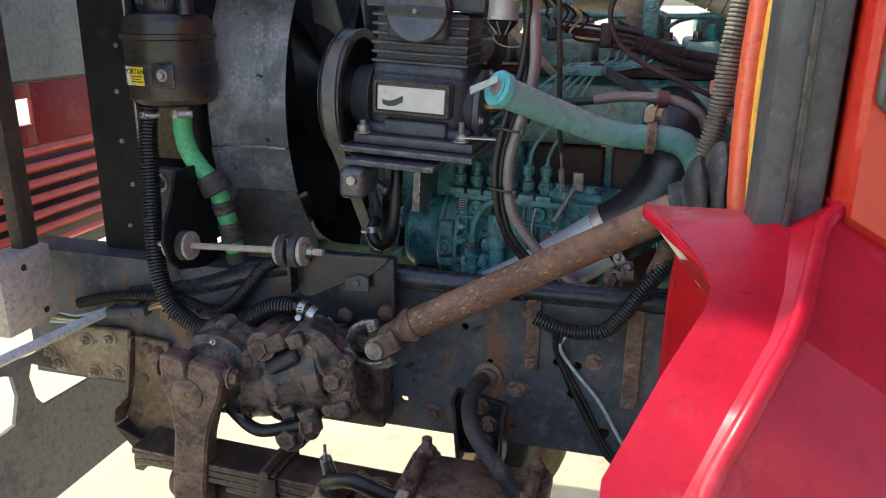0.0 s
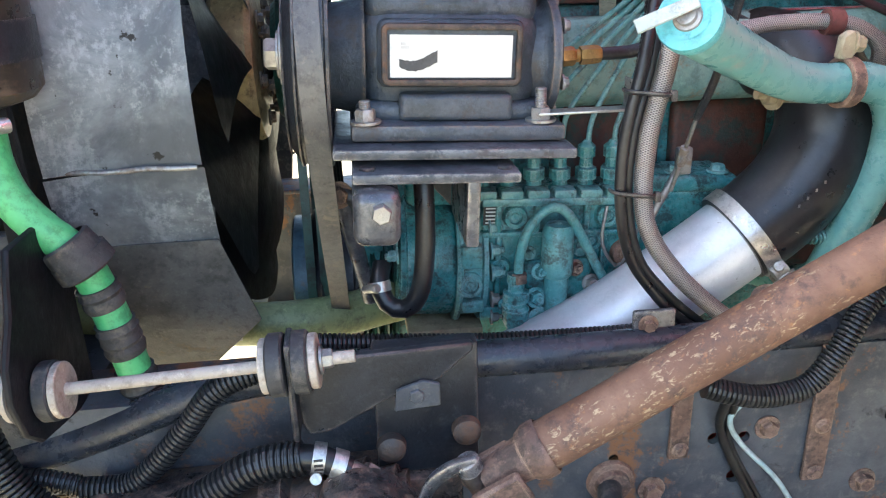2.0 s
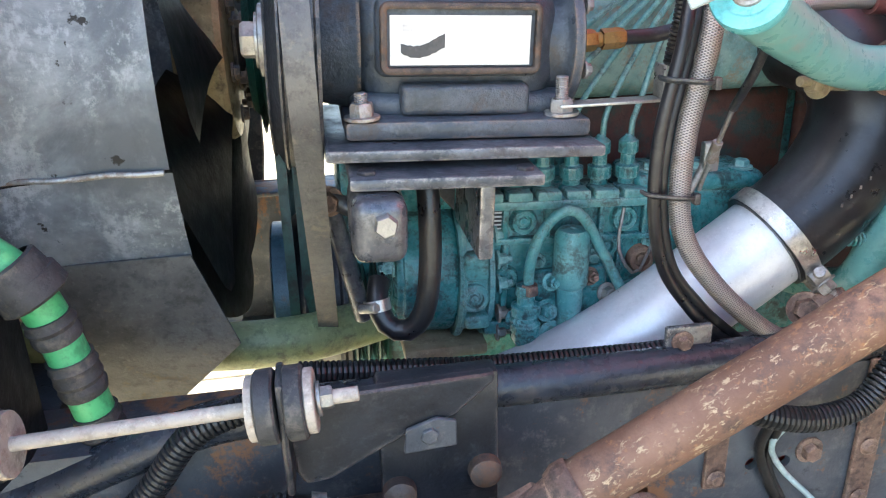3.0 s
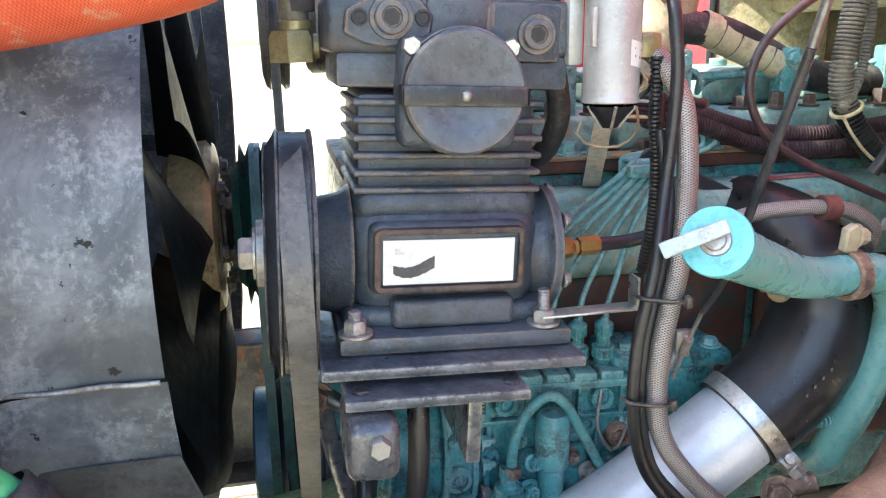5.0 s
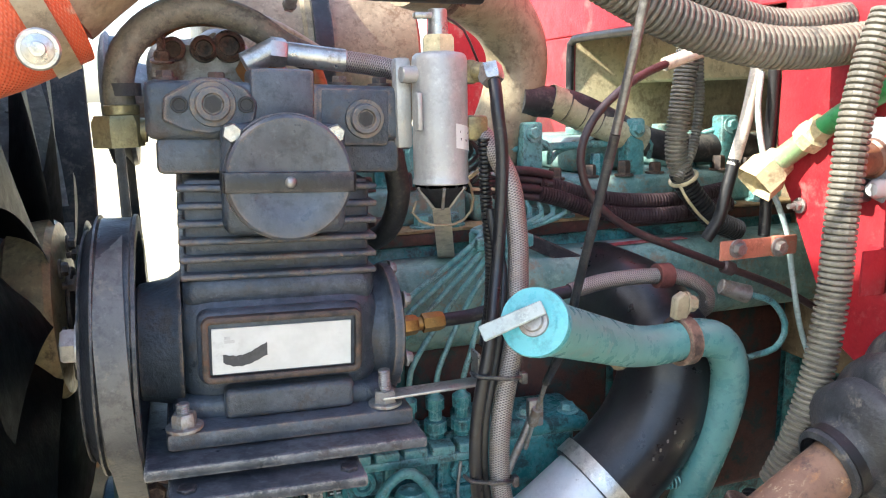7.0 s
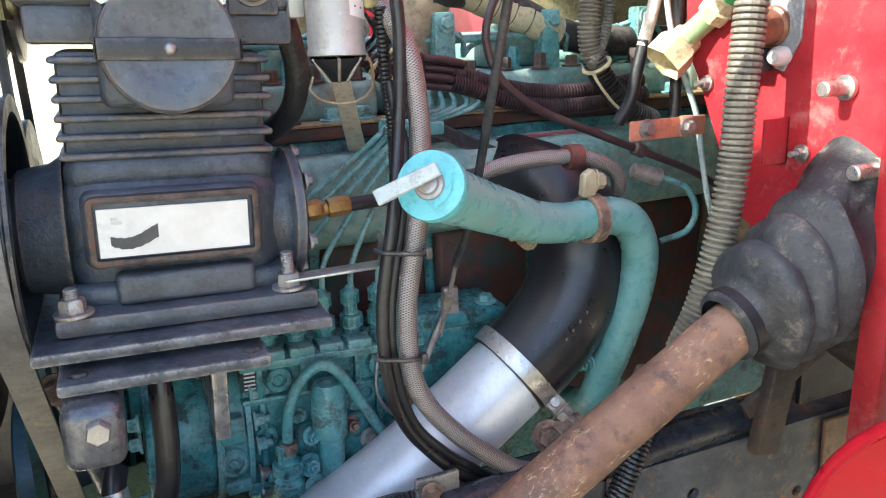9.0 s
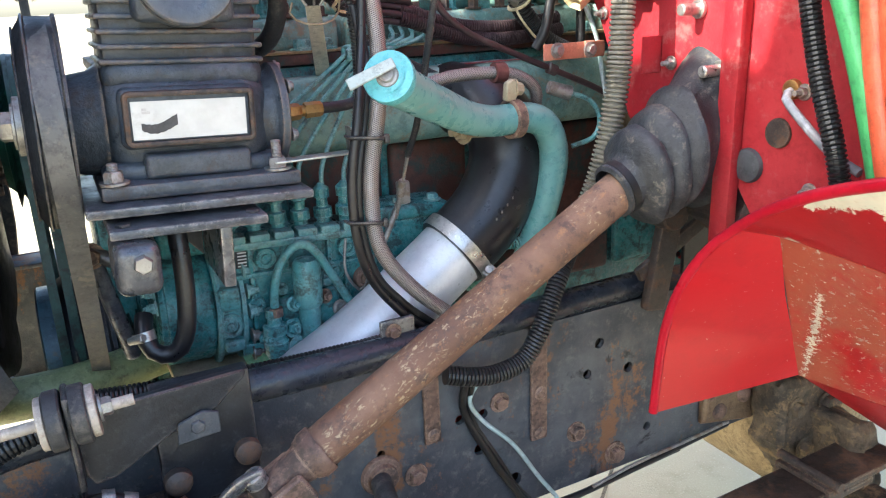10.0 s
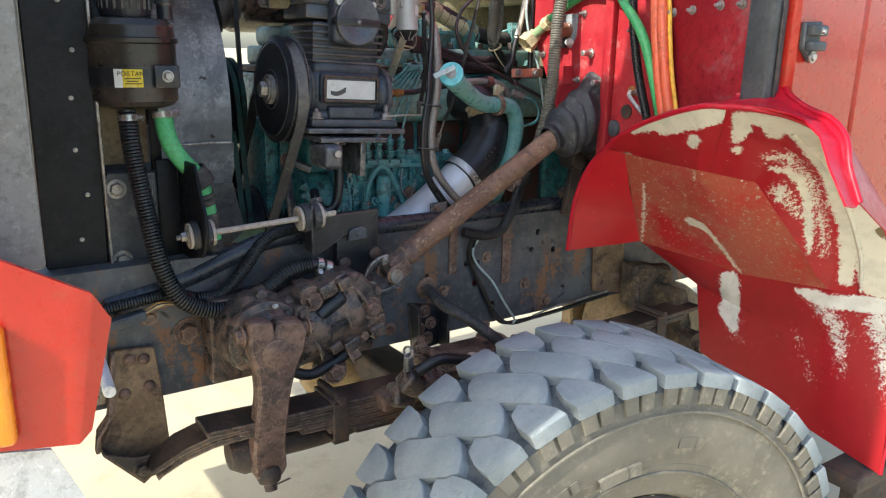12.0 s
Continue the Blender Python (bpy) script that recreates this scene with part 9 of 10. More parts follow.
for k, (a0, a1) in enumerate(((0.42, 0.95), (0.45, 0.8))):
    bm = bmesh.new()
    z = 1.697 - 0.007 * k
    vs = [bm.verts.new((-0.261 + 0.0276 * math.sin(a), 1.376 - 0.0276 * math.cos(a), z + dz)) for a, dz in ((a0, 0), (a1, -0.002), (a1, 0.0), (a0, 0.002))]
    bm.faces.new(vs)
    part("print_bar", bm, SMEAR, lb)
bm = bmesh.new()
s0, s1 = Vector((-0.258, 1.392, 1.640)), Vector((-0.172, 1.626, 1.512))
sd = (s1 - s0).normalized()
sx = Vector((1, -0.30, 0)).normalized()
sx = (sx - sd * sx.dot(sd)).normalized()
add_prism(bm, [s0 - sx * 0.009, s0 + sx * 0.009, s1 + sx * 0.0115, s1 + sd * 0.008 + sx * 0.009, s1 + sd * 0.008 - sx * 0.009, s1 - sx * 0.0115], sd.cross(sx) * 0.003, 0)
strap = part("strap_bracket", bm, PALESTRAP, can, "pale steel strap to the engine")
bm = bmesh.new()
add_bolt(bm, s1 + Vector((0, -0.003, 0.004)), (0.2, -1, 0.45), 0.0085, 0.008)
part("bolt", bm, STEEL, strap)
bm = bmesh.new()
add_box(bm, (-0.238, 1.372, 1.742), (-0.222, 1.394, 1.765), 0.004)
add_rod(bm, (-0.225, 1.380, 1.754), (-0.214, 1.364, 1.752), 0.010, 0.009)
part("block_fitting", bm, OLIVEBRASS, can, "brass block fitting")
bm = add_box(bmesh.new(), (-0.236, 1.366, 1.688), (-0.214, 1.390, 1.712), 0.004)
part("hose_ferrule", bm, OLIVEBRASS, can, "brass hose end")
bm = bmesh.new()
add_bolt(bm, (-0.2135, 1.366, 1.757), (0.0, -0.55, -0.85), 0.0125, 0.016, washer=False)
part("line_nut", bm, ZINC, can, "steel hose nut")
hose("liquid_line", [(-0.2125, 1.358, 1.748), (-0.2145, 1.347, 1.733), (-0.2155, 1.341, 1.716), (-0.2125, 1.339, 1.685), (-0.2125, 1.338, 1.655), (-0.2155, 1.337, 1.609), (-0.2215, 1.333, 1.562), (-0.2370, 1.313, 1.50), (-0.254, 1.308, 1.42), (-0.253, 1.310, 1.345), (-0.237, 1.314, 1.285), (-0.205, 1.318, 1.238), (-0.168, 1.324, 1.198), (-0.12, 1.335, 1.165)], 0.0063, HOSESHINE, can, "black line from the canister")
dark = thing("suction_hose", (-0.29, 1.45, 1.60), "dull black hose beside the compressor head", "hose")
hose("hose", [(-0.295, 1.45, 1.69), (-0.288, 1.45, 1.66), (-0.282, 1.46, 1.625), (-0.288, 1.49, 1.585), (-0.31, 1.53, 1.56)], 0.0125, RUBBERDUST, dark)
bm = bmesh.new()
add_rod(bm, (-0.305, 1.45, 1.695), (-0.285, 1.45, 1.695), 0.016)
part("collar", bm, BRASS, dark)
disch = thing("discharge_hose", (-0.36, 1.46, 1.77), "steel hose end with braided line on the head", "hose")
bm = bmesh.new()
add_rod(bm, (-0.435, 1.455, 1.765), (-0.40, 1.455, 1.782), 0.012)
add_bolt(bm, (-0.41, 1.455, 1.778), (1, 0, -0.12), 0.015, 0.016, washer=False)
add_rod(bm, (-0.394, 1.455, 1.776), (-0.335, 1.452, 1.768), 0.0115)
part("ferrule", bm, ZINC, disch)
hose("line", [(-0.336, 1.452, 1.768), (-0.31, 1.45, 1.764), (-0.287, 1.44, 1.758)], 0.0105, BRAID, disch, n=16)
loop = thing("heater_hose", (-0.5, 1.48, 1.72), "tan-grey rubber hose arching over the compressor head", "hose")
hose("hose", [(-0.552, 1.475, 1.722), (-0.552, 1.475, 1.752), (-0.540, 1.476, 1.785), (-0.508, 1.478, 1.812), (-0.468, 1.48, 1.820), (-0.425, 1.485, 1.808), (-0.392, 1.49, 1.786), (-0.36, 1.50, 1.772)], 0.0145, TANHOSE, loop, n=16)
bm = bmesh.new()
add_bolt(bm, (-0.556, 1.470, 1.690), (0, 0, 1), 0.024, 0.030, washer=False)
add_rod(bm, (-0.552, 1.475, 1.72), (-0.552, 1.475, 1.73), 0.017)
add_rod(bm, (-0.552, 1.475, 1.705), (-0.53, 1.475, 1.705), 0.012)
part("hex_fitting", bm, OLIVEBRASS, loop, "pale brass hexagon fitting")
bm = bmesh.new()
add_lathe(bm, (-0.548, 1.475, 1.738), (0, 0, 1), [(0, 0.014), (0, 0.016), (0.012, 0.0165), (0.012, 0.014)], 20)
part("tape", bm, SLEEVE, loop)
tan = thing("tan_hose", (-0.4, 1.62, 1.79), "tan rubber hose behind the compressor", "hose")
hose("hose", [(-0.50, 1.60, 1.84), (-0.45, 1.60, 1.832), (-0.39, 1.60, 1.81), (-0.33, 1.60, 1.775)], 0.013, BEIGEPIPE, tan)

# ---------------------------------------------------------------- orange charge-air hose and top pipes
org = thing("charge_air_hose", (-0.72, 1.45, 1.72), "orange-red silicone charge air hose with a pale clamp", "hose")
OP = [(-0.90, 1.42, 1.775), (-0.80, 1.42, 1.785), (-0.72, 1.425, 1.80), (-0.66, 1.43, 1.815), (-0.60, 1.44, 1.842)]
link("hose", swept(OP, 0.078, 44, 0.012), ORANGE, org, sharp=60)
OD = Vector((0.90, 0.10, 0.42)).normalized()
clamp("clamp", (-0.622, 1.436, 1.832), OD, 0.079, org, "pale steel band clamp", width=0.022, screw=(0.3, 1, 0.6), material=BEIGEPIPE, size=1.0)
bm = bmesh.new()
add_lathe(bm, (-0.600, 1.362, 1.775), (0.10, -1, -0.05), [(-0.01, 0.007), (0.010, 0.007), (0.010, 0.0155), (0.014, 0.0165), (0.016, 0.015), (0.016, 0.012), (0.020, 0.0115), (0.022, 0.006), (0.028, 0.0055), (0.029, 0)], 26)
part("clamp_bolt", bm, ZINC, org, "pale bolt with round washers")
hose("pale_pipe", [(-0.61, 1.44, 1.838), (-0.575, 1.445, 1.868), (-0.50, 1.46, 1.925), (-0.38, 1.49, 1.955), (-0.20, 1.55, 1.965)], 0.066, BEIGEPIPE, org, "beige metal pipe end", n=32)
tan_b = thing("tan_hose", (-0.45, 1.60, 1.80), "ochre rubber hose arching behind the head", "hose")
hose("hose", [(-0.53, 1.60, 1.80), (-0.49, 1.60, 1.822), (-0.44, 1.60, 1.822), (-0.385, 1.60, 1.803), (-0.345, 1.60, 1.765), (-0.33, 1.60, 1.70)], 0.011, TAN_METAL, tan_b, n=14)
cleaner = thing("air_cleaner", (-0.30, 2.12, 1.62), "olive-cream air cleaner drum with a dark band", "air cleaner")
bm = add_lathe(bmesh.new(), (-0.46, 2.12, 1.80), (1, 0.05, 0), [(0, 0), (0, 0.14), (0.01, 0.155), (0.16, 0.155), (0.165, 0.165), (0.185, 0.165), (0.19, 0.155), (0.36, 0.155), (0.37, 0.14), (0.37, 0)], 44)
drum = part("drum", bm, BEIGEPIPE, cleaner)
bm = add_lathe(bmesh.new(), (-0.285, 2.12, 1.80), (1, 0.05, 0), [(0, 0.156), (0, 0.168), (0.03, 0.168), (0.03, 0.156)], 44)
part("band", bm, BLACK, cleaner, "dark clamp band")
crossp = thing("cross_pipe", (-0.2, 1.45, 1.84), "dark brown hose running across the top", "hose")
hose("hose", [(-0.56, 1.46, 1.858), (-0.42, 1.46, 1.852), (-0.30, 1.46, 1.846), (-0.18, 1.47, 1.845)], 0.018, RUBBERDUST, crossp)
clamp("clamp", (-0.385, 1.46, 1.850), (1, 0, -0.04), 0.0185, crossp, screw=(0, -0.3, -1))
tanp = thing("air_duct", (-0.02, 1.70, 1.55), "tan rubber air duct bending down to the engine", "duct")
hose("duct", [(-0.22, 1.62, 1.885), (-0.13, 1.66, 1.868), (-0.06, 1.70, 1.84), (-0.025, 1.72, 1.79), (-0.03, 1.73, 1.72), (-0.06, 1.74, 1.64)], 0.045, BEIGEPIPE, tanp, n=28)
clamp("clamp", (-0.165, 1.645, 1.876), (0.9, 0.4, -0.17), 0.046, tanp, screw=(0, -1, -0.3), material=RUSTY)

wrapp = thing("wrapped_pipe", (0.1, 1.70, 1.68), "cream plastic wrapped pipe behind the rods", "pipe")
hose("pipe", [(-0.03, 1.70, 1.722), (0.05, 1.70, 1.712), (0.12, 1.70, 1.683), (0.18, 1.70, 1.655), (0.26, 1.70, 1.640), (0.42, 1.70, 1.635)], 0.023, RUBBERDUST, wrapp, n=20)
for k in range(6):
    t = k / 5
    c = Vector((0.030, 1.70, 1.716)).lerp(Vector((0.165, 1.70, 1.660)), t)
    bm = bmesh.new()
    add_lathe(bm, c, (1, 0.0, -0.38), [(-0.0145, 0.0225), (-0.0135, 0.0245), (0.0125, 0.0245), (0.0135, 0.0225)], 24)
    part("wrap", bm, worn("cream_wrap", (0.44, 0.40, 0.25), (0.54, 0.50, 0.33), (0.22, 0.18, 0.10), 0.28, 0.45) if k == 0 else bpy.data.materials["cream_wrap"], wrapp, "cream wrap turn")

# ---------------------------------------------------------------- rods, cables and conduits by the firewall
rod = thing("throttle_rod", (-0.1, 1.38, 1.40), "dark slender rod slanting to the pump", "rod")
hose("rod", [(-0.140, 1.215, 1.806), (-0.151, 1.238, 1.697)], 0.0043, RODSTEEL, rod, "dull steel rod", n=12)
hose("sleeve", [(-0.151, 1.238, 1.697), (-0.150, 1.29, 1.575), (-0.150, 1.33, 1.48), (-0.149, 1.37, 1.425)], 0.0045, BLACK, rod, "black lower sleeve", n=12)
hose("cable", [(-0.149, 1.37, 1.425), (-0.148, 1.40, 1.372), (-0.150, 1.42, 1.325)], 0.0026, STEEL, rod, "thin steel cable end", n=8)
bm = add_rod(bmesh.new(), (-0.149, 1.392, 1.386), (-0.148, 1.405, 1.362), 0.0055)
part("rod_end", bm, STEEL, rod)
rod["label"] = "steel throttle rod slanting to the pump"
cable = thing("vacuum_hose", (0.05, 1.42, 1.50), "brown-black hose looping behind the throttle rod", "hose")
hose("hose", [(0.055, 1.451, 1.765), (0.012, 1.436, 1.753), (-0.026, 1.42, 1.738), (-0.055, 1.42, 1.716), (-0.074, 1.42, 1.692), (-0.083, 1.42, 1.665), (-0.080, 1.42, 1.640), (-0.069, 1.42, 1.617), (-0.050, 1.42, 1.597), (-0.013, 1.42, 1.573), (0.057, 1.42, 1.543), (0.123, 1.42, 1.516), (0.200, 1.418, 1.484), (0.26, 1.41, 1.45)], 0.0048, BROWNWIRE, cable, n=12)
hose("pale_tube", [(0.042, 1.450, 1.761), (0.088, 1.45, 1.775), (0.122, 1.45, 1.784), (0.157, 1.45, 1.789), (0.21, 1.455, 1.79)], 0.0080, PALESTRAP, cable, "pale plastic tube end", n=14)
bm = bmesh.new()
add_lathe(bm, (0.123, 1.42, 1.516), (0.9, 0, -0.37), [(-0.009, 0.0052), (-0.007, 0.0085), (0.007, 0.0085), (0.009, 0.0052)], 16)
part("joint_clip", bm, BROWNWIRE, cable)
pw = thing("thin_wire", (0.2, 1.41, 1.50), "pale blue wire dropping past the firewall bracket", "wire")
hose("wire", [(0.165, 1.43, 1.75), (0.155, 1.42, 1.70), (0.165, 1.41, 1.63), (0.195, 1.405, 1.56), (0.205, 1.40, 1.50), (0.22, 1.395, 1.43), (0.25, 1.39, 1.36)], 0.0035, WIREWHITE, pw, n=8)
fb = thing("firewall_bracket", (0.16, 1.40, 1.53), "orange-pink painted steel strip bracket", "bracket")
bm = add_box(bmesh.new(), (0.092, 1.396, 1.531), (0.205, 1.400, 1.555), 0.002)
add_box(bm, (0.165, 1.392, 1.531), (0.184, 1.40, 1.556), 0.002)
part("strip", bm, worn("pinkish_paint", (0.45, 0.16, 0.10), (0.52, 0.22, 0.15), (0.40, 0.32, 0.24), 0.35, 0.5), fb)
bm = bmesh.new()
add_bolt(bm, (0.115, 1.396, 1.545), (0, -1, 0), 0.008, 0.007)
part("bolt", bm, STEEL, fb)
bm = add_bolt(bmesh.new(), (0.172, 1.392, 1.543), (0, -1, 0), 0.008, 0.007)
part("bolt", bm, STEEL, fb)
corr_thing("dusty_conduit", [(0.152, 1.55, 1.84), (0.147, 1.55, 1.775), (0.140, 1.55, 1.715), (0.135, 1.55, 1.672), (0.138, 1.552, 1.640), (0.150, 1.552, 1.612)], 0.0155, 0.0052, 0.0028, "dusty grey conduit hanging from the cab", CORRDUST)
corr_thing("dusty_conduit", [(0.145, 1.553, 1.622), (0.155, 1.552, 1.602), (0.178, 1.55, 1.574), (0.205, 1.55, 1.549), (0.25, 1.56, 1.53)], 0.0162, 0.0058, 0.0028, "clean black conduit bend below the dusty one", CORRUGATED)
corr_thing("dusty_conduit", [(0.164, 1.555, 1.83), (0.171, 1.556, 1.755), (0.174, 1.556, 1.71), (0.168, 1.554, 1.668), (0.155, 1.548, 1.640), (0.132, 1.54, 1.612)], 0.0068, 0.0048, 0.0018, "thin dusty conduit beside the thick one", CORRDUST)
corr_thing("wiring_conduit", [(-0.045, 1.606, 1.612), (-0.015, 1.608, 1.603), (0.045, 1.61, 1.585), (0.104, 1.61, 1.576), (0.17, 1.60, 1.575), (0.26, 1.60, 1.585)], 0.0118, 0.0045, 0.002, "dark brown wiring conduit over the heads", BROWNWIRE)
corr_thing("wiring_conduit", [(-0.045, 1.600, 1.598), (-0.015, 1.601, 1.589), (0.045, 1.60, 1.567), (0.104, 1.60, 1.557), (0.17, 1.59, 1.556), (0.26, 1.59, 1.565)], 0.0118, 0.0045, 0.002, "second dark brown conduit over the heads", BROWNWIRE)
fing = thing("cable_plug", (-0.06, 1.60, 1.60), "dark red-brown plug with finger-like sleeves", "connector")
for k in range(4):
    z = 1.628 - 0.0115 * k
    hose("sleeve", [(-0.088, 1.601 + 0.004 * (k % 2), z + 0.004), (-0.055, 1.600 + 0.004 * (k % 2), z), (-0.027, 1.600, z - 0.007)], 0.0058, BROWNWIRE, fing, n=12)
bm = add_box(bmesh.new(), (-0.112, 1.592, 1.592), (-0.084, 1.614, 1.640), 0.006, seg=3)
part("body", bm, BROWNWIRE, fing)
harn = thing("wire_harness", (-0.16, 1.5, 1.60), "tangle of dark wires beside the canister", "wiring")
for k in range(7):
    x = -0.222 + 0.012 * k
    hose("wire", [(x, 1.46 + 0.012 * k, 1.700 - 0.006 * k), (x + 0.02, 1.49 + 0.010 * k, 1.672 - 0.004 * k), (x * 0.6 - 0.070, 1.55 + 0.004 * k, 1.648 - 0.006 * k), (-0.105, 1.598, 1.632 - 0.005 * k)], 0.0026, (RUBBER, WIREWHITE, RUBBER, BROWNWIRE, RUBBER, CREAM, RUBBER)[k], harn, n=8)
hose("wire", [(-0.280, 1.40, 1.628), (-0.284, 1.40, 1.614), (-0.268, 1.40, 1.603), (-0.240, 1.40, 1.601), (-0.222, 1.40, 1.612), (-0.219, 1.40, 1.632), (-0.226, 1.402, 1.650)], 0.0014, BEIGEPIPE, harn, n=6)
tieob = thing("white_tie", (0.10, 1.50, 1.59), "white cable tie round the conduit", "cable tie")
bm = bmesh.new()
add_ring(bm, (0.150, 1.552, 1.612), (0.5, 0.1, -0.85), 0.0185, 0.0028, 28, 8)
part("ring", bm, CREAM, tieob)
hose("tail", [(0.133, 1.535, 1.603), (0.142, 1.53, 1.585), (0.165, 1.53, 1.560), (0.185, 1.53, 1.545)], 0.0022, CREAM, tieob, n=6)
dk = thing("black_lead", (0.14, 1.45, 1.58), "beige pipe with a black lower lead", "pipe")
hose("pipe", [(0.182, 1.45, 1.80), (0.175, 1.45, 1.755), (0.163, 1.45, 1.692), (0.147, 1.45, 1.638)], 0.0078, PALESTRAP, dk, n=14)
hose("lead", [(0.149, 1.45, 1.645), (0.140, 1.45, 1.61), (0.132, 1.452, 1.572), (0.120, 1.46, 1.545)], 0.0078, RUBBER, dk)
joint2 = thing("cream_connector", (0.16, 1.33, 1.60), "cream plastic elbow on a green hose", "connector")
HX = Vector((0.74, -0.12, 0.66)).normalized()
H0 = Vector((0.139, 1.402, 1.619))
bm = add_bolt(bmesh.new(), H0, HX, 0.027, 0.030, washer=False, turn=0.35)
part("hexagon", bm, CREAM, joint2, "dusty cream hexagon nut")
bm = add_rod(bmesh.new(), H0 + HX * 0.028, H0 + HX * 0.046, 0.0195, 0.0185)
part("collar", bm, CREAM, joint2)
hose("green_hose", [(0.164, 1.392, 1.645), (0.174, 1.365, 1.668), (0.174, 1.31, 1.705), (0.168, 1.20, 1.748), (0.14, 1.08, 1.748), (0.112, 1.005, 1.703), (0.102, 0.945, 1.643), (0.097, 0.905, 1.568), (0.100, 0.875, 1.478), (0.11, 0.865, 1.42)], 0.0115, WIREGREEN, joint2, "bright green hose", n=14)
hose("pale_end", [(0.158, 1.397, 1.640), (0.168, 1.380, 1.657), (0.174, 1.362, 1.672)], 0.0132, WIREPALEGREEN, joint2, "pale dusty green hose end")
bm = add_lathe(bmesh.new(), (0.175, 1.352, 1.680), (0.05, -0.75, 0.65), [(-0.014, 0.012), (-0.014, 0.0185), (0.0, 0.0195), (0.002, 0.016), (0.016, 0.0155), (0.016, 0.011)], 8)
part("upper_collar", bm, CREAM, joint2, "cream faceted collar")
ffit = thing("firewall_fitting", (0.18, 1.28, 1.65), "brown round plug on a grey bracket at the firewall", "fitting")
bm = bmesh.new()
add_prism(bm, [(0.1845, 1.243, 1.645), (0.1845, 1.243, 1.70), (0.1845, 1.30, 1.70), (0.1845, 1.305, 1.625), (0.1845, 1.262, 1.612)], (-0.004, 0, 0), 0.001)
part("plate", bm, SHROUD, ffit, "grey-olive bracket plate")
bm = add_lathe(bmesh.new(), (0.181, 1.278, 1.658), (-1, -0.1, -0.12), [(0, 0.021), (0.006, 0.021), (0.008, 0.018), (0.036, 0.0175), (0.040, 0.015), (0.041, 0)], 26)
part("plug", bm, worn("brown_plastic", (0.15, 0.055, 0.028), (0.22, 0.085, 0.045), (0.30, 0.24, 0.15), 0.3, 0.4), ffit, "brown plastic plug")
bm = add_box(bmesh.new(), (0.160, 1.272, 1.612), (0.1805, 1.300, 1.636), 0.004)
part("box", bm, BLACK, ffit, "black switch body")
bm = add_lathe(bmesh.new(), (0.181, 1.262, 1.628), (-1, -0.1, 0), [(0, 0.010), (0.012, 0.010), (0.018, 0.007), (0.020, 0)], 18)
part("button", bm, PLATEWHITE, ffit, "small white cap")
ftab = thing("firewall_tab", (0.18, 1.255, 1.54), "pink-red folded tab on the firewall", "bracket")
bm = add_box(bmesh.new(), (0.150, 1.250, 1.518), (0.1845, 1.253, 1.566), 0.001)
add_box(bm, (0.1815, 1.250, 1.518), (0.1845, 1.275, 1.566), 0.001)
part("tab", bm, REDCAB, ftab)
oc = thing("battery_cables", (0.14, 0.9, 1.45), "orange and yellow cables hanging down the cowl", "cable")
for k, (dy, mt, r) in enumerate(((0.0, WIREORANGE, 0.0115), (-0.018, WIREORANGE, 0.0115), (-0.032, WIREYELLOW, 0.005))):
    dx = 0.008 if k == 2 else 0.0
    hose("cable", [(0.118 + dx, 0.935 + dy, 1.86), (0.108 + dx, 0.922 + dy, 1.76), (0.098 + dx, 0.903 + dy, 1.66), (0.095 + dx, 0.883 + dy, 1.56), (0.098 + dx, 0.862 + dy, 1.47), (0.110, 0.855 + dy, 1.42)], r, mt, oc, n=14)
corr_thing("cowl_conduit", [(0.125, 1.01, 1.83), (0.122, 1.0, 1.74), (0.118, 0.985, 1.65), (0.115, 0.957, 1.55), (0.112, 0.925, 1.47), (0.115, 0.915, 1.43)], 0.0105, 0.005, 0.002, "thin black conduit beside the green hose")
gw = thing("cowl_wire", (0.16, 1.0, 1.47), "grey wire from a grommet on the firewall", "wire")
hose("wire", [(0.185, 1.035, 1.512), (0.165, 1.03, 1.505), (0.155, 1.0, 1.485), (0.15, 0.955, 1.455), (0.15, 0.92, 1.44)], 0.005, SHROUD, gw, n=10)
bm = bmesh.new()
add_lathe(bm, (0.185, 1.036, 1.512), (-1, 0, 0), [(0, 0.012), (0.006, 0.011), (0.008, 0.006), (0.008, 0)], 18)
part("grommet", bm, BRASS, gw)
corr_thing("dusty_conduit", [(0.148, 1.245, 1.80), (0.132, 1.245, 1.76), (0.116, 1.243, 1.70), (0.108, 1.24, 1.64), (0.103, 1.238, 1.59), (0.099, 1.236, 1.53), (0.086, 1.234, 1.455), (0.068, 1.236, 1.385), (0.05, 1.245, 1.33)], 0.0165, 0.0062, 0.0038, "thick dusty grey conduit in front of the firewall", CORRDUST)
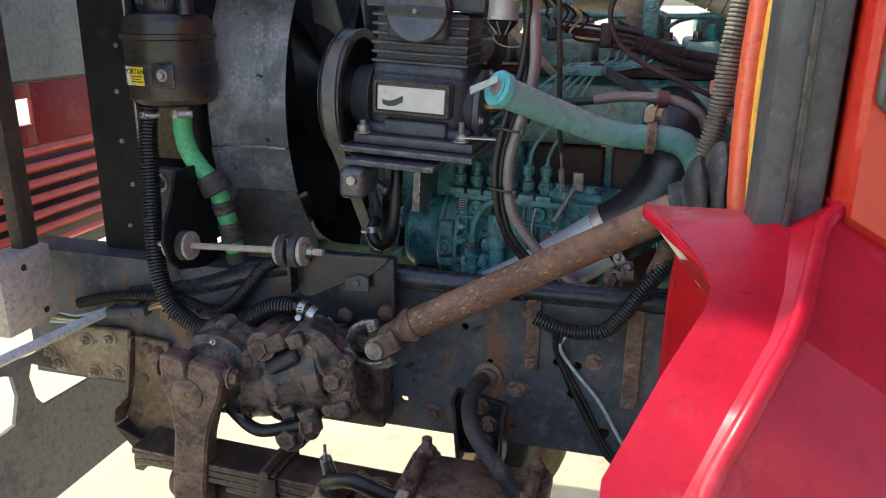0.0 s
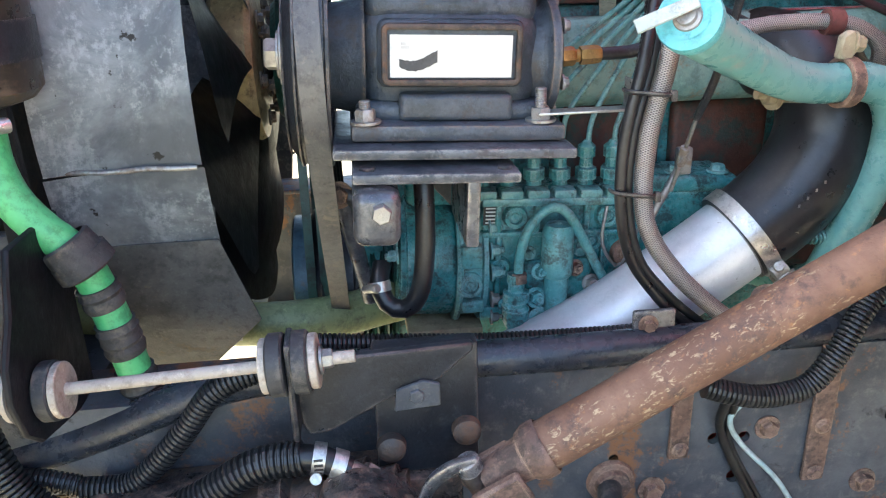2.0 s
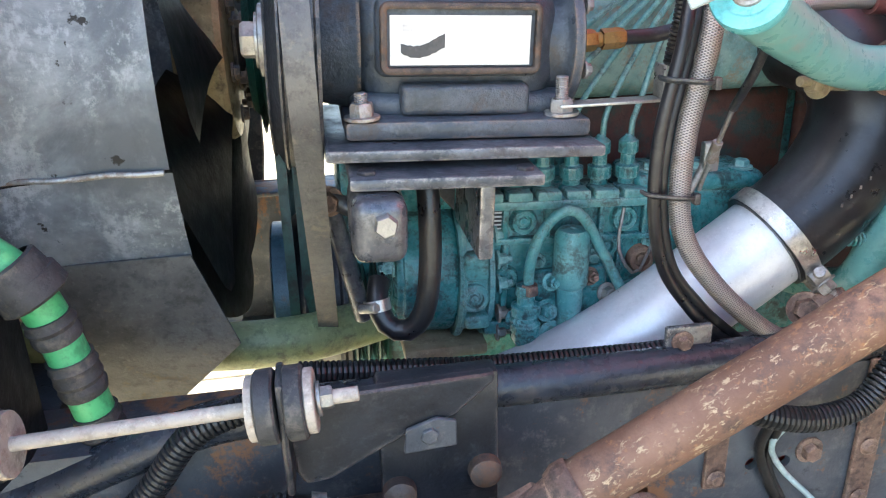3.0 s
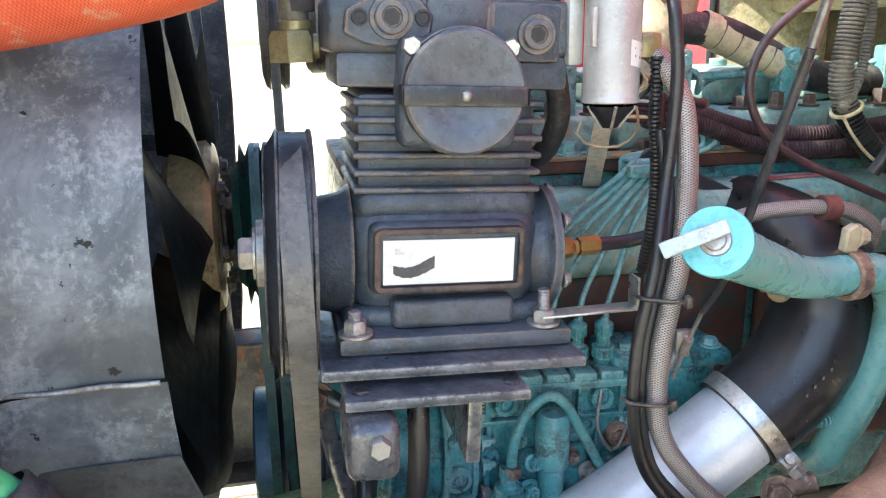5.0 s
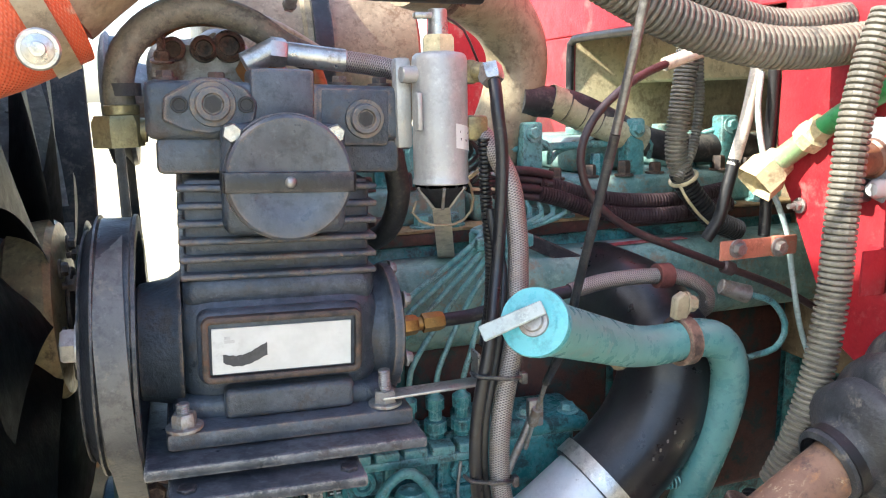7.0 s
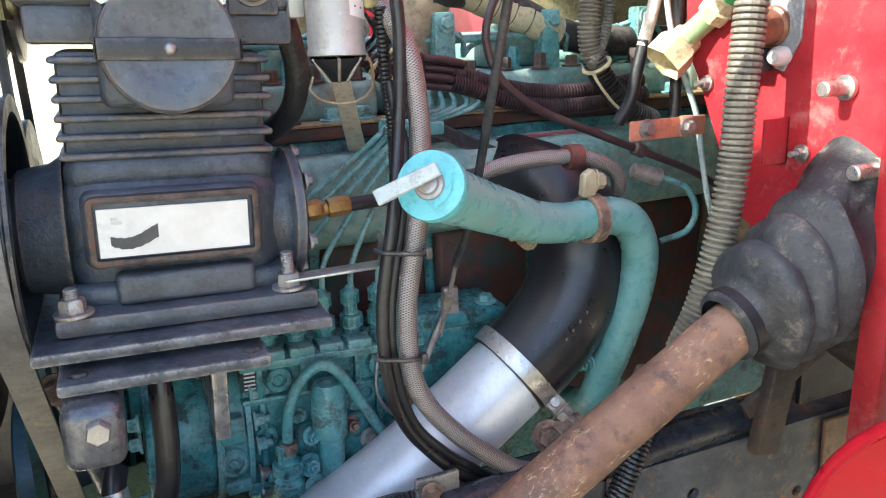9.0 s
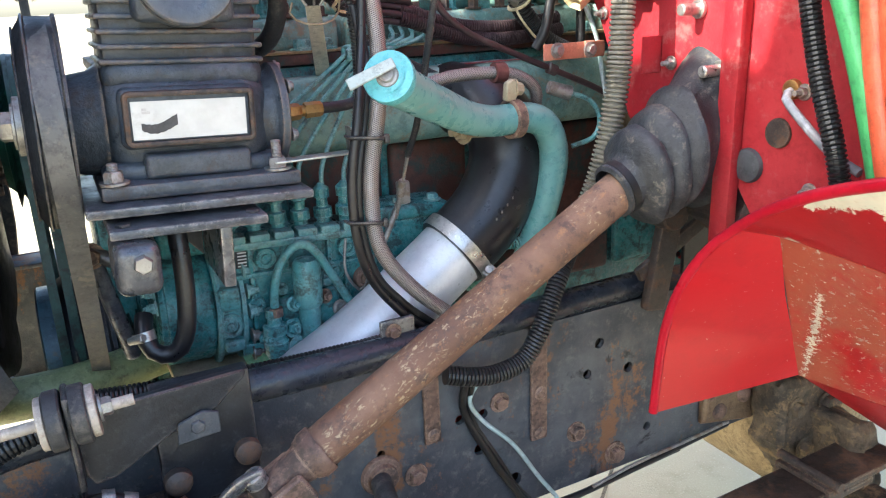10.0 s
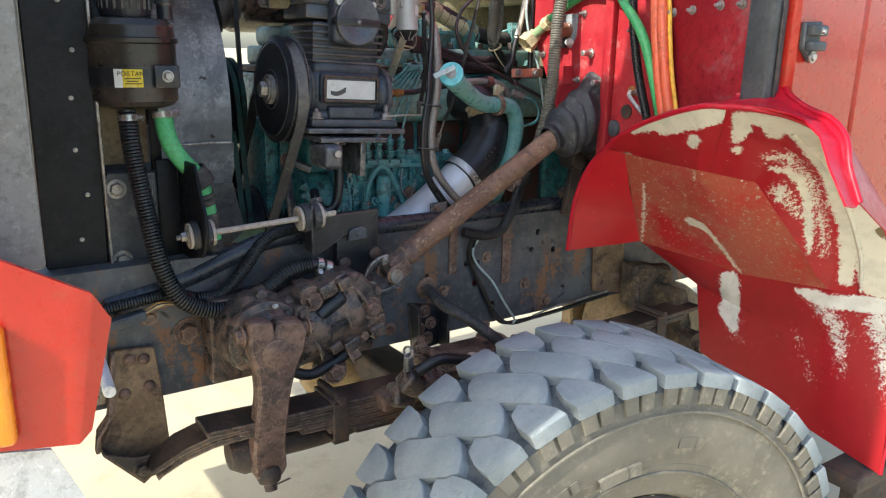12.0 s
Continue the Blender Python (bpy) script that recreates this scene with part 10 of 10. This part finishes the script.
corr_thing("dusty_conduit", [(-0.14, 1.30, 1.835), (-0.09, 1.30, 1.812), (-0.04, 1.30, 1.792), (0.03, 1.30, 1.775), (0.10, 1.30, 1.770), (0.20, 1.30, 1.778)], 0.0215, 0.0070, 0.0050, "thick dusty grey conduit across the top", CORRDUST)
corr_thing("dusty_conduit", [(-0.03, 1.32, 1.83), (0.03, 1.32, 1.805), (0.10, 1.325, 1.795), (0.20, 1.33, 1.805)], 0.0165, 0.0062, 0.0042, "second grey conduit across the top", CORRDUST)
bell = thing("clutch_linkage", (0.3, 1.25, 1.2), "dull steel links below the boot", "linkage")
bm = bmesh.new()
add_box(bm, (-0.012, -0.006, -0.13), (0.012, 0.006, 0.13), 0.004, Matrix.Translation((0.30, 1.28, 1.27)) @ Matrix.Rotation(radians(62), 4, "Y"))
part("link", bm, RUSTDARK, bell)
bm = bmesh.new()
add_box(bm, (-0.02, -0.01, -0.09), (0.02, 0.01, 0.09), 0.006, Matrix.Translation((0.225, 1.27, 1.24)) @ Matrix.Rotation(radians(10), 4, "Y"))
add_rod(bm, (0.22, 1.24, 1.31), (0.22, 1.30, 1.31), 0.025)
part("lever", bm, RUSTDARK, bell)
bm = bmesh.new()
add_prism(bm, [(0.19, 1.10, 1.33), (0.26, 1.10, 1.28), (0.42, 1.10, 1.22), (0.42, 1.10, 1.32), (0.22, 1.10, 1.40)], (0, 0.10, 0), 0.006)
part("pedal_box", bm, RUSTDARK, bell, "rusty pedal box")
sens = thing("level_switch", (0.04, 1.30, 1.25), "dusty fittings beside the conduit", "fitting")
bm = bmesh.new()
add_rod(bm, (0.03, 1.30, 1.23), (0.05, 1.29, 1.29), 0.016)
add_bolt(bm, (0.035, 1.285, 1.25), (0.3, -1, 0.2), 0.012, 0.012)
add_rod(bm, (-0.03, 1.36, 1.20), (0.0, 1.35, 1.21), 0.012)
add_bolt(bm, (-0.04, 1.36, 1.195), (-0.4, -1, 0.3), 0.014, 0.012)
part("fitting", bm, RUSTY, sens)
